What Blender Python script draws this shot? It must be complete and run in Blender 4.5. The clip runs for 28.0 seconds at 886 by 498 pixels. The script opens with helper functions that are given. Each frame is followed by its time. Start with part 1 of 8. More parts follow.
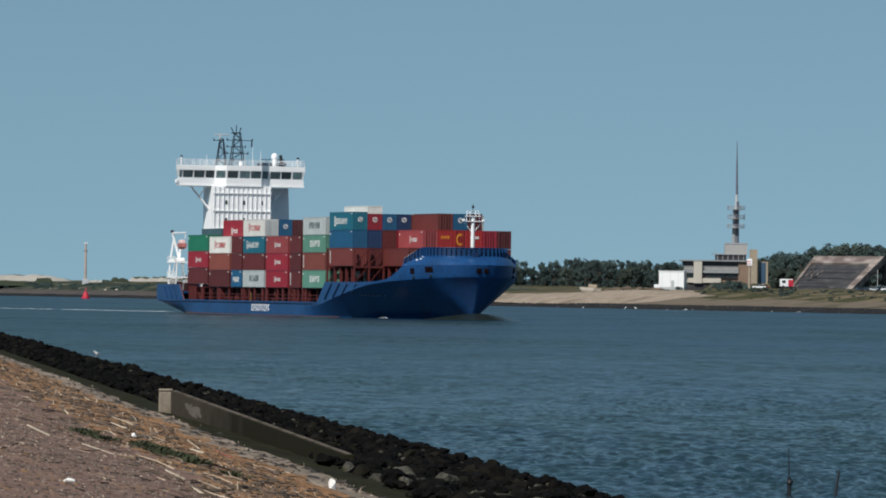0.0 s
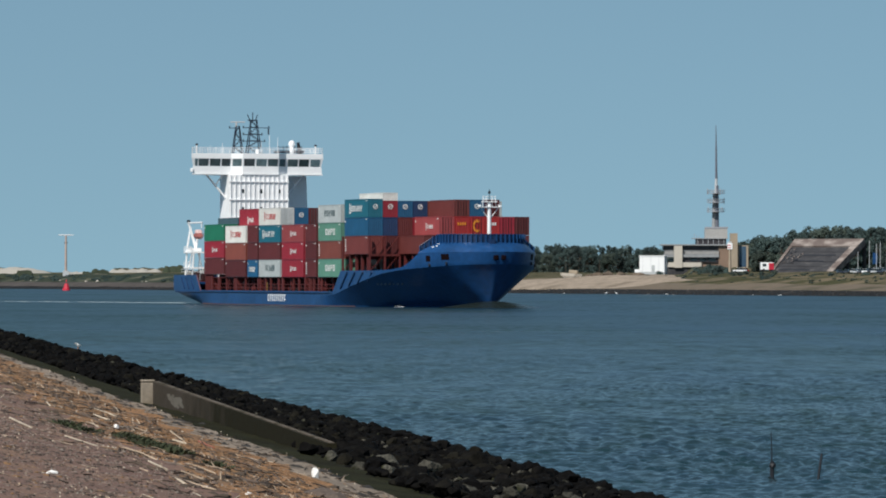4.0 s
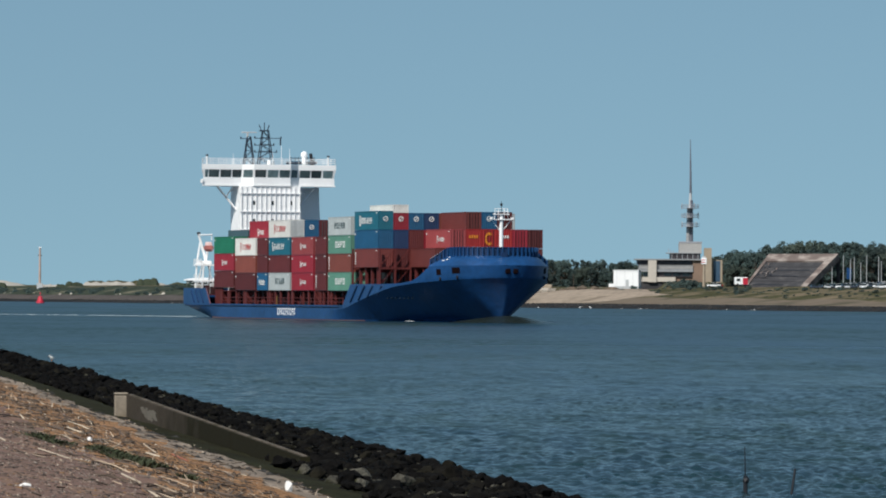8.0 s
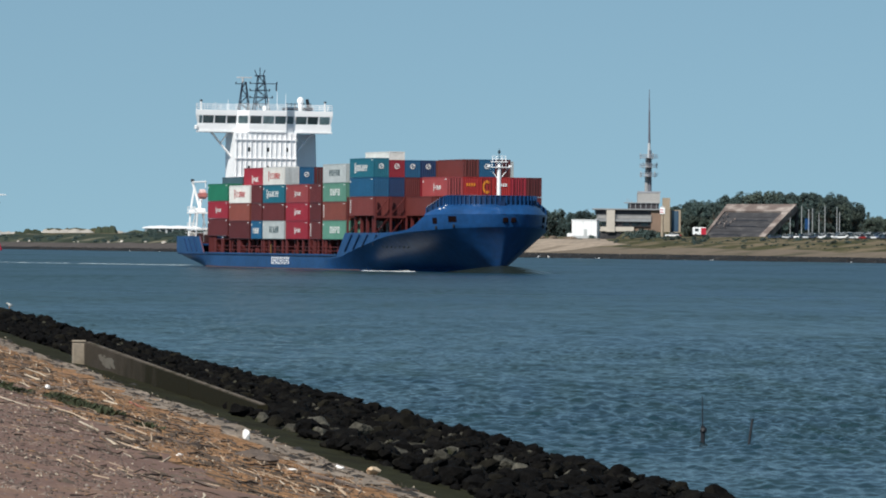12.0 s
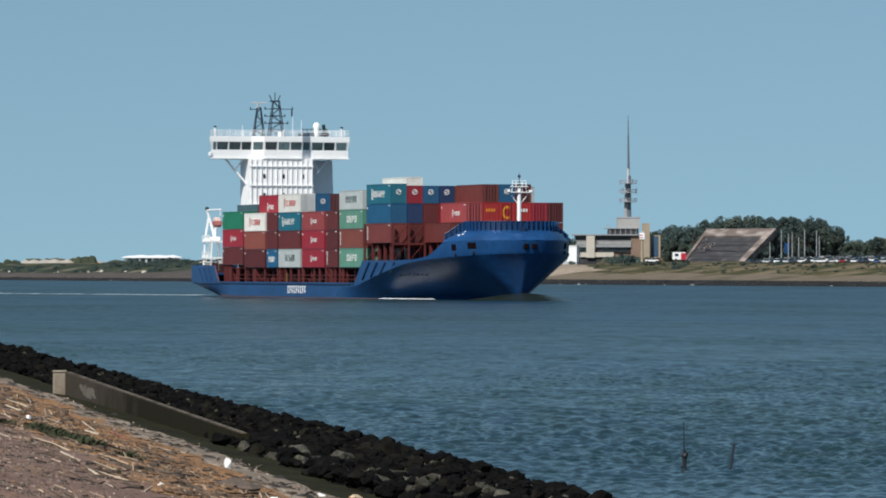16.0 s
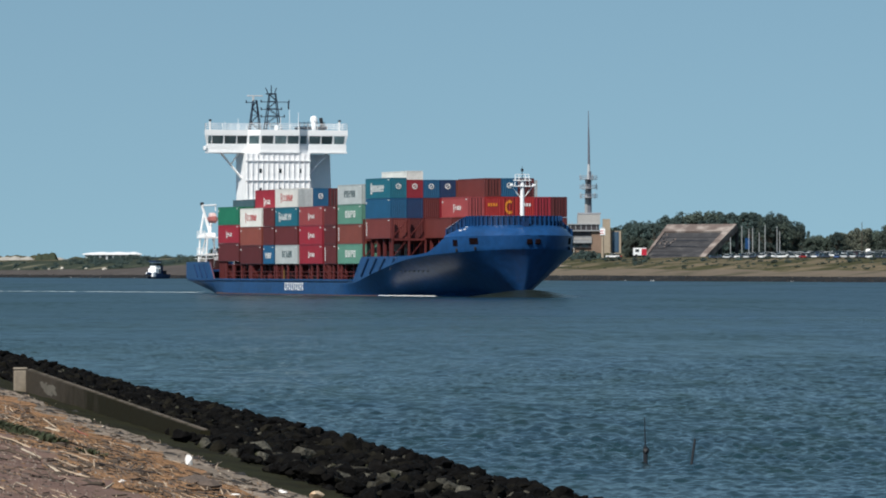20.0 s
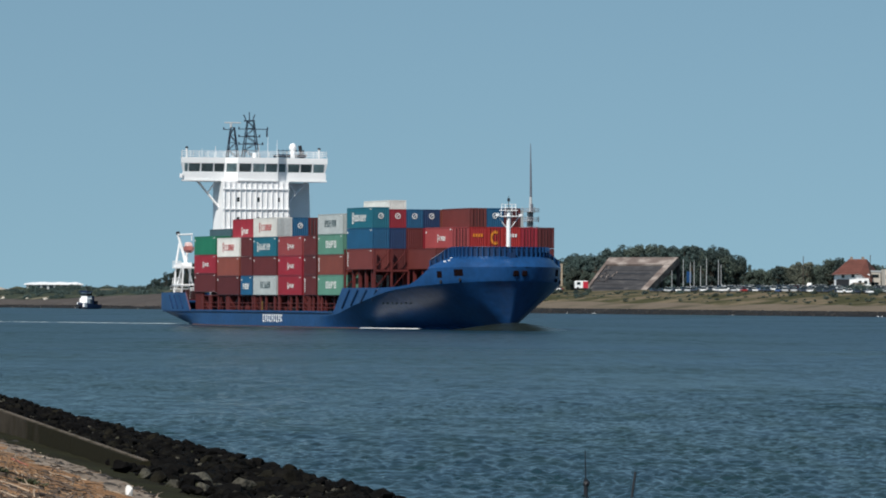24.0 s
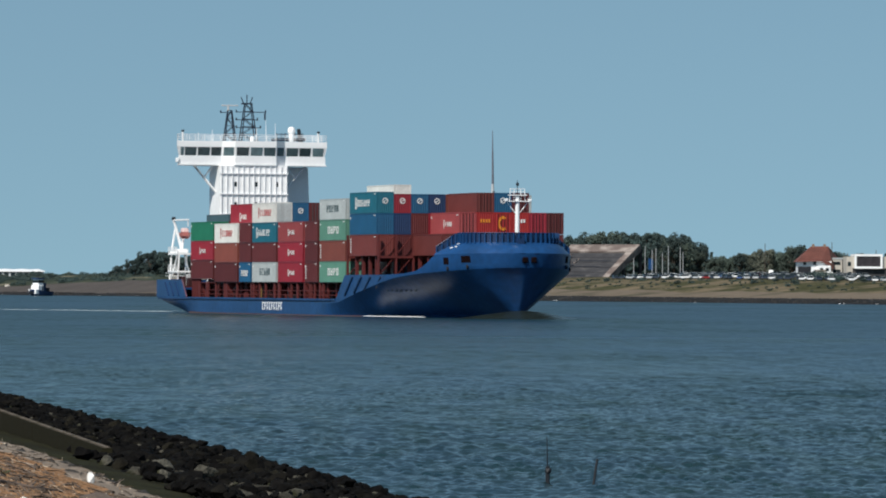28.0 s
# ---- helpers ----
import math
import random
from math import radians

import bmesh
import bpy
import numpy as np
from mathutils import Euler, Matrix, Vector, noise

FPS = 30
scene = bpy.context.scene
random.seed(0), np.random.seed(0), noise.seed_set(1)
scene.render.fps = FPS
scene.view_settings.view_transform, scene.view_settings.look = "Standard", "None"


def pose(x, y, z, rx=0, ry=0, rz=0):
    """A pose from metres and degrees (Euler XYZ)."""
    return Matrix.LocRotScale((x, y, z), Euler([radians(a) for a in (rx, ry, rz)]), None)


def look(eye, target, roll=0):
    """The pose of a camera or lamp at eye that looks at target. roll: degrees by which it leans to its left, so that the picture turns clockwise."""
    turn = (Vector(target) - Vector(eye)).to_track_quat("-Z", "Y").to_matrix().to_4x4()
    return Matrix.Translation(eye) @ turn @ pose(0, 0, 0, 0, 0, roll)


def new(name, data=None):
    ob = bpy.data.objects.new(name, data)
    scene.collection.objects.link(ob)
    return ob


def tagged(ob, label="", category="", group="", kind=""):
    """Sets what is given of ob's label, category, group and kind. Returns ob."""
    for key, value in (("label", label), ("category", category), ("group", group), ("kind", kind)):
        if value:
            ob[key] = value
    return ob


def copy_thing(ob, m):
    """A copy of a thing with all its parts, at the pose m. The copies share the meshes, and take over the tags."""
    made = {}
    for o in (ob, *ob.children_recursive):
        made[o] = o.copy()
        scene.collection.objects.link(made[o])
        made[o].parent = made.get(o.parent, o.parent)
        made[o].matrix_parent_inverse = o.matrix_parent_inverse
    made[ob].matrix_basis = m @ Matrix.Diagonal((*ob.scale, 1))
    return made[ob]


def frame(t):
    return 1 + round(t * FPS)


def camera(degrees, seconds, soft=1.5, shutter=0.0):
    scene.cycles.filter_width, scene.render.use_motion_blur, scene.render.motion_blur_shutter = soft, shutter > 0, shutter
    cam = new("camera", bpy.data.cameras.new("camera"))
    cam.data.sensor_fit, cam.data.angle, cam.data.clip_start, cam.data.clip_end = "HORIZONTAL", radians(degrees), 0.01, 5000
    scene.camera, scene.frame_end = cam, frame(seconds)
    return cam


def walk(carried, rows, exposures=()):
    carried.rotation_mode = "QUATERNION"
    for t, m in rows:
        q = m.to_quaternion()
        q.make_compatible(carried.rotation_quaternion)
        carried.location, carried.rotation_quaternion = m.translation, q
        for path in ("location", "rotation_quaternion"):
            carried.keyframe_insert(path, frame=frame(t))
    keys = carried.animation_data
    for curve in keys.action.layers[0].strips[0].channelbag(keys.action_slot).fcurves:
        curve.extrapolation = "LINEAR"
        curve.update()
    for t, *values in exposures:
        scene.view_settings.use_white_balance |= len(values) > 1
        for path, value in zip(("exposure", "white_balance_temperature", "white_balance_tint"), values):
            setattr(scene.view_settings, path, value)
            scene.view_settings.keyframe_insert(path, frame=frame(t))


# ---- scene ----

EYE_HEIGHT = 4.499


def aim(yaw, pitch, roll):
    """The camera at its one stand: degrees to the right, upwards, and of lean."""
    return pose(0, 0, EYE_HEIGHT) @ pose(0, 0, 0, 0, 0, -yaw) @ pose(0, 0, 0, 90 + pitch) @ pose(0, 0, 0, 0, 0, roll)


cam = camera(9.3378, 28.0, soft=1.9)
PATH = [
    (0.0, aim(-0.6433, 0.4437, 0.8115)),
    (0.5, aim(-0.7120, 0.4445, 0.6846)),
    (1.0, aim(-0.7043, 0.3392, 0.3976)),
    (1.5, aim(-0.6977, 0.2481, 0.2530)),
    (2.0, aim(-0.6104, 0.2750, 0.1980)),
    (2.5, aim(-0.4838, 0.2856, 0.2683)),
    (4.5, aim(-0.3874, 0.3164, 0.0500)),
    (5.0, aim(-0.2709, 0.2891, 0.0496)),
    (5.5, aim(-0.2006, 0.3174, 0.0711)),
    (6.0, aim(-0.2459, 0.3988, 0.0492)),
    (6.5, aim(-0.3200, 0.3807, 0.0420)),
    (7.0, aim(-0.4543, 0.4637, 0.0410)),
    (7.5, aim(-0.3237, 0.4350, 0.1052)),
    (8.0, aim(-0.1614, 0.4593, 0.2990)),
    (8.5, aim(-0.1210, 0.4893, 0.5964)),
    (9.0, aim(0.6952, 0.7267, 0.3898)),
    (9.5, aim(1.1432, 0.8130, 0.2353)),
    (10.0, aim(0.5600, 0.5151, 0.4140)),
    (10.5, aim(-0.3208, 0.2985, 0.8175)),
    (11.0, aim(0.0018, 0.4726, 0.8595)),
    (11.5, aim(0.2268, 0.1457, 0.8540)),
    (12.0, aim(0.2818, -0.0772, 0.5284)),
    (12.5, aim(0.2162, -0.1222, 0.5262)),
    (14.5, aim(0.3131, 0.1356, -0.0173)),
    (15.0, aim(0.1748, 0.2432, -0.0906)),
    (15.5, aim(0.2371, 0.2440, -0.0985)),
    (16.0, aim(0.4919, 0.2099, 0.0502)),
    (16.5, aim(0.8184, 0.2010, 0.0591)),
    (17.0, aim(0.7176, 0.1782, -0.0997)),
    (17.5, aim(0.6671, 0.1873, -0.0893)),
    (18.0, aim(0.6416, 0.1562, -0.1968)),
    (18.5, aim(0.6990, 0.1995, -0.1258)),
    (19.0, aim(0.8656, 0.2282, 0.0700)),
    (19.5, aim(1.0301, 0.1957, 0.0278)),
    (20.0, aim(0.9076, 0.1693, -0.0796)),
    (20.5, aim(0.8899, 0.2146, -0.0708)),
    (21.0, aim(0.9588, 0.3166, 0.0448)),
    (21.5, aim(1.1445, 0.3342, 0.0737)),
    (22.0, aim(1.4991, 0.4207, 0.3677)),
    (22.5, aim(1.4353, 0.4424, 0.2637)),
    (24.5, aim(1.6338, 0.5172, 0.1802)),
    (25.0, aim(1.8146, 0.4715, 0.0616)),
    (25.5, aim(1.7308, 0.4227, 0.1127)),
    (26.0, aim(1.7440, 0.3613, 0.0832)),
    (26.5, aim(1.7527, 0.3515, 0.0793)),
    (27.0, aim(1.9056, 0.3458, 0.1487)),
    (27.5, aim(2.0460, 0.3416, 0.2282)),
    (28.0, aim(1.9269, 0.3723, 0.2471)),
]
# the film camera's own slow changes of exposure, in stops
EXPOSURES = [(0.0, -0.19), (2.0, -0.16), (5.0, -0.06), (7.0, -0.02), (9.0, -0.13), (10.0, -0.19), (12.0, 0.08), (15.0, 0.03), (19.0, 0.03), (22.0, 0.03), (25.0, -0.09), (27.0, -0.09), (28.0, -0.07)]
walk(cam, PATH, EXPOSURES)

# the ship's course down the channel: seconds and pose
COURSE = [
    (0.0, pose(-28.322, 879.414, 0, 0, 0, -70.2289)),
    (4.0, pose(-22.178, 862.184, 0, 0, 0, -71.0408)),
    (8.0, pose(-16.150, 844.335, 0, 0, 0, -71.7431)),
    (12.0, pose(-10.239, 825.866, 0, 0, 0, -72.3357)),
    (16.0, pose(-4.445, 806.779, 0, 0, 0, -72.8187)),
    (20.0, pose(1.233, 787.072, 0, 0, 0, -73.1919)),
    (24.0, pose(6.793, 766.747, 0, 0, 0, -73.4555)),
    (28.0, pose(12.238, 745.802, 0, 0, 0, -73.6095)),
]

# ---- light ----
world = bpy.data.worlds.new("sky")
scene.world = world
world.use_nodes = True
SUN_AZ, SUN_EL = radians(213), radians(47)  # compass angle from +y, clockwise
sky = world.node_tree.nodes.new("ShaderNodeTexSky")
sky.sky_type = "NISHITA"
sky.sun_disc = False
sky.sun_elevation = SUN_EL
sky.sun_rotation = SUN_AZ
sky.air_density, sky.dust_density, sky.ozone_density = 1.0, 0.3, 0.8
# the clear air near the horizon: the sky's dome is read a little higher up
dome = world.node_tree.nodes.new("ShaderNodeTexCoord")
lift = world.node_tree.nodes.new("ShaderNodeVectorMath")
lift.operation = "ADD"
lift.inputs[1].default_value = (0, 0, 0.18)
straight = world.node_tree.nodes.new("ShaderNodeVectorMath")
straight.operation = "NORMALIZE"
world.node_tree.links.new(dome.outputs["Generated"], lift.inputs[0])
world.node_tree.links.new(lift.outputs[0], straight.inputs[0])
world.node_tree.links.new(straight.outputs[0], sky.inputs["Vector"])
background = world.node_tree.nodes["Background"]
background.inputs["Strength"].default_value = 0.101
haze = world.node_tree.nodes.new("ShaderNodeVectorMath")  # sea haze takes some red and blue out
haze.operation = "MULTIPLY"
haze.inputs[1].default_value = (0.87, 1.0, 0.91)
world.node_tree.links.new(sky.outputs[0], haze.inputs[0])
world.node_tree.links.new(haze.outputs[0], background.inputs["Color"])
sun_data = bpy.data.lights.new("sun", "SUN")
sun_data.energy, sun_data.angle, sun_data.color = 5.0, radians(0.5), (1.0, 0.95, 0.88)
sun = new("sun", sun_data)
to_sun = Vector((math.sin(SUN_AZ) * math.cos(SUN_EL), math.cos(SUN_AZ) * math.cos(SUN_EL), math.sin(SUN_EL)))
sun.matrix_world = look(to_sun * 200, (0, 0, 0))


# ---- materials ----
def mat(name, colour, rough=0.6, metal=0.0, vary=0.25, big=0.4, small=6.0, bump=0.15, second=None, amount=0.45, spread=0.0, stretch=None, gloss=0.5):
    """A painted or natural surface: colour varied at two scales, an optional second colour in patches, fine relief."""
    m = bpy.data.materials.new(name)
    m.use_nodes = True
    nodes, link = m.node_tree.nodes, m.node_tree.links.new
    shader = nodes["Principled BSDF"]
    shader.inputs["Roughness"].default_value = rough
    shader.inputs["Metallic"].default_value = metal
    shader.inputs["Specular IOR Level"].default_value = gloss
    where = nodes.new("ShaderNodeTexCoord")
    spot = where.outputs["Object"]
    if stretch:
        longer = nodes.new("ShaderNodeVectorMath")
        longer.operation = "MULTIPLY"
        longer.inputs[1].default_value = stretch
        link(spot, longer.inputs[0])
        spot = longer.outputs[0]
    noises = []
    for scale, detail in ((big, 4.0), (small, 5.0)):
        n = nodes.new("ShaderNodeTexNoise")
        n.inputs["Scale"].default_value, n.inputs["Detail"].default_value = scale, detail
        link(spot, n.inputs["Vector"])
        noises.append(n)
    mean = nodes.new("ShaderNodeMix")
    mean.data_type = "FLOAT"
    mean.inputs[0].default_value = 0.5
    link(noises[0].outputs[0], mean.inputs[2])
    link(noises[1].outputs[0], mean.inputs[3])
    level = nodes.new("ShaderNodeMapRange")
    level.inputs[1].default_value, level.inputs[2].default_value = 0.3, 0.7
    level.inputs[3].default_value, level.inputs[4].default_value = 1 - vary, 1 + vary
    link(mean.outputs[0], level.inputs[0])
    value = level.outputs[0]
    if spread:
        info = nodes.new("ShaderNodeObjectInfo")
        shift = nodes.new("ShaderNodeMapRange")
        shift.inputs[3].default_value, shift.inputs[4].default_value = 1 - spread, 1 + spread
        link(info.outputs["Random"], shift.inputs[0])
        times = nodes.new("ShaderNodeMath")
        times.operation = "MULTIPLY"
        link(value, times.inputs[0])
        link(shift.outputs[0], times.inputs[1])
        value = times.outputs[0]
    base = nodes.new("ShaderNodeMix")
    base.data_type = "RGBA"
    base.inputs[6].default_value = (*colour, 1)
    base.inputs[7].default_value = (*(second or colour), 1)
    patch = nodes.new("ShaderNodeMapRange")
    patch.inputs[1].default_value, patch.inputs[2].default_value = 1 - amount - 0.08, 1 - amount + 0.08
    link(noises[0].outputs[0], patch.inputs[0])
    link(patch.outputs[0], base.inputs[0])
    tint = nodes.new("ShaderNodeVectorMath")
    tint.operation = "SCALE"
    link(base.outputs[2], tint.inputs[0])
    link(value, tint.inputs["Scale"])
    link(tint.outputs[0], shader.inputs["Base Color"])
    if bump:
        relief = nodes.new("ShaderNodeBump")
        relief.inputs["Strength"].default_value, relief.inputs["Distance"].default_value = bump, 0.5 / small
        link(noises[1].outputs[0], relief.inputs["Height"])
        link(relief.outputs[0], shader.inputs["Normal"])
    return m


def water_material():
    """Dark river water; its facets are turned by noise at three sizes, from ripples to gusts."""
    m = bpy.data.materials.new("river_water")
    m.use_nodes = True
    nodes, link = m.node_tree.nodes, m.node_tree.links.new
    shader = nodes["Principled BSDF"]
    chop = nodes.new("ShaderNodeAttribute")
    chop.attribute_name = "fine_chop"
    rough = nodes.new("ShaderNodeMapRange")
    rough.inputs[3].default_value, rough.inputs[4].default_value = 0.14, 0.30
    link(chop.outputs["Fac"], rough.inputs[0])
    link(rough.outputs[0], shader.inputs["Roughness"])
    shader.inputs["IOR"].default_value = 1.33
    shader.inputs["Specular IOR Level"].default_value = 0.16
    where = nodes.new("ShaderNodeTexCoord")
    tilt = nodes.new("ShaderNodeNewGeometry").outputs["Normal"]
    for scale, detail, amount in ((3.4, 4.0, 0.4), (0.8, 3.0, 0.36), (0.13, 3.0, 0.2)):
        n = nodes.new("ShaderNodeTexNoise")
        n.inputs["Scale"].default_value, n.inputs["Detail"].default_value = scale, detail
        link(where.outputs["Object"], n.inputs["Vector"])
        centred = nodes.new("ShaderNodeVectorMath")
        centred.operation = "SUBTRACT"
        link(n.outputs["Color"], centred.inputs[0])
        centred.inputs[1].default_value = (0.5, 0.5, 0.5)
        flat = nodes.new("ShaderNodeVectorMath")
        flat.operation = "MULTIPLY_ADD"
        link(centred.outputs[0], flat.inputs[0])
        flat.inputs[1].default_value = (amount, amount, 0)
        link(tilt, flat.inputs[2])
        tilt = flat.outputs[0]
    unit = nodes.new("ShaderNodeVectorMath")
    unit.operation = "NORMALIZE"
    link(tilt, unit.inputs[0])
    link(unit.outputs[0], shader.inputs["Normal"])
    # gusts: patches of stronger reflection and greener, darker water, stretched along the camera's view
    gusts = []
    for scale, detail, squeeze in ((0.035, 5.0, 0.32), (0.75, 3.0, 0.12)):
        stretch = nodes.new("ShaderNodeVectorMath")
        stretch.operation = "MULTIPLY"
        stretch.inputs[1].default_value = (1.0, squeeze, 1.0)
        link(where.outputs["Object"], stretch.inputs[0])
        n = nodes.new("ShaderNodeTexNoise")
        n.inputs["Scale"].default_value, n.inputs["Detail"].default_value = scale, detail
        link(stretch.outputs[0], n.inputs["Vector"])
        gusts.append(n)
    both = nodes.new("ShaderNodeMix")
    both.data_type = "FLOAT"
    both.inputs[0].default_value = 0.48
    link(gusts[0].outputs[0], both.inputs[2])
    link(gusts[1].outputs[0], both.inputs[3])
    gloss = nodes.new("ShaderNodeMapRange")
    gloss.inputs[1].default_value, gloss.inputs[2].default_value = 0.38, 0.62
    gloss.inputs[3].default_value, gloss.inputs[4].default_value = 0.018, 0.19
    link(both.outputs[0], gloss.inputs[0])
    # less sky reflection and a greener colour, put in by hand towards the near bank
    bank_dim = nodes.new("ShaderNodeMapRange")
    bank_dim.inputs[1].default_value, bank_dim.inputs[2].default_value = 14.0, 110.0
    bank_dim.inputs[3].default_value, bank_dim.inputs[4].default_value = 0.44, 1.0
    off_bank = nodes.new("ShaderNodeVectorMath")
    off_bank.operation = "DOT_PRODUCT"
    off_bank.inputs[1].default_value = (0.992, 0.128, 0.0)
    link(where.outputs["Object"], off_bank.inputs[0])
    link(off_bank.outputs["Value"], bank_dim.inputs[0])
    dimmed_gloss = nodes.new("ShaderNodeMath")
    dimmed_gloss.operation = "MULTIPLY"
    link(gloss.outputs[0], dimmed_gloss.inputs[0])
    link(bank_dim.outputs[0], dimmed_gloss.inputs[1])
    link(dimmed_gloss.outputs[0], shader.inputs["Specular IOR Level"])
    tone = nodes.new("ShaderNodeMix")
    tone.data_type = "RGBA"
    tone.inputs[6].default_value = (0.0155, 0.0365, 0.0365, 1)
    tone.inputs[7].default_value = (0.0078, 0.0285, 0.059, 1)
    step = nodes.new("ShaderNodeMapRange")
    step.inputs[1].default_value, step.inputs[2].default_value = 0.38, 0.62
    link(both.outputs[0], step.inputs[0])
    greened_step = nodes.new("ShaderNodeMath")
    greened_step.operation = "MULTIPLY"
    link(step.outputs[0], greened_step.inputs[0])
    link(bank_dim.outputs[0], greened_step.inputs[1])
    link(greened_step.outputs[0], tone.inputs[0])
    link(tone.outputs[2], shader.inputs["Base Color"])
    return m


M_WATER = water_material()
M_SAND = mat("dune_sand", (0.15, 0.122, 0.092), 0.9, vary=0.2, big=0.05, small=0.6, second=(0.065, 0.06, 0.04), amount=0.4, gloss=0.08)
M_GRASS = mat("dune_grass", (0.058, 0.058, 0.028), 0.9, vary=0.5, big=0.09, small=0.9, second=(0.125, 0.100, 0.066), amount=0.46, gloss=0.08)
M_REVET = mat("wet_revetment", (0.018, 0.018, 0.018), 0.8, vary=0.5, big=0.1, small=1.5, gloss=0.1)
M_SLOPE = mat("trodden_gravel_slope", (0.175, 0.113, 0.092), 0.95, vary=0.35, big=1.6, small=18.0, bump=0.6, second=(0.185, 0.118, 0.084), amount=0.42, gloss=0.08, stretch=(1.0, 0.4, 1.0))
M_STRAWBED = mat("matted_straw_bed", (0.305, 0.168, 0.085), 0.95, vary=0.9, big=1.3, small=14.0, bump=0.9, second=(0.100, 0.070, 0.050), amount=0.44, gloss=0.08, stretch=(1.0, 0.4, 1.0))
M_EDGE = mat("pale_stone_edge", (0.225, 0.182, 0.142), 0.9, vary=0.6, big=0.9, small=7.0, bump=0.5, gloss=0.1, stretch=(1.0, 0.25, 1.0))
M_TOE = mat("algae_concrete", (0.027, 0.027, 0.013), 0.95, vary=0.8, big=0.5, small=6.0, bump=0.6, second=(0.012, 0.011, 0.006), amount=0.45, gloss=0.06)
M_ROCK = mat("dark_basalt", (0.0068, 0.0064, 0.0062), 0.9, vary=0.9, big=0.7, small=9.0, bump=0.9, spread=0.4, gloss=0.06, second=(0.016, 0.0145, 0.010), amount=0.38)
M_ROCK_PALE = mat("weathered_rock", (0.072, 0.068, 0.055), 0.9, vary=0.6, big=0.9, small=6.0, bump=0.8, spread=0.5, second=(0.024, 0.025, 0.014), amount=0.45, gloss=0.08)
M_CONCRETE = mat("old_concrete", (0.27, 0.23, 0.18), 0.9, vary=0.3, big=1.2, small=9.0, bump=0.3, second=(0.16, 0.13, 0.09), amount=0.5)
M_WHITE = mat("white_paint", (0.87, 0.88, 0.88), 0.4, vary=0.06, big=0.3, small=3.0, bump=0.03)
M_GLASS = mat("tinted_window_glass", (0.015, 0.022, 0.025), 0.06, vary=0.1, bump=0.0)
M_HULL = mat("blue_hull_paint", (0.008, 0.052, 0.158), 0.36, vary=0.34, big=0.16, small=1.2, bump=0.09, gloss=0.5)
M_BOOT = mat("red_boot_topping", (0.10, 0.048, 0.045), 0.7, vary=0.5, big=0.35, small=2.0, second=(0.08, 0.06, 0.06), amount=0.5)
M_DECKRED = mat("red_oxide_steel", (0.10, 0.016, 0.015), 0.6, vary=0.3, big=0.4, small=3.0)
M_DARKSTEEL = mat("black_steel", (0.015, 0.016, 0.02), 0.5, vary=0.2)
M_BARK = mat("bark", (0.07, 0.055, 0.04), 0.9, vary=0.3)
# leaf green raised and turned bluish to carry the haze of distance
M_LEAF = mat("hazed_pine_and_scrub_leaves", (0.041, 0.067, 0.062), 0.95, vary=0.3, big=0.08, small=0.7, bump=0.0, spread=0.35)
M_LEAF_PALE = mat("grey_willow_leaves", (0.100, 0.112, 0.085), 0.95, vary=0.35, big=0.08, small=0.7, bump=0.0, spread=0.2)
M_LEAF_OLIVE = mat("olive_leaves", (0.056, 0.078, 0.062), 0.95, vary=0.35, big=0.08, small=0.7, bump=0.0, spread=0.35)


# ---- mesh helpers ----
def finish(name, bm, material):
    data = bpy.data.meshes.new(name)
    bm.to_mesh(data)
    bm.free()
    if material:
        data.materials.append(material)
    return data


def part(name, bm, material, parent=None, label=""):
    ob = new(name, finish(name, bm, material))
    ob.parent = parent
    return tagged(ob, label)


def thing(name, label, category, m, group="", kind=""):
    ob = new(name)
    ob.matrix_world = m
    ob.empty_display_size = 0.2
    return tagged(ob, label, category, group, kind)


def box(bm, x0, x1, y0, y1, z0, z1, top=1.0, bevel=0.0):
    """A block; top: how far its upper face shrinks towards its middle."""
    cx, cy = (x0 + x1) / 2, (y0 + y1) / 2
    vs = []
    for z, k in ((z0, 1.0), (z1, top)):
        for x, y in ((x0, y0), (x1, y0), (x1, y1), (x0, y1)):
            vs.append(bm.verts.new((cx + (x - cx) * k, cy + (y - cy) * k, z)))
    fs = [bm.faces.new([vs[i] for i in f]) for f in ((3, 2, 1, 0), (4, 5, 6, 7), (0, 1, 5, 4), (1, 2, 6, 5), (2, 3, 7, 6), (3, 0, 4, 7))]
    if bevel:
        edges = list({e for f in fs for e in f.edges})
        bmesh.ops.bevel(bm, geom=edges, offset=bevel, segments=1, affect="EDGES")


def prism(bm, outline, z0, z1):
    """An upright block over a plan outline, anticlockwise."""
    low = [bm.verts.new((x, y, z0)) for x, y in outline]
    high = [bm.verts.new((x, y, z1)) for x, y in outline]
    n = len(outline)
    bm.faces.new(low[::-1])
    bm.faces.new(high)
    for i in range(n):
        j = (i + 1) % n
        bm.faces.new((low[i], low[j], high[j], high[i]))


def rod(bm, a, b, r0, r1=None, n=6):
    a, b = Vector(a), Vector(b)
    r1 = r0 if r1 is None else r1
    way = (b - a).normalized()
    side = way.orthogonal().normalized()
    other = way.cross(side)
    rings = []
    for p, r in ((a, r0), (b, r1)):
        rings.append([bm.verts.new(p + (side * math.cos(k * math.tau / n) + other * math.sin(k * math.tau / n)) * r) for k in range(n)])
    for k in range(n):
        j = (k + 1) % n
        bm.faces.new((rings[0][k], rings[0][j], rings[1][j], rings[1][k]))
    bm.faces.new(rings[0][::-1])
    bm.faces.new(rings[1])


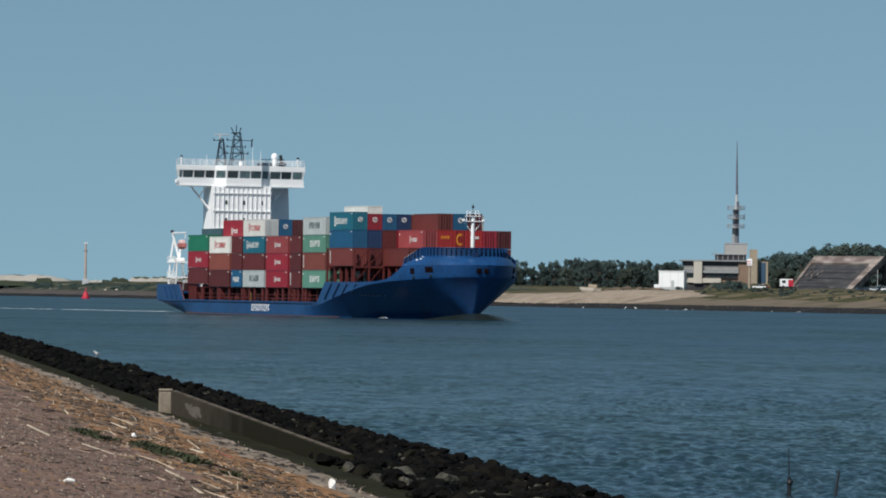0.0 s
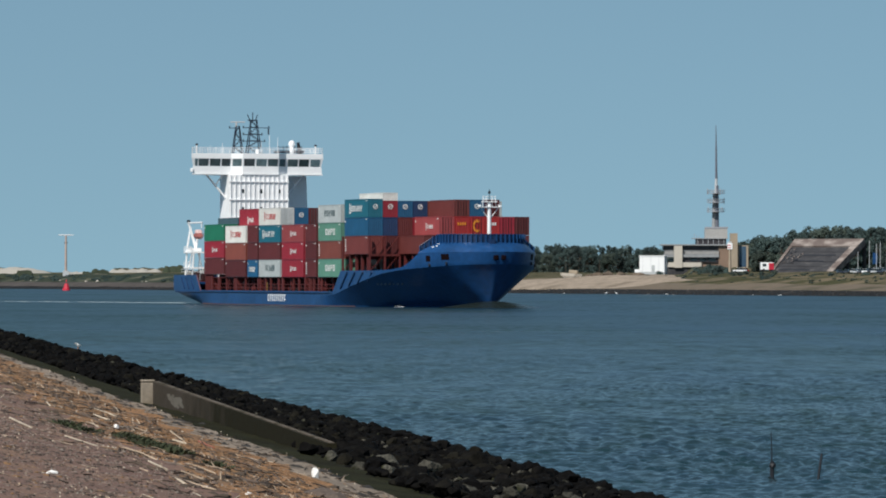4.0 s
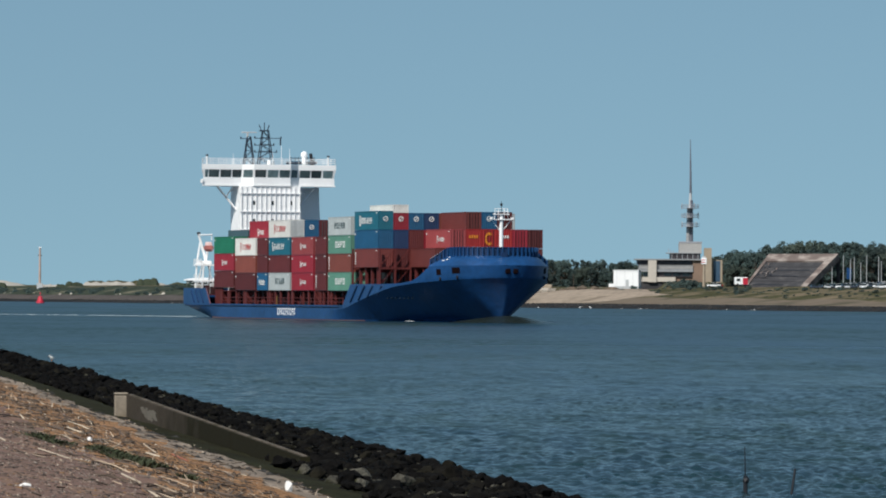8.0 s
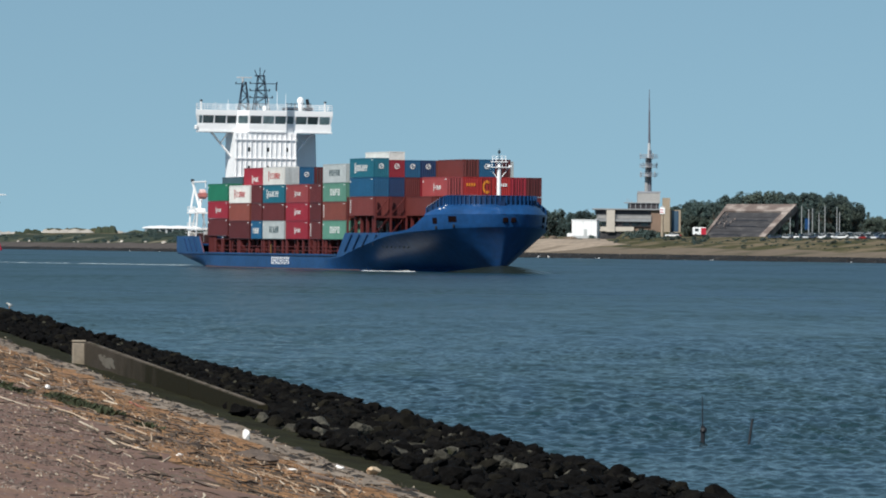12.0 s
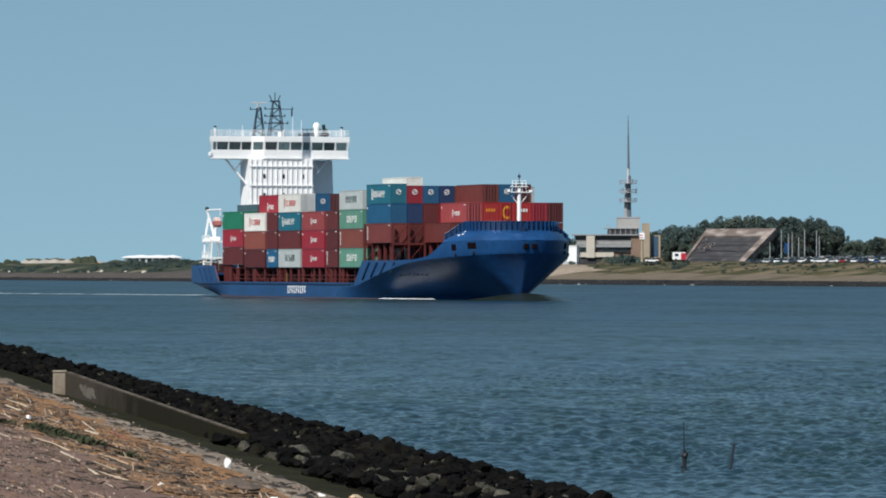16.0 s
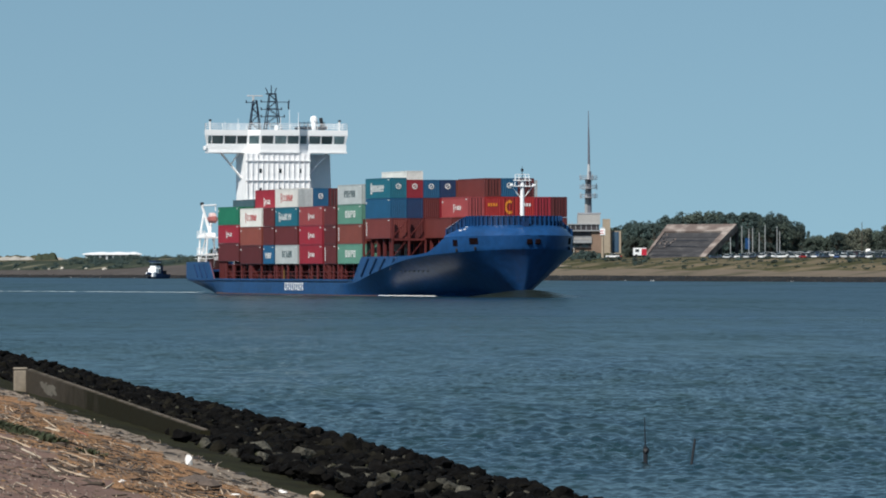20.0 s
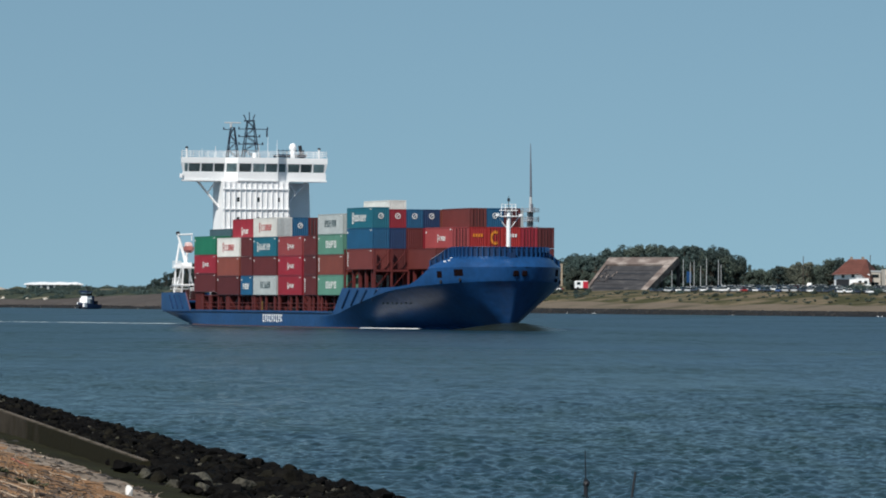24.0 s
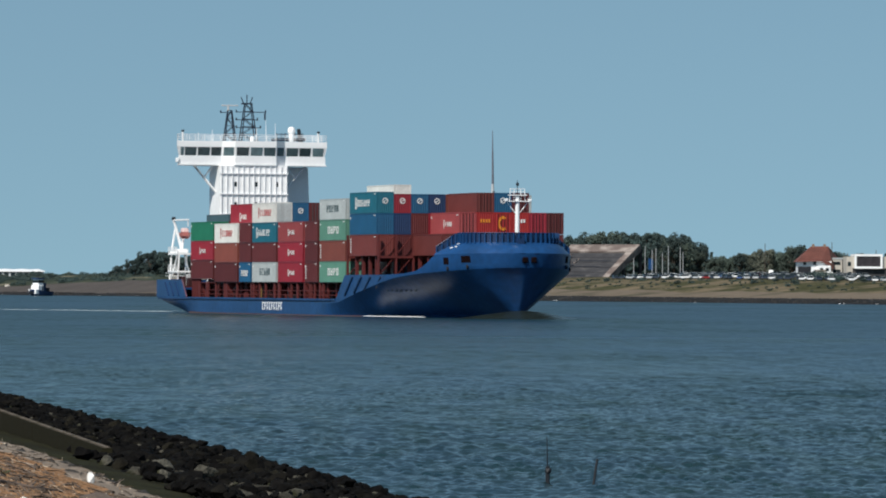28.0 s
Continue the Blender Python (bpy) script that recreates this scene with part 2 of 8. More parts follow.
def tube(bm, points, r, n=5):
    """One bent tube through points."""
    points = [Vector(p) for p in points]
    rings = []
    for i, p in enumerate(points):
        way = (points[min(i + 1, len(points) - 1)] - points[max(i - 1, 0)]).normalized()
        side = way.cross(Vector((0, 0, 1)))
        side = side.normalized() if side.length > 0.01 else Vector((1, 0, 0))
        other = side.cross(way)
        rings.append([bm.verts.new(p + (side * math.cos(k * math.tau / n) + other * math.sin(k * math.tau / n)) * r) for k in range(n)])
    for a, b in zip(rings, rings[1:]):
        for k in range(n):
            bm.faces.new((a[k], a[(k + 1) % n], b[(k + 1) % n], b[k]))
    bm.faces.new(rings[0][::-1])
    bm.faces.new(rings[-1])


def sheet(bm, rows):
    """A surface through rows of points."""
    grid = [[bm.verts.new(p) for p in row] for row in rows]
    for i in range(len(grid) - 1):
        for j in range(len(grid[0]) - 1):
            bm.faces.new((grid[i][j], grid[i][j + 1], grid[i + 1][j + 1], grid[i + 1][j]))


def lerp_table(table, x):
    for (x0, y0), (x1, y1) in zip(table, table[1:]):
        if x <= x1:
            k = min(max((x - x0) / (x1 - x0), 0), 1)
            return y0 + (y1 - y0) * k
    return table[-1][1]


# ---- water ----
def water():
    """One sheet round the stand, finely waved in the camera's sector of view, coarse elsewhere, out to the horizon."""
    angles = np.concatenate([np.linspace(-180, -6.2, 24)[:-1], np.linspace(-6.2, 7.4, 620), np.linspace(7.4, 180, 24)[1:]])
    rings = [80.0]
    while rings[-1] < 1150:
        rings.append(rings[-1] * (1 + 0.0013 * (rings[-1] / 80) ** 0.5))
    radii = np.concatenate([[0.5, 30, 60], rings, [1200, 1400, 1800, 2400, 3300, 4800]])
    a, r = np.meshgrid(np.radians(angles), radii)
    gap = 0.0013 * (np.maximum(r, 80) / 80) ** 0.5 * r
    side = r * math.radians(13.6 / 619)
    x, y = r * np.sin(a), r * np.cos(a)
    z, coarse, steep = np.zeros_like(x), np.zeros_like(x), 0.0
    rng = np.random.default_rng(4)
    # three slow patterns of gusts, in which the chop is taller or lower
    gusts = [0.75 + 0.45 * np.sin(x / g + 1.3 * np.sin(y / (3.1 * g)) + h) * np.sin(y / (2.3 * g) + 0.8 * np.sin(x / (1.7 * g)) + h) + 0.3 * np.sin(x / (0.37 * g) + h * 3) * np.sin(y / (1.1 * g) + h) for g, h in ((7.0, 0.4), (11.0, 2.1), (16.0, 4.4))]
    for k in range(84):
        # short chop across the view, longer waves running down the channel
        wave = (0.27 * 2.3 ** rng.random(), 0.5 * 2.5 ** rng.random(), 1.1 * 2.8 ** rng.random())[k % 3]
        way = math.radians((275, 240, 195)[k % 3] + rng.normal(0, 38))
        high = (CHOP_SHORT, CHOP_MID, CHOP_LONG)[k % 3] * wave ** 0.9
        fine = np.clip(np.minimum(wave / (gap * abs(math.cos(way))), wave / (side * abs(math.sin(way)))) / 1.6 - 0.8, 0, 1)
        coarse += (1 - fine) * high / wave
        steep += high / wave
        z += high * fine * gusts[k % 3] * np.sin((x * math.sin(way) + y * math.cos(way)) * math.tau / wave + rng.random() * math.tau)
    inside = (np.degrees(a) > -6.2) & (np.degrees(a) < 7.4) & (r > 70) & (r < 1150)
    z = np.where(inside, z, 0)
    n, k = x.shape
    data = bpy.data.meshes.new("water")
    verts = np.stack([x, y, z], -1).reshape(-1, 3)
    i, j = np.meshgrid(np.arange(n - 1), np.arange(k - 1), indexing="ij")
    v = i * k + j
    faces = np.stack([v, v + k, v + k + 1, v + 1], -1).reshape(-1, 4)
    data.vertices.add(len(verts))
    data.vertices.foreach_set("co", verts.ravel())
    data.loops.add(faces.size)
    data.loops.foreach_set("vertex_index", faces.ravel().astype(np.int32))
    data.polygons.add(len(faces))
    data.polygons.foreach_set("loop_start", np.arange(0, faces.size, 4, dtype=np.int32))
    data.polygons.foreach_set("use_smooth", np.ones(len(faces), dtype=bool))
    data.update(calc_edges=True)
    # chop too fine for the mesh, growing away from the camera, roughens the gloss
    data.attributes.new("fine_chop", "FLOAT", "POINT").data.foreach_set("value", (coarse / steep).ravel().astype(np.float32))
    data.materials.append(M_WATER)
    tagged(new("water", data), "choppy blue-grey river water of a wide channel", "water", kind="structure")


CHOP_SHORT, CHOP_MID, CHOP_LONG = 0.0086, 0.0066, 0.0028
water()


# ---- far shore: a runs along the waterline towards the near right, b inland ----
def far(a, b, z=0.0):
    return Vector((100 + 0.355 * a + 0.935 * b, 1440 - 0.935 * a + 0.355 * b, z))


LAND_TOP = [(-3000, 6.3), (-620, 6.3), (-520, 6.0), (-430, 4.9), (-320, 5.0), (-275, 6.0), (-230, 6.5), (-60, 6.7), (40, 6.0), (2000, 6.0)]
LAND_RISE = [(24, 3.2), (34, 4.6), (46, 6.0), (60, 6.6), (75, 7.2), (110, 7.6)]


def land_z(x, y):
    """Height of the far bank's flat top at a place."""
    a, b = 0.355 * (x - 100) - 0.935 * (y - 1440), 0.935 * (x - 100) + 0.355 * (y - 1440)
    return lerp_table(LAND_RISE, b) * lerp_table(LAND_TOP, a) / 6.8


def far_land():
    for name, span, material, label in (
        ("revetment", [(-5, -1.2), (0, 0.0), (3, 0.7), (8, 1.5)], M_REVET, "dark wet stone revetment along the far waterline"),
        ("beach", [(8, 1.5), (12, 1.8), (18, 2.5), (24, 3.2)], M_SAND, "pale sandy strip above the revetment"),
        ("ground", [(24, 3.2), (34, 4.6), (46, 6.0), (60, 6.6), (75, 7.2), (110, 7.6), (400, 7.2), (1500, 6.4), (4000, 6.0)], M_GRASS, "dry dune grass with sandy patches on the far bank")):
        bm = bmesh.new()
        stations = list(range(-2400, -900, 60)) + list(range(-900, 300, 8)) + list(range(300, 1500, 60))
        rows = []
        for b, z in span:
            row = []
            for a in stations:
                top = lerp_table(LAND_TOP, a) / 6.8 if b < 111 else 0.95
                lump = noise.noise((a * 0.03, b * 0.05, 3.1)) * 0.7 + noise.noise((a * 0.11, b * 0.12, 7.7)) * 0.3
                zz = z * top + (lump * min(1, max(0, (b - 7) / 20)) * (1.0 if b < 40 else 0.35 if b < 47 else 0.08) if b > 7 else 0)
                row.append(far(a, b + (noise.noise((a * 0.02, 0, 0)) * 3 if b < 30 else 0), zz))
            rows.append(row)
        sheet(bm, rows)
        for f in bm.faces:
            f.smooth = True
        ob = part(name, bm, material)
        tagged(ob, label, name, kind="structure")


def stone_slope():
    """The grey stone-pitched bank beyond the ship."""
    bm = bmesh.new()
    stations = list(range(-2400, -900, 60)) + list(range(-900, -380, 8))
    rows = []
    for k in range(5):
        row = []
        for a in stations:
            wide = lerp_table([(-2400, 8), (-640, 8), (-580, 10), (-530, 15), (-480, 21), (-380, 21)], a)
            b = 5.5 + (wide + 2) * k / 4
            z = lerp_table([(5.5, 0.75), (7.5, 1.45), (14, 2.35), (21, 3.7), (28, 5.1)], b) + 0.25 * noise.noise((a * 0.05, b * 0.2, 2.0)) - max(0.0, (a + 460) / 80) * 1.6
            row.append(far(a, b + noise.noise((a * 0.02, 0, 0)) * 3, z + 0.3))
        rows.append(row)
    sheet(bm, rows)
    for f in bm.faces:
        f.smooth = True
    tagged(part("stone_slope", bm, mat("grey_stone_pitching", (0.078, 0.069, 0.064), 0.9, vary=0.3, big=0.08, small=1.0, gloss=0.08)), "grey stone-pitched slope of the channel bank", "bank", kind="structure")



def scrub_ground():
    """Green scrub behind the stone slope, with bare sandy spots."""
    bm = bmesh.new()
    stations = list(range(-2400, -900, 40)) + list(range(-900, -420, 6))
    rows = []
    for k in range(9):
        row = []
        for a in stations:
            first = 7.5 + lerp_table([(-2400, 8), (-640, 8), (-580, 10), (-530, 15), (-480, 21), (-380, 21)], a) - 1.0
            b = first + (75 - first) * k / 8
            z = lerp_table([(7.5, 1.9), (15, 2.6), (21, 3.9), (30, 4.9), (46, 5.6 + max(0.0, min(0.6, (a + 800) / 200))), (75, 5.7 + max(0.0, min(1.0, (a + 800) / 200)))], b) + (noise.noise((a * 0.045, b * 0.09, 6.0)) * 1.3 + noise.noise((a * 0.13, b * 0.2, 1.0)) * 0.5) * min(1.0, k / 3) + 0.25
            row.append(far(a, b + noise.noise((a * 0.02, 0, 0)) * 3, z - max(0.0, (a + 470) / 40) * 2.5))
        rows.append(row)
    sheet(bm, rows)
    for f in bm.faces:
        f.smooth = True
    tagged(part("scrub_ground", bm, mat("green_scrub", (0.040, 0.050, 0.036), 0.95, vary=0.5, big=0.07, small=0.7, second=(0.16, 0.14, 0.10), amount=0.33, gloss=0.05)), "grey-green dune scrub with bare sandy spots", "ground", kind="structure")


def sand_bank():
    """Bare pale sand rising from the water beside the white shed."""
    bm = bmesh.new()
    rows = []
    for b in (6.0, 8.5, 12, 16, 20, 25, 30, 36, 44, 54, 64):
        row = []
        for a in range(-420, -178, 5):
            crest = lerp_table([(-420, 2.7), (-345, 3.3), (-310, 3.9), (-290, 4.5), (-270, 5.2), (-252, 5.5), (-178, 5.6)], a)
            z = lerp_table([(6, 1.0), (8.5, 1.75), (16, 2.9), (22, 4.1), (30, crest), (44, crest + 0.1), (64, crest + 0.2)], b)
            edge = min(1.0, (a + 420) / 40, (-178 - a) / 70)
            z += 0.3 * noise.noise((a * 0.06, b * 0.1, 4.0)) + 0.15 * noise.noise((a * 0.2, b * 0.3, 4.0)) + 0.2 - (1 - edge) * 1.6
            row.append(far(a, b + noise.noise((a * 0.02, 0, 0)) * 3, z))
        rows.append(row)
    sheet(bm, rows)
    for f in bm.faces:
        f.smooth = True
    tagged(part("sand_bank", bm, mat("bare_bank_sand", (0.31, 0.255, 0.20), 0.95, vary=0.35, big=0.06, small=0.5, second=(0.15, 0.122, 0.092), amount=0.45, gloss=0.06)), "bare pale sand sloping down to the far waterline", "sand", kind="structure")


def shore_stones():
    """Loose stones along the far waterline, and the small waves that break on them."""
    rng = random.Random(23)
    for name, label, material, count, reach, size in (
        ("shore_stones", "dark wet stones along the far waterline", M_SHORESTONE, 2400, (0.2, 7.2), (0.1, 0.32)),
        ("pale_shore_stones", "paler dry stones at the top of the revetment", M_SHOREPALE, 300, (5.5, 8.2), (0.08, 0.2))):
        bm = bmesh.new()
        for k in range(count):
            a, b = -700 + 860 * rng.random(), rng.uniform(*reach)
            z = lerp_table([(0, 0.0), (3, 0.7), (8, 1.5), (12, 1.8)], b) * lerp_table(LAND_TOP, a) / 6.8
            c = far(a, b + noise.noise((a * 0.02, 0, 0)) * 3, z)
            r = rng.uniform(*size)
            turn = rng.uniform(0, 6.28)
            rim = [bm.verts.new(c + Vector((r * 1.5 * math.cos(turn + i * 1.2566) * rng.uniform(0.7, 1.2), r * 1.5 * math.sin(turn + i * 1.2566) * rng.uniform(0.7, 1.2), -0.1))) for i in range(5)]
            top = [bm.verts.new(v.co.lerp(c, 0.45) + Vector((0, 0, r * rng.uniform(0.6, 1.1)))) for v in rim]
            bm.faces.new(top)
            for i in range(5):
                bm.faces.new((rim[i], rim[(i + 1) % 5], top[(i + 1) % 5], top[i]))
        tagged(part(name, bm, material), label, "stones", kind="stuff")
    bm = bmesh.new()
    for k in range(70):
        a = -700 + 860 * rng.random()
        if noise.noise((a * 0.025, 3.0, 0)) < 0.05:
            continue
        c = far(a, rng.uniform(-1.6, 0.2) + noise.noise((a * 0.02, 0, 0)) * 3, 0.12)
        way = far(1, 0) - far(0, 0)
        side = far(0, 1) - far(0, 0)
        long, wide = rng.uniform(0.4, 1.6), rng.uniform(0.08, 0.2)
        top = bm.verts.new(c + Vector((0, 0, rng.uniform(0.05, 0.2))))
        rim = [bm.verts.new(c + way * long * math.cos(i * 1.047) * rng.uniform(0.6, 1.1) + side * wide * math.sin(i * 1.047)) for i in range(6)]
        for i in range(6):
            bm.faces.new((rim[i], rim[(i + 1) % 6], top))
    tagged(part("shore_foam", bm, M_SHOREFOAM), "small white waves breaking on the far shore", "foam", kind="stuff")


M_SHORESTONE = mat("wet_shore_stone", (0.026, 0.025, 0.025), 0.8, vary=0.6, big=0.1, small=1.0, gloss=0.2)
M_SHOREPALE = mat("dry_shore_stone", (0.12, 0.105, 0.09), 0.9, vary=0.5, big=0.1, small=1.0)
M_SHOREFOAM = mat("shore_foam", (0.55, 0.58, 0.58), 0.8, vary=0.3, big=0.3, small=2.0)
far_land()
stone_slope()
scrub_ground()
sand_bank()
shore_stones()


# ---- near bank: v runs along the waterline away from the stand, u across it towards the water ----
def bank(u, v, z=0.0):
    return Vector((0.992 * u - 0.128 * v, 0.128 * u + 0.992 * v, z))


SLOPE_PROFILE = [(-30, 3.4), (-4, 3.1), (0, 2.93), (3, 2.42), (6, 1.91), (8.1, 1.55)]


def slope_z(u):
    return lerp_table(SLOPE_PROFILE, u)


def slope_wave(u, v):
    return noise.noise((u * 0.9, v * 0.5, 1.0)) * 0.035 + noise.noise((u * 0.2, v * 0.06, 5.0)) * 0.06


def slope_top(u, v):
    """Height of the uneven slope's surface."""
    return slope_z(u) + slope_wave(u, v)


def near_bank():
    stations = [-60, -30, 0, 20] + [30 + 0.8 * k for k in range(240)] + [225 + 12 * k for k in range(60)]
    for name, us, material, label in (
        ("ground", [-400, -60, -30, -12, -4, 0, 0.5, 1, 1.5, 2, 2.5, 3, 3.3, 3.6, 3.9, 4.2, 4.8], M_SLOPE, "gravelly dike slope strewn with dry reed and litter"),
        ("straw_band", [4.8, 5.4, 6, 6.6, 7.55], M_STRAWBED, "band of matted orange straw washed up on the slope"),
        ("slope_edge", [7.55, 7.8, 8.1, 8.4], M_EDGE, "pale stone edging at the foot of the slope"),
        ("toe_strip", [8.4, 9.0, 9.5, 10.0, 10.8], M_TOE, "algae-green concrete toe strip"),
        ("rock_bed", [10.8, 12.0, 14.0, 16.0, 18.5], M_ROCK, "black rubble under the rocks")):
        bm = bmesh.new()
        rows = []
        for u in us:
            row = []
            for v in stations:
                if u <= 8.1:
                    z = slope_z(u)
                else:
                    z = lerp_table([(8.1, 1.55), (8.4, 1.5), (9.4, 1.36), (10.8, 0.98), (14, 0.45), (16, -0.1), (18.5, -0.9)], u)
                wob = slope_wave(u, v)
                row.append(bank(u + (noise.noise((v * 0.35, u, 9.0)) * (0.55 if u == 4.8 else 0.3 if u == 7.55 else 0.14) if u in (4.8, 7.55, 8.4) else 0), v, z + wob))
            rows.append(row)
        sheet(bm, rows)
        for f in bm.faces:
            f.smooth = True
        tagged(part(name, bm, material), label, name.replace("_", " "), kind="structure")


near_bank()


# ---- the container ship: x forward, y to port, from the outer starboard boxes ----
MID = 11.75
SHIP_POSE = COURSE[0][1]
ship = thing("container_ship", "blue-hulled container ship under way with a tall white bridge aft", "ship", SHIP_POSE)
AFLOAT = [(ship, Matrix.Identity(4))]


def aboard(name, label, category, local, group=""):
    """A thing that rides on the ship; local: its pose on the ship."""
    ob = thing(name, label, category, SHIP_POSE @ local, group)
    AFLOAT.append((ob, local))
    return ob


SHEER = [(-99.2, 5.05), (-83.4, 5.05), (-80.8, 2.25), (-4.6, 2.3), (-0.4, 5.72), (17, 5.75), (23, 5.9), (26.5, 6.3), (28.5, 7.1), (30.6, 8.3), (31.6, 8.45), (36, 8.55), (46.5, 8.65)]
HALF = 12.3
KNUCKLE = 6.8
CHINE = [(-99.2, 4.4), (-83.4, 4.4), (-80.8, 1.75), (-8, 1.75), (-3, 2.0), (4.6, 3.2), (12, 4.2), (20, 5.3), (27, 5.9), (33, 6.25), (38, 6.55), (45, 6.9)]


def stem(z):
    return 37.2 + 4.1 * min(1.0, max(0.0, z / KNUCKLE)) + 0.4 * min(1.0, max(0.0, (z - KNUCKLE) / 1.7))


def half(s, z):
    """Half the hull's breadth at a station and height."""
    if s < -75:
        tuck = 3.2 * min(1.0, max(0.0, (-78 - s) / 18)) * (max(0.0, 2.0 - z) / 2.0) ** 1.4
        return HALF - max(0.0, -90 - s) / 9 * 0.25 - tuck
    knee = lerp_table(CHINE, s)
    rise = max(0.0, (s - stem(0)) / 4.1) * KNUCKLE  # height of the raked stem at this station
    f = 1.0 if z >= knee else max(0.0, z - rise) / max(0.01, knee - rise)
    low = HALF * max(0.0, 1 - min(1.0, max(0.0, (s + 12) / (stem(0) + 12))) ** 1.5) ** 1.0
    high = HALF * max(0.0, 1 - max(0.0, (s - 12) / (stem(max(z, knee)) - 12)) ** 2) ** 0.5
    return low + (high - low) * min(1.0, f)


def keel(s):
    return lerp_table([(-99.2, 2.4), (-96.4, 2.05), (-92.5, 1.25), (-89, 0.65), (-84, 0.05), (-78, -0.7), (-74, -1.2), (0, -1.2)], s)


def plate_z(s, k, low=15, levels=23):
    """Height of the k-th row of plating: the lower rows end at the knuckle, the others go on to the sheer."""
    foot, knee, top = keel(s), lerp_table(CHINE, s), lerp_table(SHEER, s)
    return foot + (knee - foot) * k / low if k <= low else knee + (top - knee) * (k - low) / (levels - low)


M_PORT = mat("shadowed_red_steel", (0.008, 0.004, 0.005), 0.9, vary=0.3, gloss=0.05)


def hull():
    bm = bmesh.new()
    levels = 23
    aft = [-99.2, -97.5, -96, -94.5, -93, -91.5, -90, -88.5, -87, -85, -83.4, -82.1, -80.8, -78, -74, -70, -60, -50, -40, -30, -20, -14]
    knee_points = set()
    for side in (1, -1):
        rows = []
        for k in range(levels + 1):
            row = []
            tip = stem(plate_z(42, k))
            for s in aft + [-14 + (tip + 14) * (1 - (1 - j / 70) ** 1.25) for j in range(1, 71)]:
                z = plate_z(s, k)
                wide = half(s, max(z, 0)) if s < tip - 0.001 else 0.0
                row.append((s, MID + side * wide, z))
                if k == 15 and s > -6:
                    knee_points.add((round(s, 2), round(MID + side * wide, 2), round(z, 2)))
            rows.append(row)
        sheet(bm, rows if side > 0 else rows[::-1])
    vs = []
    for k in range(levels + 1):
        z = keel(-99.2) + (5.05 - keel(-99.2)) * k / levels
        vs.append((z, half(-99.2, z)))
    sheet(bm, [[(-99.2, MID - w, z) for z, w in vs], [(-99.2, MID + w, z) for z, w in vs]])
    sheet(bm, [[(s, MID - half(s, max(keel(s), 0)), keel(s)) for s in aft[:15]], [(s, MID + half(s, max(keel(s), 0)), keel(s)) for s in aft[:15]]])
    bmesh.ops.remove_doubles(bm, verts=bm.verts, dist=0.004)
    bmesh.ops.recalc_face_normals(bm, faces=bm.faces)
    for f in bm.faces:
        f.smooth = True
    for e in bm.edges:
        if all((round(v.co.x, 2), round(v.co.y, 2), round(v.co.z, 2)) in knee_points for v in e.verts):
            e.smooth = False
    part("hull", bm, M_HULL, ship, "glossy blue hull plating with a flared bow")
    bm = bmesh.new()
    for side in (1, -1):
        rows = []
        for z in (-0.35, 0.16):
            rows.append([(s, MID + side * (half(s, 0.2) + 0.03), z + max(0.0, (-70 - s) * 0.012)) for s in range(-82, 4, 2)])
        sheet(bm, rows if side > 0 else rows[::-1])
    part("boot_topping", bm, M_BOOT, ship, "rusty red boot-topping stripe")
    for s0, s1, z in ((-98.9, -82.4, 4.0), (-82.4, -1, 1.9), (-1, 30, 4.6), (30, 40.6, 8.2)):
        bm = bmesh.new()
        n = 10
        outline = [(s0 + (s1 - s0) * k / n, MID - half(s0 + (s1 - s0) * k / n, z) + 0.2) for k in range(n + 1)]
        outline += [(s1 - (s1 - s0) * k / n, MID + half(s1 - (s1 - s0) * k / n, z) - 0.2) for k in range(n + 1)]
        prism(bm, outline, z - 0.15, z)
        part("deck", bm, M_DECKRED, ship, "red oxide steel deck")
    # rail capping along the sheer, rubbing strakes on the raised quarters
    for side in (-1, 1):
        bm = bmesh.new()
        box(bm, -80.6, -4.8, MID + side * (HALF + 0.02) - 0.1, MID + side * (HALF + 0.02) + 0.1, 2.2, 2.42)
        part("gunwale", bm, M_HULL, ship)
        bm = bmesh.new()
        line = [(s, MID + side * (half(s, 2.1) + 0.04), 2.1) for s in (-97.9, -96, -94, -91, -88, -84, -76, -60, -40, -20, -12, -7)]
        tube(bm, line, 0.09)
        part("rubbing_strake", bm, M_DARKBLUE, ship, "dark blue rubbing strake along the hull side")
        for s in (3.4, 7.4, 11.5, 15.8):
            bm = bmesh.new()
            a = (s, 4.9)
            b = (s - 3.6 + (s - 3.4) * 0.06, 2.9 + (s - 3.4) * 0.09)
            rod(bm, (a[0], MID + side * (half(a[0], a[1]) + 0.03), a[1] + 0.6), (b[0], MID + side * (half(b[0], b[1]) + 0.05), b[1]), 0.16, n=5)
            part("strake", bm, M_DARKBLUE, ship, "dark blue slanting stiffener on the hull side")
        bm = bmesh.new()
        y = MID + side * (half(-82, 3) + 0.03)
        rod(bm, (-83.5, y, 5.0), (-80.8, y, 2.3), 0.12, n=5)
        part("bulwark_edge", bm, M_PINKEDGE, ship, "faded red edge of the raised quarter")
        for s in (-93.5, -90.5, -87.5):
            bm = bmesh.new()
            rod(bm, (s, MID + side * (half(s, 4) + 0.03), 4.6), (s + 2.2, MID + side * (half(s + 2, 3) + 0.03), 2.6), 0.14, n=5)
            part("strake", bm, M_DARKBLUE, ship, "dark blue slanting stiffener on the hull side")
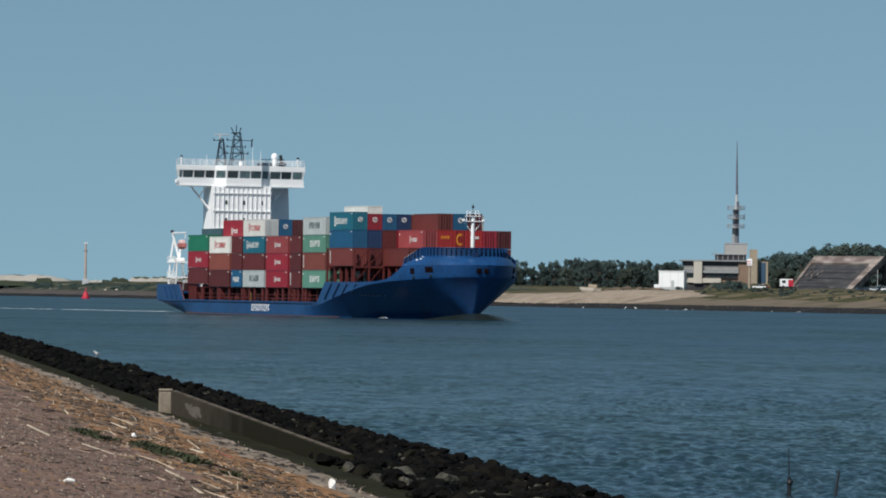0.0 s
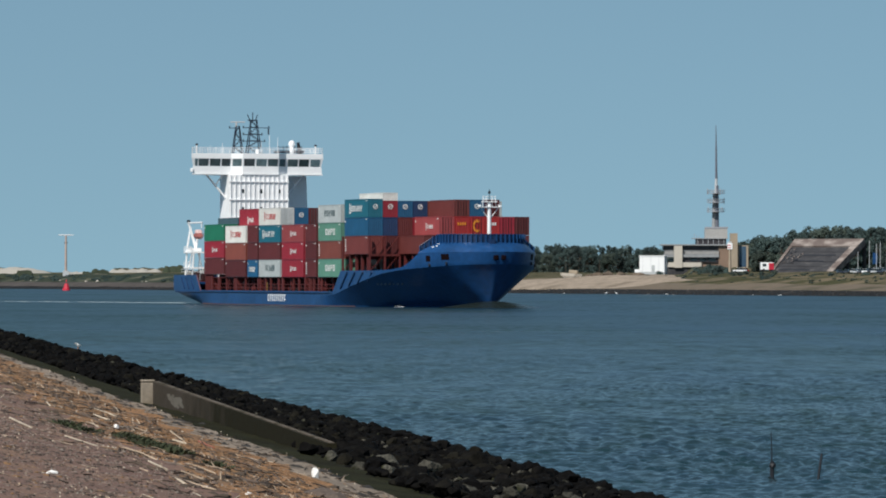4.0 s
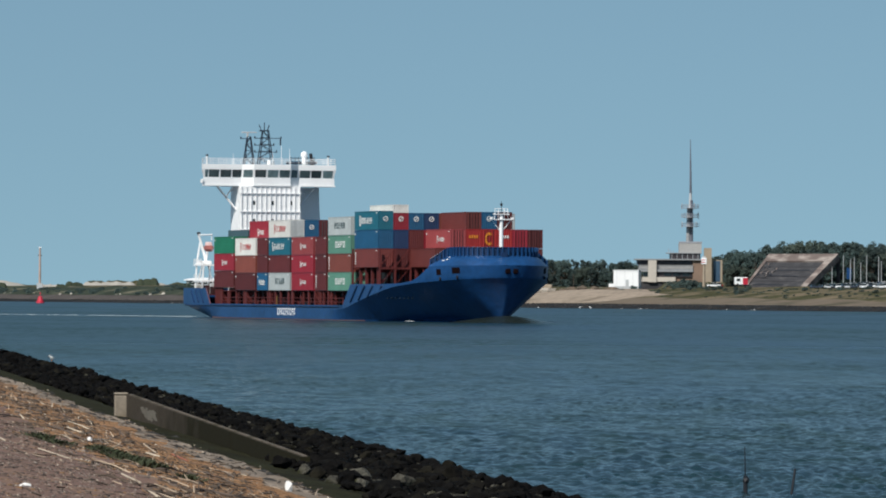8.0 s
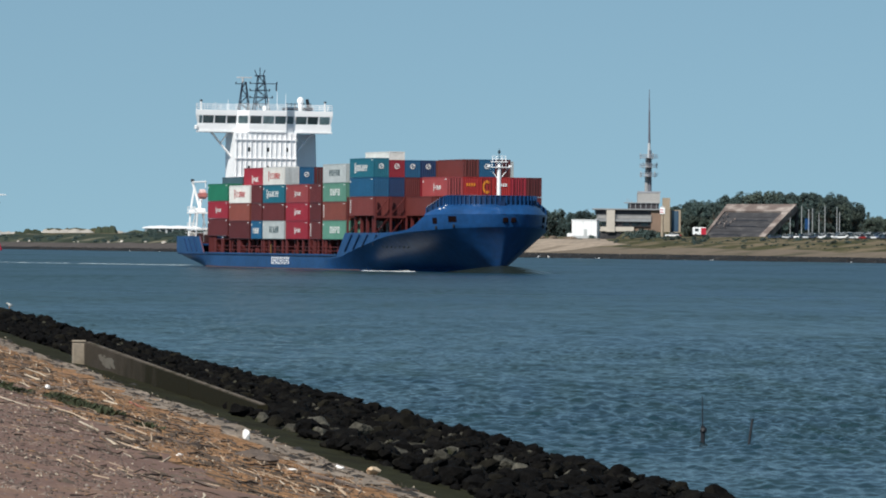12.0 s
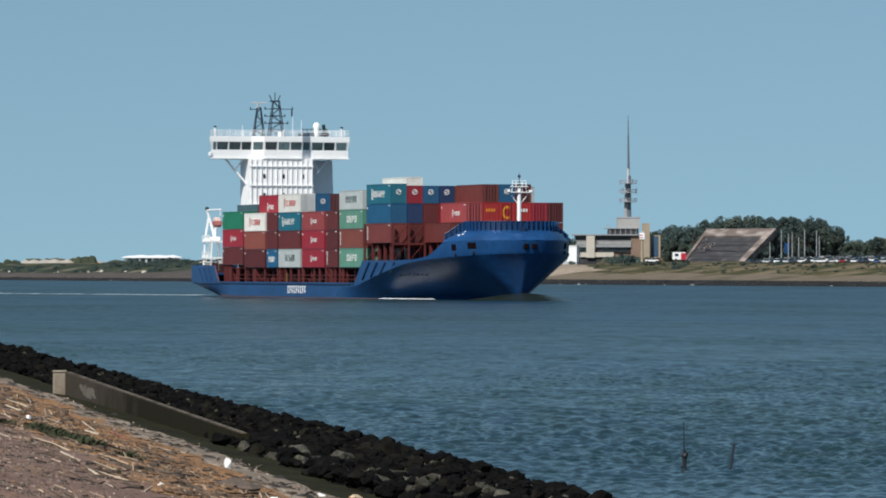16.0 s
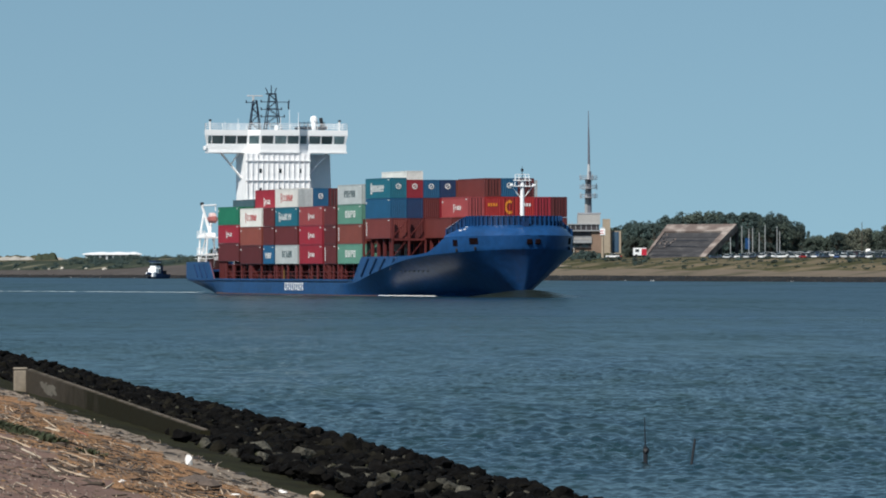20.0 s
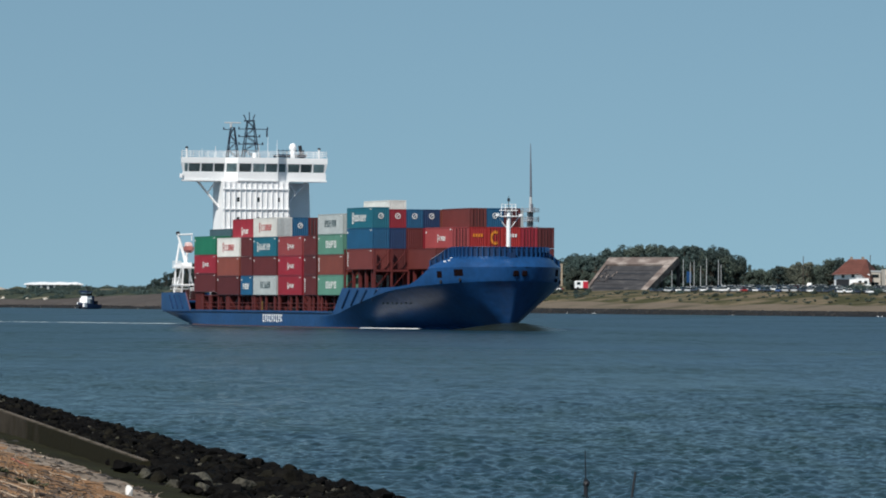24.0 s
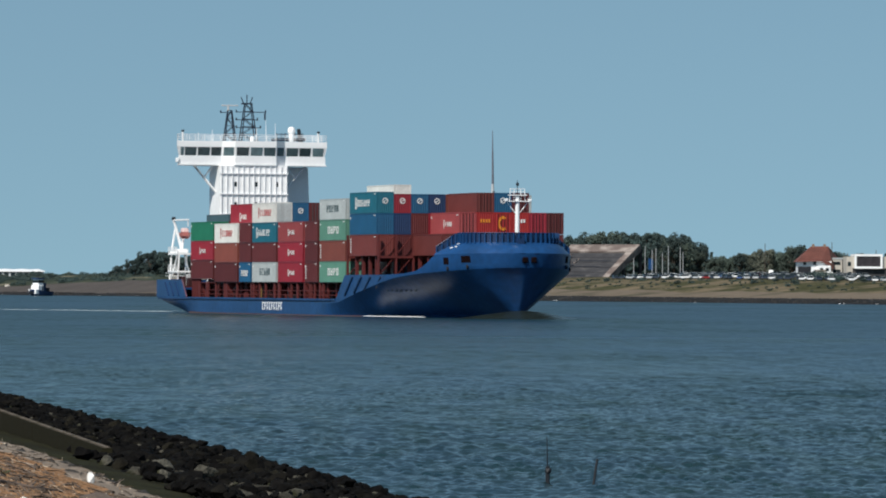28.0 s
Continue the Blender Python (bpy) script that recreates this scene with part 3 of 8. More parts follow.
        # mooring openings in the bow: boxes set proud, coloured dark for their inner shade
        for s, z, w, h in ((32.9, 7.56, 0.5, 0.75), (36.2, 7.81, 0.75, 0.75)):
            bm = bmesh.new()
            y = MID + side * (half(s, z) + 0.02)
            vs = []
            for ds, dz in ((-w, -h), (w, -h), (w, h), (-w, h)):
                vs.append((s + ds * 0.9, MID + side * (half(s + ds * 0.9, z + dz * 0.6) + 0.04), z + dz * 0.6))
            verts = [bm.verts.new(p) for p in vs] + [bm.verts.new((p[0], p[1] - side * 0.3, p[2])) for p in vs]
            for f in ((0, 1, 2, 3), (4, 7, 6, 5), (0, 4, 5, 1), (1, 5, 6, 2), (2, 6, 7, 3), (3, 7, 4, 0)):
                bm.faces.new([verts[i] for i in f])
            part("mooring_port", bm, M_PORT, ship, "dark red mooring opening in the bow, its inner shade put into the colour")
            bm = bmesh.new()
            rod(bm, (s + 0.2, MID + side * (half(s, z - 1) + 0.06), z - 1.0), (s + 0.2, MID + side * (half(s, z - 1) - 0.1), z - 1.0), 0.28, n=10)
            part("fairlead", bm, M_DARKSTEEL, ship, "black fairlead below the mooring opening")
    # the hawses are boxes too, dark in place of a shaded hole
    for side in (-1, 1):
        s = 44.4
        while half(s, 7.8) < 0.6:
            s -= 0.02
        bm = bmesh.new()
        box(bm, s - 0.6, s + 0.16, MID + side * 0.6 - 0.38, MID + side * 0.6 + 0.38, 7.35, 8.1, bevel=0.1)
        part("hawse", bm, M_PORT, ship, "hawse beside the stem, its inner shade put into the colour")
    for side in (-1, 1):
        for s, wide, z, long in ((32.5, 7.0, 9.78, 1.0), (32.4, 7.9, 9.3, 0.7), (33.2, 7.5, 9.45, 0.5)):
            bm = bmesh.new()
            rod(bm, (s, MID + side * wide, z), (s + long * 0.7, MID + side * (wide - long * 0.25), z + 0.05), 0.1, n=4)
            part("draught_mark", bm, M_WHITE, ship, "small white mark on the bow plating")
    # white block letters of the operator on the side, as bars
    for k in range(9):
        x = -40.4 + k * 1.16
        for s0, s1, z0, z1 in ((x, x + 0.2, 0.72, 1.85), (x + 0.2, x + 0.62, 1.62, 1.85), (x + 0.2, x + 0.62, (0.72, 1.2, 0.9)[k % 3], (0.95, 1.4, 1.1)[k % 3])):
            bm = bmesh.new()
            box(bm, s0, s1, MID - HALF - 0.05, MID - HALF + 0.02, z0, z1)
            part("side_lettering", bm, M_WHITE, ship, "white bar of the lettering on the hull side")
    for k in range(7):
        bm = bmesh.new()
        s = 15.0 + k * 1.15
        y = MID - half(s, 3.6) - 0.04
        box(bm, s, s + 0.75, y, y + 0.08, 3.5, 3.85)
        part("bow_lettering", bm, M_PALEBLUE, ship, "faint pale bar of the name on the bow")


M_DARKBLUE = mat("dark_blue_paint", (0.008, 0.028, 0.085), 0.45, vary=0.15)
M_PINKEDGE = mat("faded_red_edge", (0.09, 0.03, 0.055), 0.6, vary=0.3)
M_DARKRED = mat("dark_red_recess", (0.030, 0.007, 0.008), 0.6, vary=0.3)
M_PALEBLUE = mat("weathered_pale_lettering", (0.06, 0.085, 0.115), 0.6, vary=0.3)
hull()


def forecastle():
    """The wave screen round the bow and the foremast behind it."""
    # outline of the screen on the port half: down the wing, round the corner, across the bow
    line = []
    for k in range(5):
        q = k / 5
        line.append((30.5 + 0.7 * q, 9.25 - 2.55 * q, 8.5 + 1.45 * q, 9.5 + 1.75 * q))
    for k in range(15):
        a = math.radians(6 * k + 3)
        line.append((31.2 + 7.2 * math.sin(a) ** 0.8, 6.7 * math.cos(a) ** 0.8, 9.95 + 0.1 * math.sin(a), 11.28))
    line.append((38.45, 0.0, 10.05, 11.28))
    # evenly spaced stations along it
    even, left = [], 0.0
    for (p, q) in zip(line, line[1:]):
        p, q = Vector(p), Vector(q)
        long = (q - p).xy.length
        while left < long:
            even.append((p.lerp(q, left / long), (q - p).xy.normalized()))
            left += 0.74
        left -= long
    whole = [(v, w, -1) for v, w in even] + [(v, w, 1) for v, w in reversed(even)]
    post = bmesh.new()
    box(post, -0.075, 0.075, -0.3, 0.02, -0.1, 1.0)
    mesh = finish("screen_blade", post, M_HULL)
    for v, way, side in whole:
        ob = new("screen_blade", mesh)
        ob.parent = ship
        out = Vector((abs(way.y) + 0.001, side * abs(way.x)))
        turn = math.degrees(math.atan2(out.y, out.x)) + 90
        ob.matrix_basis = pose(v.x, MID + side * v.y, v.z, 0, 0, turn) @ Matrix.Diagonal((1, 1, v.w - v.z, 1))
    # added plate, coloured dark for the shade behind the blades
    bm = bmesh.new()
    sheet(bm, [[(v.x - 0.05, MID + side * v.y, z) for v, way, side in whole for z in (v.z - 0.15 if low else v.w,)] for low in (True, False)])
    part("screen_plate", bm, M_DARKBLUE, ship, "plate behind the blades of the wave screen, dark blue in place of shade")
    bm = bmesh.new()
    tube(bm, [(v.x, MID + side * v.y, v.w) for v, way, side in whole], 0.07)
    part("screen_rail", bm, M_DARKBLUE, ship, "dark capping rail of the wave screen")
    # the whaleback plating that rises from the bow's upper knuckle to the foot of the screen
    rows = []
    for v, way, side in whole:
        s = 30.6 + (stem(8.6) - 30.6) * min(1.0, max(0.0, (v.x - 30.5) / 7.95)) ** 0.9
        wide = half(s, 8.5) if v.y > 0.1 else 0.0
        edge = Vector((s, MID + side * wide, lerp_table(SHEER, s)))
        foot = Vector((v.x, MID + side * v.y, v.z))
        rows.append([edge.lerp(foot, q / 4) + Vector((0, 0, 0.22 * math.sin(q / 4 * math.pi))) for q in range(5)])
    bm = bmesh.new()
    sheet(bm, rows)
    for f in bm.faces:
        f.smooth = True
    bmesh.ops.recalc_face_normals(bm, faces=bm.faces)
    part("whaleback", bm, M_HULL, ship, "bright blue whaleback plating over the bow")
    bm = bmesh.new()
    rod(bm, (37.5, (MID - 0.35), 8.6), (37.5, (MID - 0.35), 16.2), 0.33, 0.27, n=12)
    fore = part("foremast", bm, M_WHITE, ship, "white foremast on the forecastle")
    for y, z in ((1.65, 15.4), (1.2, 16.2)):
        bm = bmesh.new()
        box(bm, 37.1, 37.9, (MID - 0.35) - y, (MID - 0.35) + y, z, z + 0.12)
        part("crosstree", bm, M_WHITE, fore, "white crosstree on the foremast")
    for y in (-1.6, -1.1, -0.5, 0.5, 1.1, 1.6):
        bm = bmesh.new()
        rod(bm, (37.5, (MID - 0.35) + y, 15.3), (37.5, (MID - 0.35) + y * 0.9, 17.1 if abs(y) < 1.5 else 15.9), 0.05, n=5)
        part("rail_post", bm, M_WHITE, fore)
    for y in (-1, 1):
        bm = bmesh.new()
        rod(bm, (37.5, (MID - 0.35) + y * 0.3, 13.9), (37.5, (MID - 0.35) + y * 1.5, 15.4), 0.06, n=5)
        part("brace", bm, M_WHITE, fore)
    for z in (16.7, 17.1):
        bm = bmesh.new()
        rod(bm, (37.5, (MID - 0.35) - 1.05, z), (37.5, (MID - 0.35) + 1.05, z), 0.04, n=5)
        part("rail", bm, M_WHITE, fore)
    for y in (-1.65, 1.65):
        bm = bmesh.new()
        box(bm, 37.6, 38.0, (MID - 0.35) + y - 0.2, (MID - 0.35) + y + 0.2, 15.42, 15.75, bevel=0.05)
        part("deck_light", bm, M_WHITE, fore)
    bm = bmesh.new()
    rod(bm, (37.5, (MID - 0.35), 16.3), (37.5, (MID - 0.35), 18.2), 0.06, 0.04, n=5)
    box(bm, 37.35, 37.65, (MID - 0.35) - 0.15, (MID - 0.35) + 0.15, 17.5, 17.9)
    part("mast_lantern", bm, M_DARKSTEEL, fore, "black masthead lantern")
    bm = bmesh.new()
    prism(bm, [(38.3, MID - 1.0), (39.3, MID - 0.75), (39.3, MID + 0.05), (38.3, MID + 0.3)], 9.3, 10.55)
    part("mast_foot", bm, M_DARKBLUE, fore, "dark blue foot of the foremast before the screen")


forecastle()


def deck_works():
    """Red posts, rails and coamings that carry the outer stacks."""
    bm = bmesh.new()
    box(bm, -0.16, 0.16, -0.16, 0.16, 0, 2.78, bevel=0.03)
    post = finish("stanchion", bm, M_DECKRED)
    rng = random.Random(3)
    for side in (0.3, 2 * MID - 0.3):
        s = -76.5
        while s < -7:
            ob = new("stanchion", post)
            ob.parent = ship
            ob.matrix_basis = pose(s, side + rng.choice((0, 0, 0.4, 0.9)) * (1 if side < 5 else -1), 1.9) @ Matrix.Diagonal((rng.choice((0.6, 1.0, 1.0, 1.5)), 1, 1, 1))
            s += rng.choice((1.6, 1.6, 0.8, 2.6, 3.0))
        bm = bmesh.new()
        for z in (2.9, 3.5, 4.6):
            rod(bm, (-77, side, z), (-6.5, side, z), 0.07, n=4)
        part("guard_rail", bm, M_DECKRED, ship)
    # posts under the aftermost stack
    for side in (0.3, 2 * MID - 0.3):
        for k in range(6):
            bm = bmesh.new()
            box(bm, -80.6 + k * 0.8, -80.35 + k * 0.8, side - 0.13, side + 0.13, 1.9, 5.15)
            part("stanchion", bm, M_DECKRED, ship)
    # lockers, pipes and bracing on the side decks
    for k in range(46):
        s = -76 + k * 1.5 + rng.uniform(-0.6, 0.6)
        bm = bmesh.new()
        y = rng.uniform(0.6, 1.6)
        pick = rng.random()
        if pick < 0.4:
            box(bm, s, s + rng.uniform(0.3, 1.1), y, y + 0.5, 1.9, rng.uniform(2.7, 4.0), bevel=0.04)
        elif pick < 0.75:
            rod(bm, (s, y, 1.9), (s + rng.choice((-1.2, 1.2, 0.5)), y, 4.5), 0.08, n=5)
        else:
            rod(bm, (s, y, rng.uniform(3.6, 4.3)), (s + 1.4, y, rng.uniform(3.6, 4.3)), 0.12, n=6)
        part("deck_locker" if pick < 0.4 else "deck_brace", bm, rng.choice((M_DECKRED, M_DECKRED, M_DARKSTEEL, M_DARKRED)), ship)
    # coamings take the darker red, as the shade between the posts
    for y0, y1 in ((2.3, 2.6), (2 * MID - 2.6, 2 * MID - 2.3)):
        bm = bmesh.new()
        box(bm, -77, -5, y0, y1, 1.9, 4.1)
        for k in range(46):
            box(bm, -76.5 + k * 1.55, -76.3 + k * 1.55, y0 - 0.25 if y0 < 5 else y1, y0 if y0 < 5 else y1 + 0.25, 1.9, 4.0)
        part("hatch_coaming", bm, M_DARKRED, ship, "ribbed red hatch coaming under the stacks")
    for s in (-77, -62, -49.2, -35.2, -22.4, -15, -1.5):
        bm = bmesh.new()
        box(bm, s, s + 0.5, 0.2, 2 * MID - 0.2, 1.9, 4.55)
        part("deck_bench", bm, M_DECKRED, ship)
    for s, long, foot in ((-80.8, 12.19, 5.15), (-67.7, 12.19, 4.72), (-54.5, 6.06, 4.72), (-47.7, 12.19, 4.72), (-34.5, 12.19, 4.72), (-21.2, 6.06, 4.72), (-14.15, 12.19, 4.72)):
        bm = bmesh.new()
        box(bm, s + 0.1, s + long - 0.1, 2.65, 2 * MID - 2.65, 3.9, foot - 0.01, bevel=0.05)
        part("hatch_cover", bm, M_DARKRED, ship, "dark red hatch cover under the containers")
    # lashing frames by the raised forward bays
    for s, rows in ((12.7, range(0, 5)), (-1.3, range(0, 2))):
        for r in rows:
            bm = bmesh.new()
            y = r * 2.47 + 0.1
            box(bm, s, s + 0.35, y - 0.12, y + 0.12, 4.6, 11.2)
            rod(bm, (s + 0.2, y, 8.4), (s + 0.2, y + 2.3, 11.1), 0.08, n=4)
            rod(bm, (s + 0.2, y, 5.6), (s + 0.2, y + 2.3, 8.2), 0.07, n=4)
            box(bm, s, s + 0.35, y, y + 2.4, 8.0, 8.3)
            part("lashing_frame", bm, M_DECKRED, ship, "red lashing frame with diagonal rods")
    for s in (1.5, 4.5, 7.5, 10.5, 14.5, 18.5, 22.5, 25.5):
        for y in (0.35, 4.9) if s < 13 else (5.2, 9.9):
            bm = bmesh.new()
            box(bm, s, s + 0.4, y, y + 0.4, 4.6, 8.25)
            part("pedestal", bm, M_DECKRED, ship, "red container pedestal")
    for k in range(14):
        bm = bmesh.new()
        s = rng.uniform(-1, 24)
        y = rng.uniform(1.2, 3.0) + max(0.0, s - 16) * 0.25
        box(bm, s, s + rng.uniform(0.4, 1.6), y, y + 0.7, 4.6, rng.uniform(5.2, 6.9), bevel=0.05)
        part("deck_fitting", bm, rng.choice((M_DECKRED, M_DECKRED, M_DARKRED)), ship)
    bm = bmesh.new()
    box(bm, -43.15, -42.98, 0.0, 0.12, 2.3, 3.8)
    part("yellow_ladder", bm, mat("yellow_paint", (0.20, 0.12, 0.03), 0.6), ship, "faded yellow ladder at the deck side")


deck_works()
PITCH, WIDE = 2.47, 2.44
C = {
    "maroon": (0.092, 0.017, 0.017), "rust": (0.185, 0.05, 0.036), "red": (0.24, 0.016, 0.028), "bright": (0.28, 0.018, 0.017), "pink": (0.27, 0.05, 0.052),
    "green": (0.015, 0.17, 0.095), "mint": (0.095, 0.235, 0.175), "white": (0.66, 0.655, 0.615), "grey": (0.40, 0.44, 0.44),
    "teal": (0.010, 0.105, 0.15), "blue": (0.010, 0.078, 0.165), "navy": (0.010, 0.032, 0.09), "brown": (0.128, 0.028, 0.024), "slate": (0.05, 0.09, 0.11),
}
BOX_PAINT = {k: mat(k + "_container_paint", v, 0.5, vary=0.2, big=0.35, small=3.0, bump=0.05, spread=0.14) for k, v in C.items()}
M_MARK = mat("white_marking", (0.72, 0.72, 0.70), 0.5, vary=0.12)
M_REDMARK = mat("red_marking", (0.45, 0.05, 0.05), 0.5, vary=0.12)
M_DARKMARK = mat("dark_marking", (0.05, 0.09, 0.10), 0.5, vary=0.12)
M_GOLD = mat("orange_marking", (0.65, 0.22, 0.02), 0.5, vary=0.12)
BOX_MESH = {}


def box_mesh(length, high, colour):
    """A container shell: corner posts and rails round corrugated walls."""
    key = (length, high, colour)
    if key in BOX_MESH:
        return BOX_MESH[key]
    bm = bmesh.new()
    r = 0.14
    for x in (0, length - r):
        for y in (0, WIDE - r):
            box(bm, x, x + r, y, y + r, 0, high)
    for z in (0, high - r):
        for y in (0, WIDE - r):
            box(bm, r, length - r, y, y + r, z, z + r)
        for x in (0, length - r):
            box(bm, x, x + r, r, WIDE - r, z, z + r)

    def wall(a, b, out):
        n = max(4, int((Vector(b) - Vector(a)).length / 0.3))
        way = (Vector(b) - Vector(a)) / n
        out = Vector(out)
        low = []
        for k in range(n):
            for q, d in ((0.0, 0.0), (0.25, -0.032), (0.5, -0.032), (0.75, 0.0)):
                low.append(Vector(a) + way * (k + q) + out * (d - 0.012))
        low.append(Vector(b) + out * -0.012)
        sheet(bm, [low, [p + Vector((0, 0, high - 2 * r)) for p in low]])

    wall((r, 0, r), (length - r, 0, r), (0, -1, 0))
    wall((length - r, WIDE, r), (r, WIDE, r), (0, 1, 0))
    wall((length, r, r), (length, WIDE - r, r), (1, 0, 0))
    wall((0, WIDE - r, r), (0, r, r), (-1, 0, 0))
    sheet(bm, [[(r, r, high - 0.05), (length - r, r, high - 0.05)], [(r, WIDE - r, high - 0.05), (length - r, WIDE - r, high - 0.05)]])
    BOX_MESH[key] = finish("body", bm, BOX_PAINT[colour])
    return BOX_MESH[key]


def container(s, row, z, length, high, colour):
    words = {12.19: "forty-foot", 6.06: "twenty-foot"}[length]
    ob = aboard("shipping_container", f"{colour} {words} corrugated steel shipping container stacked on the ship", "container", pose(s, row * PITCH, z), "containers stacked on the ship")
    body = new("body", box_mesh(length, high, colour))
    body.parent = ob
    return ob


def side_bars(ob, x0, x1, z0, z1, n, material, tall=None):
    """A word on the long side as unreadable blocks of bars; tall: a larger first mark."""
    rng = random.Random(int(x0 * 100) + n)
    step = (x1 - x0) / n
    for k in range(n):
        bm = bmesh.new()
        grow = (tall or 0) if k == 0 else 0
        lo, hi, a, w = z0 - grow, z1 + grow, x0 + k * step, step * 0.68
        box(bm, a, a + 0.26 * w, -0.03, 0.0, lo, hi)
        box(bm, a + 0.74 * w, a + w, -0.03, 0.0, lo if rng.random() < 0.7 else (lo + hi) / 2, hi if rng.random() < 0.7 else (lo + hi) / 2)
        for q in rng.sample((0.0, 0.42, 0.8), 2):
            box(bm, a + 0.26 * w, a + 0.74 * w, -0.03, 0.0, lo + (hi - lo) * q, lo + (hi - lo) * (q + 0.16))
        part("side_marking", bm, material, ob, "plain block of the lettering on the side")


def small_marks(ob, length, high, rng):
    for x, z, w, h in ((0.3, high - 0.75, 0.34, 0.28), (length - 1.2, high - 0.36, 0.8, 0.11)):
        if rng.random() < 0.75:
            bm = bmesh.new()
            box(bm, x, x + w, -0.025, 0.0, z, z + h)
            part("number_bar", bm, M_MARK, ob, "small white number bar")


def stripe(ob):
    for k in range(6):
        bm = bmesh.new()
        box(bm, 0.45, 0.8, -0.03, 0.0, 0.45 + k * 0.34, 0.68 + k * 0.34)
        part("number_bar", bm, M_MARK, ob, "small white number bar")


def end_ring(ob, length, high, material):
    """A round mark on the end: a ring with a slanting bar."""
    bm = bmesh.new()
    for k in range(16):
        a0, a1 = k * math.tau / 16, (k + 1) * math.tau / 16
        for r0, r1 in ((0.29, 0.4),):
            vs = [bm.verts.new((length + 0.03, WIDE / 2 + r * math.cos(a), high * 0.6 + r * math.sin(a))) for r, a in ((r0, a0), (r1, a0), (r1, a1), (r0, a1))]
            bm.faces.new(vs)
    rod(bm, (length + 0.03, WIDE / 2 - 0.24, high * 0.6 - 0.2), (length + 0.03, WIDE / 2 + 0.24, high * 0.6 + 0.2), 0.06, n=4)
    part("end_mark", bm, material, ob, "white ring mark on the end wall")


def end_doors(ob, length, high, material):
    bm = bmesh.new()
    rod(bm, (0, 0, 0.15), (0, 0, high - 0.15), 0.035, n=4)
    mesh = finish("lock_rod", bm, material)
    for y in (0.55, 1.0, 1.44, 1.89):
        bar = new("lock_rod", mesh)
        bar.parent = ob
        bar.location = (length + 0.03, y, 0)


def door_leaves(ob, length, high, paint):
    """A flat pair of doors over the end wall."""
    for y in (0.16, WIDE / 2 + 0.01):
        bm = bmesh.new()
        box(bm, length - 0.02, length + 0.03, y, y + WIDE / 2 - 0.17, 0.12, high - 0.12)
        leaf = part("door", bm, paint, ob)
        bm = bmesh.new()
        rod(bm, (length + 0.05, y + 0.5, 0.15), (length + 0.05, y + 0.5, high - 0.15), 0.025, n=4)
        part("lock_rod", bm, paint, leaf)


PALETTE = ["maroon", "rust", "red", "teal", "blue", "white", "grey", "brown", "maroon", "maroon", "navy", "rust"]
BAYS = [
    (-80.8, 5.15, 2.87, 12.19, ["maroon", "red", "green"], 3),
    (-67.7, 4.72, 2.89, 12.19, ["maroon", "rust", "white"], 3),
    (-54.5, 4.72, 2.89, 6.06, ["blue", "maroon", "maroon"], 3),
    (-47.7, 4.72, 2.87, 12.19, ["grey", "maroon", "teal", "white"], 4),
    (-34.5, 4.72, 2.87, 12.19, ["red", "red", "pink"], 3),
    (-21.2, 4.72, 2.87, 6.06, ["maroon", "maroon", "maroon"], 3),
    (-14.15, 4.72, 2.9, 12.19, ["mint", "rust", "mint", "grey"], 4),
    (0.0, 8.33, 2.9, 12.19, ["brown", "blue", "teal"], 3),
]
FRONT_ROWS = {(3, 3): ["white", "blue", "maroon", "navy"], (7, 2): ["teal", "red", "blue", "navy"], (7, 1): ["blue", "navy", "maroon"], (7, 0): ["brown", "maroon", "maroon"]}


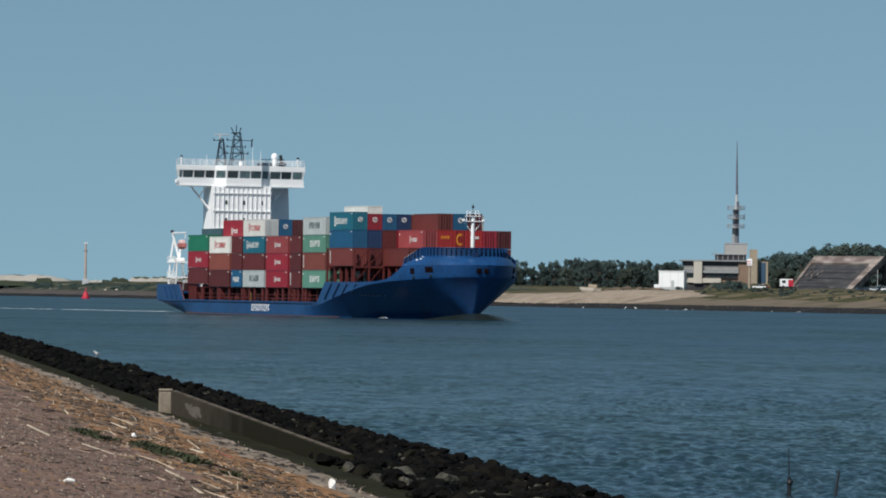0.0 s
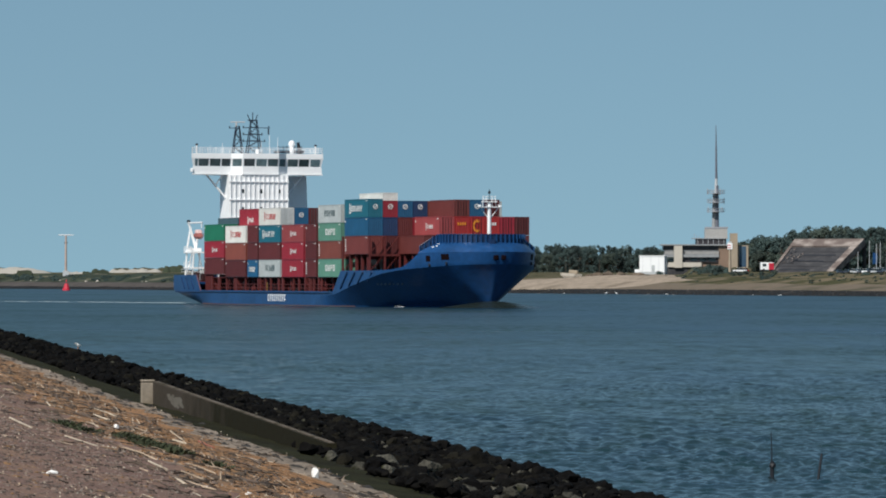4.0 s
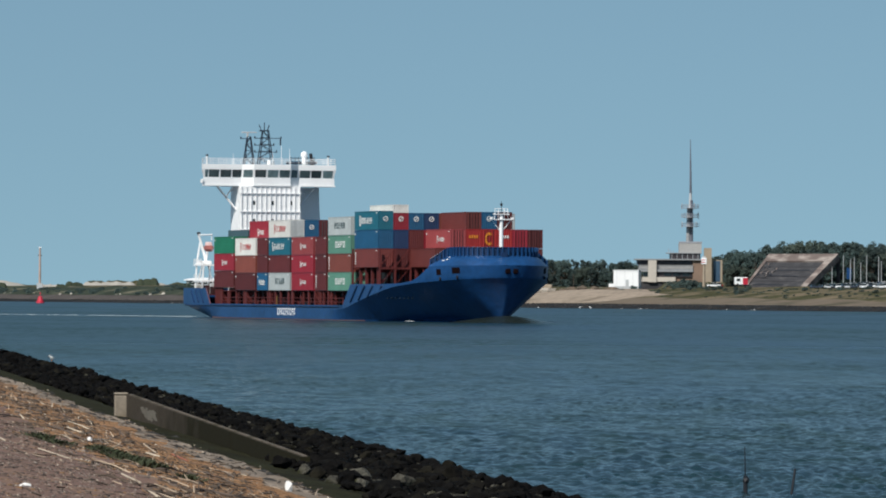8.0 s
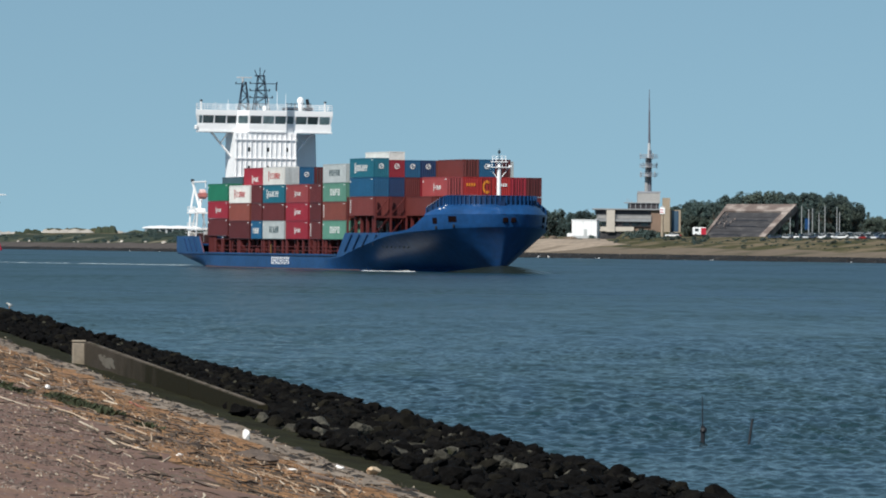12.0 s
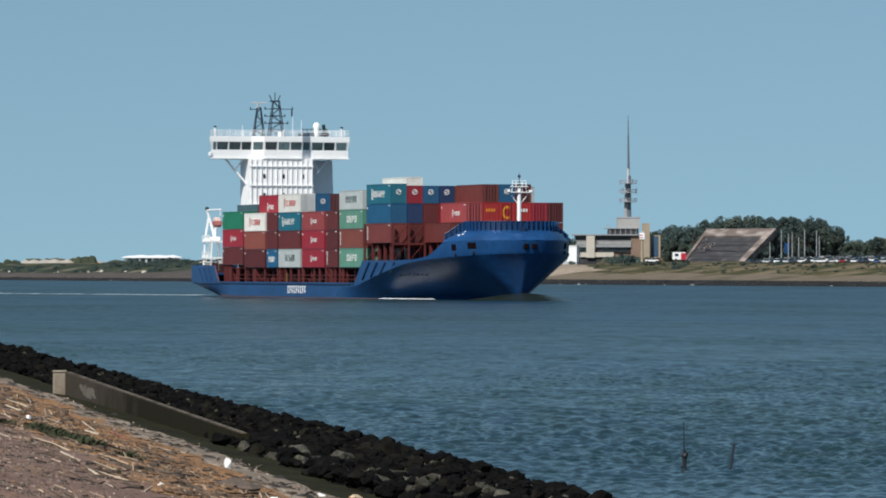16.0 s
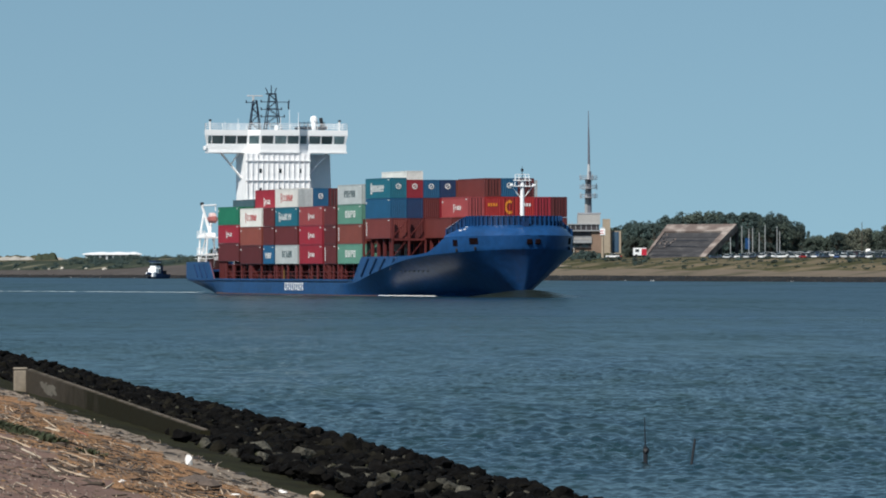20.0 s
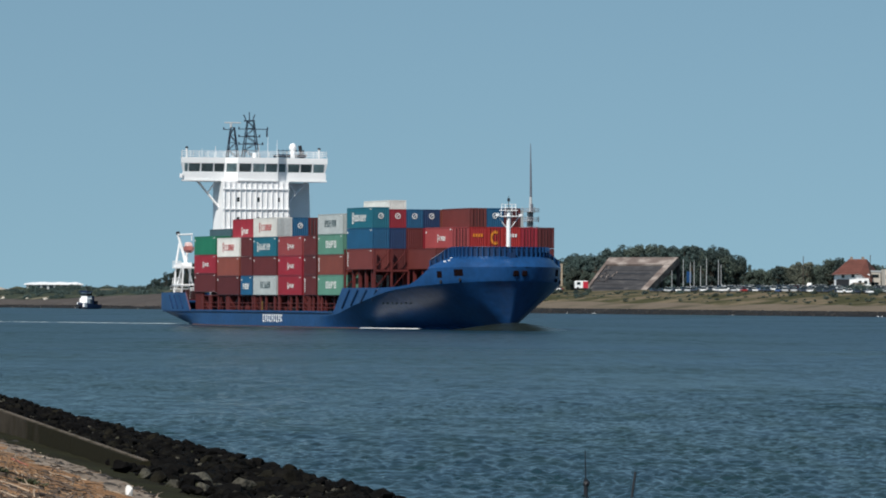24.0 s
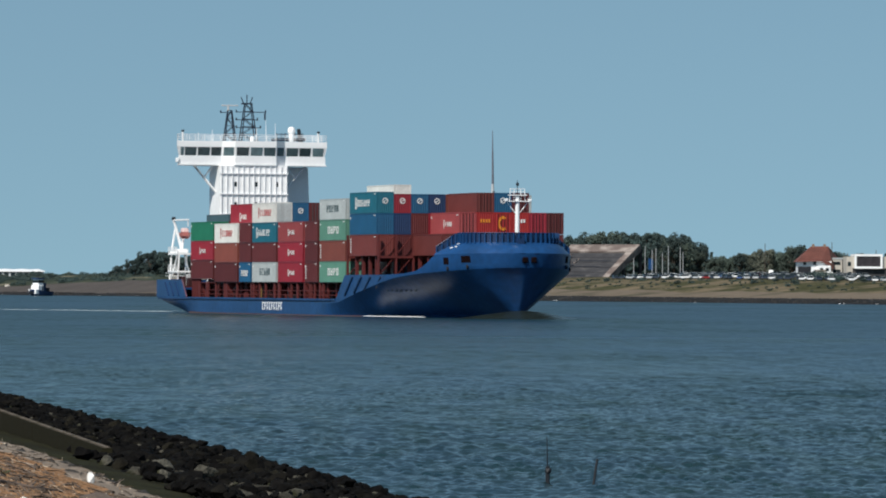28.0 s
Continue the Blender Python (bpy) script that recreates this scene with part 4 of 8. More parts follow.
def stacks():
    rng = random.Random(11)
    outer = {}
    for bay, (s, foot, high, length, colours, tiers) in enumerate(BAYS):
        for row in range(9):
            for tier in range(tiers):
                listed = FRONT_ROWS.get((bay, tier), [])
                colour = colours[tier] if row == 0 else listed[row] if row < len(listed) else rng.choice(PALETTE)
                tall = high - 0.03
                if bay == 7 and tier == 2 and row > 0:
                    tall = 2.59
                ob = container(s, row, foot + tier * high, length, tall, colour)
                if row == 0 or (tier == tiers - 1):
                    outer[bay, row, tier] = ob
                if row == 0:
                    small_marks(ob, length, tall, rng)
    # words on the outer sides, as bars
    for key, x0, x1, z0, z1, n, material, tall in (
        ((0, 0, 1), 5.0, 8.6, 1.05, 1.6, 5, M_MARK, 0.22), ((1, 0, 2), 3.2, 9.8, 0.95, 1.85, 7, M_REDMARK, 0.3), ((2, 0, 0), 1.2, 4.8, 0.85, 1.7, 5, M_MARK, None),
        ((3, 0, 0), 4.0, 9.4, 1.0, 2.0, 5, M_DARKMARK, None), ((3, 0, 2), 2.2, 9.2, 0.95, 1.85, 7, M_MARK, 0.3), ((3, 0, 3), 3.2, 10.0, 0.95, 1.85, 7, M_REDMARK, 0.3),
        ((4, 0, 0), 5.0, 8.6, 1.05, 1.6, 5, M_MARK, 0.22), ((4, 0, 1), 5.0, 8.6, 1.05, 1.6, 5, M_MARK, 0.22), ((4, 0, 2), 5.0, 8.6, 1.05, 1.6, 5, M_MARK, 0.22),
        ((6, 0, 0), 4.0, 9.4, 0.95, 1.95, 4, M_MARK, None), ((6, 0, 2), 4.0, 9.4, 0.95, 1.95, 4, M_MARK, None), ((6, 0, 3), 3.4, 9.2, 1.05, 2.0, 5, M_DARKMARK, None),
        ((7, 0, 2), 2.6, 9.4, 0.95, 1.85, 7, M_MARK, 0.35)):
        side_bars(outer[key], x0, x1, z0, z1, n, material, tall)
    for key in ((6, 0, 1), (7, 0, 0), (5, 0, 0)):
        stripe(outer[key])
    for key, material in (((3, 1, 3), M_MARK), ((7, 0, 2), M_MARK), ((7, 1, 2), M_MARK), ((7, 2, 2), M_MARK), ((7, 3, 2), M_MARK)):
        end_ring(outer[key], 12.19, 2.75, material)
    door_leaves(outer[3, 0, 3], 12.19, 2.84, BOX_PAINT["grey"])
    for key in ((3, 2, 3), (7, 4, 2)):
        end_doors(outer[key], 12.19, 2.8, M_DARKMARK)
    red = container(-67.7, 1, 4.72 + 3 * 2.89, 12.19, 2.86, "red")
    side_bars(red, 5.0, 9.0, 0.6, 1.3, 5, M_MARK, 0.3)
    for row in range(2, 9):
        container(-67.7, row, 4.72 + 3 * 2.89, 12.19, 2.86, rng.choice(PALETTE))
    for row in range(1, 9):
        container(-80.8, row, 5.15 + 3 * 2.87, 12.19, 1.1, "slate" if row < 4 else rng.choice(PALETTE))
    # a half-height box on top of the forward stack
    half_box = container(0.0, 1, 8.33 + 2 * 2.9 + 2.6, 12.19, 1.25, "white")
    small_marks(half_box, 12.19, 1.2, rng)
    # the forward bay steps inboard as the bow narrows
    for row in range(2, 9):
        ob = container(13.15, row, 8.35, 12.19, 2.86, "brown" if row == 2 else "maroon")
    for row, colour in zip(range(3, 9), ("pink", "bright", "bright", "bright", "red", "maroon")):
        ob = container(13.15, row, 11.28, 12.19, 2.86, colour)
        if row == 3:
            side_bars(ob, 5.6, 9.2, 1.0, 1.6, 5, M_MARK, 0.28)
            small_marks(ob, 12.19, 2.8, rng)
            end_doors(ob, 12.19, 2.86, M_DARKRED)
        elif row in (4, 6):
            for k in range(4):
                bm = bmesh.new()
                box(bm, 12.19, 12.22, 0.5 + k * 0.38, 0.75 + k * 0.38, 1.5, 1.95)
                part("end_marking", bm, M_GOLD if row == 4 else M_MARK, ob, "plain bar of lettering on the end wall")
        elif row == 5:
            bm = bmesh.new()
            for k in range(10):
                a0, a1 = math.radians(50 + k * 26), math.radians(50 + (k + 1) * 26)
                vs = [bm.verts.new((12.225, WIDE / 2 + r * 0.7 * math.cos(a), 1.4 + r * math.sin(a))) for r, a in ((0.6, a0), (1.0, a0), (1.0, a1), (0.6, a1))]
                bm.faces.new(vs)
            part("end_mark", bm, M_GOLD, ob, "curved orange mark on the end wall")
            end_doors(ob, 12.19, 2.86, M_DARKRED)
        else:
            end_doors(ob, 12.19, 2.86, M_DARKRED)
    for row, colour in zip(range(4, 7), ("brown", "blue", "maroon")):
        ob = container(13.15, row, 14.17, 12.19, 2.6, colour)
        if row == 5:
            end_ring(ob, 12.19, 2.6, M_MARK)
        else:
            end_doors(ob, 12.19, 2.6, M_DARKRED)


stacks()


def superstructure():
    s0 = -89.0
    bm = bmesh.new()
    for z0, z1, w0, w1 in ((3.5, 18.6, 6.25, 5.45), (18.6, 22.6, 5.45, 5.4)):
        prism_lo = [(s0 - 4, MID + 0.3 - w0), (s0 + 1, MID + 0.3 - w0), (s0 + 1, MID + 0.3 + w0 * 0.95), (s0 - 4, MID + 0.3 + w0 * 0.95)]
        prism_hi = [(s0 - 4, MID + 0.3 - w1), (s0 + 1, MID + 0.3 - w1), (s0 + 1, MID + 0.3 + w1), (s0 - 4, MID + 0.3 + w1)]
        lo = [bm.verts.new((x, y, z0)) for x, y in prism_lo]
        hi = [bm.verts.new((x, y, z1)) for x, y in prism_hi]
        bm.faces.new(lo[::-1])
        bm.faces.new(hi)
        for k in range(4):
            bm.faces.new((lo[k], lo[(k + 1) % 4], hi[(k + 1) % 4], hi[k]))
    tower = part("tower_front", bm, M_WHITE, ship, "white ribbed front of the accommodation tower")
    bm = bmesh.new()
    box(bm, -0.03, 0.16, -0.055, 0.055, 0, 18.9)
    rib = finish("rib", bm, M_RIB)
    for k in range(13):
        ob = new("rib", rib)
        ob.parent = tower
        ob.matrix_basis = pose(s0 + 1, 6.85 + k * (10.4 / 12), 3.6)
    for z in (21.35, 18.2, 15.1, 12.0, 8.9):
        bm = bmesh.new()
        box(bm, s0 + 1, s0 + 1.22, 6.6, 17.5, z - 0.09, z + 0.09)
        part("deck_ledge", bm, M_RIB, tower, "white ledge across the tower front")
    for z in (19.72, 16.6):
        for y in (9.1, 12.4, 15.7):
            bm = bmesh.new()
            box(bm, s0 + 0.95, s0 + 1.06, y - 0.22, y + 0.22, z - 0.36, z + 0.36, bevel=0.06)
            part("porthole", bm, M_GLASS, tower, "small dark square window")
    bm = bmesh.new()
    for z0, z1, a, b in ((3.5, 22.5, 1.0, 1.0),):
        lo = [bm.verts.new(p) for p in ((s0 - 7.5, 7.4, z0), (s0 - 4, 7.4, z0), (s0 - 4, 22.9, z0), (s0 - 7.5, 22.9, z0))]
        hi = [bm.verts.new(p) for p in ((s0 - 7, 7.2, z1), (s0 - 4, 7.2, z1), (s0 - 4, 22.2, z1), (s0 - 7, 22.2, z1))]
        bm.faces.new(lo[::-1])
        bm.faces.new(hi)
        for k in range(4):
            bm.faces.new((lo[k], lo[(k + 1) % 4], hi[(k + 1) % 4], hi[k]))
    part("accommodation_block", bm, M_WHITE, ship, "white accommodation block behind the tower front")

    def plan(grow):
        """The wheelhouse outline: shallow wings and a bay in the middle, anticlockwise."""
        g = grow
        return [(s0 - 2.6 - g * 0.4, 0.95 - g), (s0 - 0.2 + g, 0.3 - g), (s0 - 0.2 + g, 7.25), (s0 + 1.1 + g, 9.0), (s0 + 1.1 + g, 15.55), (s0 - 0.2 + g, 17.3), (s0 - 0.2 + g, 23.85 + g), (s0 - 2.6 - g * 0.4, 23.85 + g), (s0 - 7, 18), (s0 - 7, 5.9)]

    bm = bmesh.new()
    prism(bm, plan(0.0), 22.75, 23.95)
    part("bridge_wing", bm, M_WHITE, ship, "white skirt of the bridge and its wings")
    bm = bmesh.new()
    prism(bm, plan(0.12), 22.6, 22.85)
    part("wing_sill", bm, M_WHITE, ship)
    bm = bmesh.new()
    low, high = ([bm.verts.new((x, y, z)) for x, y in plan(g)] for g, z in ((-0.1, 23.95), (0.2, 25.5)))
    for k in range(len(low)):
        bm.faces.new((low[k], low[(k + 1) % len(low)], high[(k + 1) % len(low)], high[k]))
    wheel = part("wheelhouse", bm, M_WHITE, ship, "white wheelhouse wall")
    bm = bmesh.new()
    prism(bm, plan(0.2), 25.5, 26.35)
    top = part("wheelhouse_roof", bm, M_WHITE, ship, "white overhanging wheelhouse roof")
    # panes set in front of the wall, leaning out
    front = [(0.68, 1.12, -0.2), (1.36, 3.09, -0.2), (3.43, 5.25, -0.2), (5.55, 7.05, -0.2), (9.25, 11.1, 1.1), (11.5, 13.3, 1.1), (13.6, 15.35, 1.1), (17.6, 19.4, -0.2), (19.67, 21.4, -0.2), (21.8, 23.45, -0.2)]
    for y0, y1, ds in front:
        bm = bmesh.new()
        x = s0 + ds - 0.03
        vs = [bm.verts.new(p) for p in ((x, y0, 24.12), (x, y1, 24.12), (x + 0.25, y1 + 0.06, 25.38), (x + 0.25, y0 - 0.06, 25.38))]
        back = [bm.verts.new((v.co.x - 0.08, v.co.y, v.co.z)) for v in vs]
        bm.faces.new(vs)
        bm.faces.new(back[::-1])
        for k in range(4):
            bm.faces.new((vs[k], back[k], back[(k + 1) % 4], vs[(k + 1) % 4]))
        part("bridge_window", bm, M_BRIDGEGLASS, wheel, "green-grey wheelhouse window pane")
    for (xa, ya), (xb, yb) in (((s0 - 0.08, 7.45), (s0 + 0.95, 8.8)), ((s0 + 0.95, 15.75), (s0 - 0.08, 17.1))):
        bm = bmesh.new()
        out = Vector((0.25, 0, 0))
        vs = [bm.verts.new(Vector(p) + out * q) for p, q in (((xa, ya, 24.12), 0), ((xb, yb, 24.12), 0), ((xb, yb, 25.38), 1), ((xa, ya, 25.38), 1))]
        back = [bm.verts.new(v.co - out * 0.4) for v in vs]
        bm.faces.new(vs)
        bm.faces.new(back[::-1])
        for k in range(4):
            bm.faces.new((vs[k], back[k], back[(k + 1) % 4], vs[(k + 1) % 4]))
        part("bridge_window", bm, M_BRIDGEGLASS, wheel, "green-grey wheelhouse window pane")
    bm = bmesh.new()
    box(bm, s0 - 2.0, s0 - 0.7, 0.86, 0.98, 24.1, 25.4)
    part("bridge_window", bm, M_BRIDGEGLASS, wheel, "green-grey wheelhouse window pane")
    # roof rails
    edge = plan(0.1)
    for k in range(len(edge)):
        p, q = Vector((*edge[k], 26.35)), Vector((*edge[(k + 1) % len(edge)], 26.35))
        n = max(1, int((q - p).length / 1.4))
        bm = bmesh.new()
        for i in range(n + 1):
            w = p.lerp(q, i / n)
            rod(bm, w, w + Vector((0, 0, 1.0)), 0.045, n=4)
        for z in (0.35, 0.68, 1.0):
            rod(bm, p + Vector((0, 0, z)), q + Vector((0, 0, z)), 0.04, n=4)
        part("roof_rail", bm, M_WHITE, top, "white guard rail on the wheelhouse roof")
    for y in (1.0, 22.7):
        bm = bmesh.new()
        rod(bm, (s0 - 0.2, y, 26.3), (s0 - 0.2, y, 27.7), 0.16, n=8)
        stand = part("lamp_post", bm, M_WHITE, ship)
        bm = bmesh.new()
        box(bm, s0 - 0.5, s0 + 0.1, y - 0.2, y + 0.2, 27.7, 28.0, bevel=0.1)
        part("searchlight", bm, M_DARKSTEEL, stand, "small dark searchlight")
    bm = bmesh.new()
    box(bm, s0 - 0.6, s0 + 0.1, -0.05, 0.35, 23.0, 23.7, bevel=0.08)
    part("side_light_box", bm, M_WHITE, ship)
    # wing struts
    for side in (-1, 1):
        y_in, y_out = MID + 0.3 + side * 5.5, MID + 0.3 + side * 8.9
        bm = bmesh.new()
        rod(bm, (s0 - 1.5, y_in - side * 0.2, 18.4), (s0 - 1.5, y_out, 22.6), 0.2, n=6)
        part("wing_strut", bm, M_RIB, ship, "white diagonal strut under the wing")
        bm = bmesh.new()
        rod(bm, (s0 - 1.5, y_in + side * 1.9, 20.6), (s0 - 1.5, y_in + side * 0.4, 22.6), 0.14, n=6)
        part("wing_strut", bm, M_RIB, ship, "white diagonal strut under the wing")
    # radar tower and signal mast, lattice
    def lattice(name, label, y, w0, w1, z0, z1, bays, s):
        bm = bmesh.new()
        for a in (-1, 1):
            for b in (-1, 1):
                rod(bm, (s + a * w0 * 0.6, y + b * w0, z0), (s + a * w1 * 0.6, y + b * w1, z1), 0.105, 0.08, n=5)
        for k in range(bays):
            za, zb = z0 + (z1 - z0) * k / bays, z0 + (z1 - z0) * (k + 1) / bays
            wa, wb = w0 + (w1 - w0) * k / bays, w0 + (w1 - w0) * (k + 1) / bays
            for a in (-1, 1):
                sa, sb = s + a * wa * 0.6, s + a * wb * 0.6
                flip = 1 if k % 2 else -1
                rod(bm, (sa, y - flip * wa, za), (sb, y + flip * wb, zb), 0.06, n=4)
                rod(bm, (sb, y - wb, zb), (sb, y + wb, zb), 0.05, n=4)
        return part(name, bm, M_MAST, ship, label)

    radar = lattice("radar_tower", "dark lattice radar tower", 9.55, 0.88, 0.3, 26.4, 31.2, 4, s0 - 4)
    mast = lattice("signal_mast", "dark lattice signal mast", 12.8, 1.25, 0.5, 26.4, 32.3, 5, s0 - 5)
    bm = bmesh.new()
    box(bm, s0 - 4.15, s0 - 3.85, 8.25, 10.9, 31.85, 32.05, bevel=0.04)
    rod(bm, (s0 - 4, 9.3, 31.1), (s0 - 4, 9.3, 31.9), 0.18, n=8)
    part("radar_scanner", bm, M_GREYPAINT, radar, "pale radar scanner bar")
    for z, y0, y1 in ((31.0, 10.9, 15.6), (29.8, 10.9, 14.3), (28.6, 10.9, 14.8), (30.9, 8.4, 10.2)):
        bm = bmesh.new()
        rod(bm, (s0 - 5, y0, z), (s0 - 5, y1, z), 0.08, n=4)
        for y in (y0, y1):
            rod(bm, (s0 - 5, y, z - 0.1), (s0 - 5, y, z + 0.32), 0.11, n=5)
        part("yard_arm", bm, M_MAST, mast, "dark yard arm with lamps")
    bm = bmesh.new()
    rod(bm, (s0 - 5, 15.5, 30.9), (s0 - 5, 15.5, 29.8), 0.14, n=6)
    part("hanging_lamp", bm, M_MAST, mast)
    bm = bmesh.new()
    for y, lean in ((12.1, -0.45), (12.6, 0.0), (13.1, 0.4)):
        rod(bm, (s0 - 5, y, 32.3), (s0 - 5, y + lean, 33.3 if lean else 33.7), 0.08, n=5)
    box(bm, s0 - 5.4, s0 - 4.6, 11.8, 13.4, 32.2, 32.4)
    part("mast_head", bm, M_MAST, mast, "forked dark masthead")
    bm = bmesh.new()
    bmesh.ops.create_uvsphere(bm, u_segments=16, v_segments=10, radius=0.6, matrix=Matrix.Translation((s0 - 3, 19.2, 28.1)) @ Matrix.Diagonal((1, 1, 1.15, 1)))
    rod(bm, (s0 - 3, 19.2, 26.4), (s0 - 3, 19.2, 27.8), 0.36, 0.42, n=10)
    for f in bm.faces:
        f.smooth = True
    part("satellite_dome", bm, M_WHITE, ship, "white satellite dome")
    bm = bmesh.new()
    rod(bm, (s0 - 6, 21.6, 26.4), (s0 - 6, 21.25, 28.5), 0.34, 0.28, n=10)
    part("exhaust_pipe", bm, M_DARKSTEEL, ship, "black exhaust pipe")
    bm = bmesh.new()
    box(bm, s0 - 6.5, s0 - 3.5, 17.0, 21.6, 26.6, 27.0)
    for y in (17.0, 17.8, 18.4, 20.0, 21.2):
        rod(bm, (s0 - 3.6, y, 26.4), (s0 - 3.6, y, 27.8), 0.06, n=4)
    rod(bm, (s0 - 3.6, 17.0, 27.6), (s0 - 3.6, 21.2, 27.6), 0.06, n=4)
    part("monkey_island_rail", bm, M_MAST, ship, "dark rail and platform on the roof")
    for y, h in ((6.2, 1.9), (13.3, 2.2), (14.8, 3.4), (16.3, 2.9), (4.0, 1.4)):
        bm = bmesh.new()
        rod(bm, (s0 - 2, y, 26.3), (s0 - 2, y, 26.3 + h), 0.05, 0.025, n=5)
        part("whip_aerial", bm, M_WHITE, ship, "thin white whip aerial")
    bm = bmesh.new()
    rod(bm, (s0 - 3, 12.9, 26.3), (s0 - 3, 12.9, 27.2), 0.35, n=10)
    part("compass_binnacle", bm, M_WHITE, ship)


M_RIB = mat("white_rib_paint", (0.78, 0.79, 0.80), 0.5, vary=0.06, big=0.5, small=4.0, bump=0.02)
# base colour lightened to stand in for the reflections in the panes
M_BRIDGEGLASS = mat("greenish_glass", (0.075, 0.115, 0.125), 0.1, vary=0.3, big=0.5, small=1.0, bump=0.0, spread=0.6)
M_MAST = mat("dark_mast_paint", (0.006, 0.009, 0.022), 0.5, vary=0.2)
M_GREYPAINT = mat("light_grey_paint", (0.45, 0.47, 0.48), 0.5, vary=0.1)
superstructure()


M_PALEWALL_SHIP = mat("cream_paint", (0.50, 0.46, 0.40), 0.6, vary=0.1)


def boat_station():
    """The davits, rescue boat and winches on the quarter deck."""
    s = -95.0
    for x in (s, s + 4.5):
        for y in (0.6, 3.0):
            bm = bmesh.new()
            rod(bm, (x, y, 4.0), (x + 0.3, y + 0.2, 9.0), 0.16, n=6)
            part("davit_post", bm, M_WHITE, ship, "white davit post")
    for z in (6.3, 9.0):
        bm = bmesh.new()
        box(bm, s - 0.3, s + 4.9, 0.4, 3.2, z - 0.14, z + 0.1)
        deck = part("boat_deck", bm, M_WHITE, ship, "white railed boat deck")
        for k in range(7):
            bm = bmesh.new()
            rod(bm, (s - 0.2 + k * 0.8, 0.45, z), (s - 0.2 + k * 0.8, 0.45, z + 1.0), 0.05, n=4)
            part("rail_post", bm, M_WHITE, deck)
        bm = bmesh.new()
        rod(bm, (s - 0.2, 0.45, z + 1.0), (s + 4.7, 0.45, z + 1.0), 0.06, n=4)
        part("rail", bm, M_WHITE, deck)
    for a, b, r in (((s, 0.6, 4.2), (s + 4.5, 0.6, 8.8), 0.14), ((s + 4.5, 3.0, 4.2), (s, 3.0, 8.8), 0.14), ((s + 0.1, 0.8, 9.0), (s + 0.2, 1.5, 13.2), 0.17), ((s + 3.0, 1.6, 9.0), (s + 2.2, 2.2, 11.6), 0.2)):
        bm = bmesh.new()
        rod(bm, a, b, r, n=5)
        part("brace", bm, M_WHITE, ship)
    bm = bmesh.new()
    rod(bm, (s + 0.2, 2.7, 9.0), (s + 0.2, 1.2, 14.1), 0.27, 0.2, n=8)
    crane = part("provision_crane", bm, M_WHITE, ship, "white leaning provision crane with a level jib")
    bm = bmesh.new()
    box(bm, s - 0.2, s + 8.6, 1.05, 1.32, 14.05, 14.3, bevel=0.05)
    jib = part("jib", bm, M_WHITE, crane)
    bm = bmesh.new()
    rod(bm, (s + 8.3, 1.2, 14.1), (s + 8.3, 1.2, 13.2), 0.09, n=5)
    part("hook", bm, M_WHITE, jib)
    bm = bmesh.new()
    box(bm, s - 0.3, s + 0.4, 0.95, 1.45, 14.2, 14.7, bevel=0.1)
    part("crane_head", bm, M_DARKSTEEL, crane)
    bm = bmesh.new()
    box(bm, s + 0.2, s + 3.6, 0.7, 2.6, 9.1, 9.75, bevel=0.12)
    part("boat_winch", bm, M_WHITE, ship, "white winch under the rescue boat")
    bm = bmesh.new()
    box(bm, s - 0.6, s + 3.4, 0.6, 2.4, 5.05, 5.75, bevel=0.1)
    part("locker", bm, M_PALEWALL_SHIP, ship, "cream locker on the quarter deck")
    bm = bmesh.new()
    rows = []
    for z, grow in ((11.3, 0.55), (11.7, 0.9), (12.25, 1.0)):
        rows.append([(s + 4.9 + x * grow * 0.8, 1.7 + w * grow * 0.75, z) for x, w in ((-2.2, -0.7), (-0.8, -1.0), (1.0, -0.9), (2.5, 0), (1.0, 0.9), (-0.8, 1.0), (-2.2, 0.7), (-2.2, -0.7))])
    sheet(bm, rows)
    prism(bm, [(s + 4.9 + x * 0.8, 1.7 + w * 0.75) for x, w in ((-2.1, -0.65), (1.0, -0.85), (2.4, 0), (1.0, 0.85), (-2.1, 0.65))], 12.15, 12.26)
    boat = part("rescue_boat", bm, mat("faded_red_boat", (0.50, 0.17, 0.15), 0.5, vary=0.2), ship, "faded red rescue boat in the davits")
    bm = bmesh.new()
    box(bm, s + 3.7, s + 5.5, 1.2, 2.2, 12.26, 12.95, top=0.8, bevel=0.12)
    part("boat_cover", bm, mat("pale_pink_cover", (0.68, 0.50, 0.48), 0.8, vary=0.2), boat, "pale pink canvas cover")
    rng = random.Random(8)
    for k in range(10):
        bm = bmesh.new()
        x, y = rng.uniform(-97, -86), rng.uniform(0.6, 3.5)
        box(bm, x, x + rng.uniform(0.5, 1.5), y, y + 0.8, 4.0, rng.uniform(4.9, 6.0), bevel=0.08)
        part("winch", bm, rng.choice((M_WHITE, M_GREYPAINT, M_DARKRED)), ship)
    for z in (5.6, 6.05):
        bm = bmesh.new()
        rod(bm, (-97.6, 0.7, z), (-84.5, 0.1, z), 0.05, n=4)
        part("stern_rail", bm, M_WHITE, ship)


boat_station()


# ---- foam that goes along with the ship ----
M_FOAM = mat("white_foam", (0.75, 0.78, 0.78), 0.8, vary=0.2, big=0.5, small=3.0, bump=0.2)


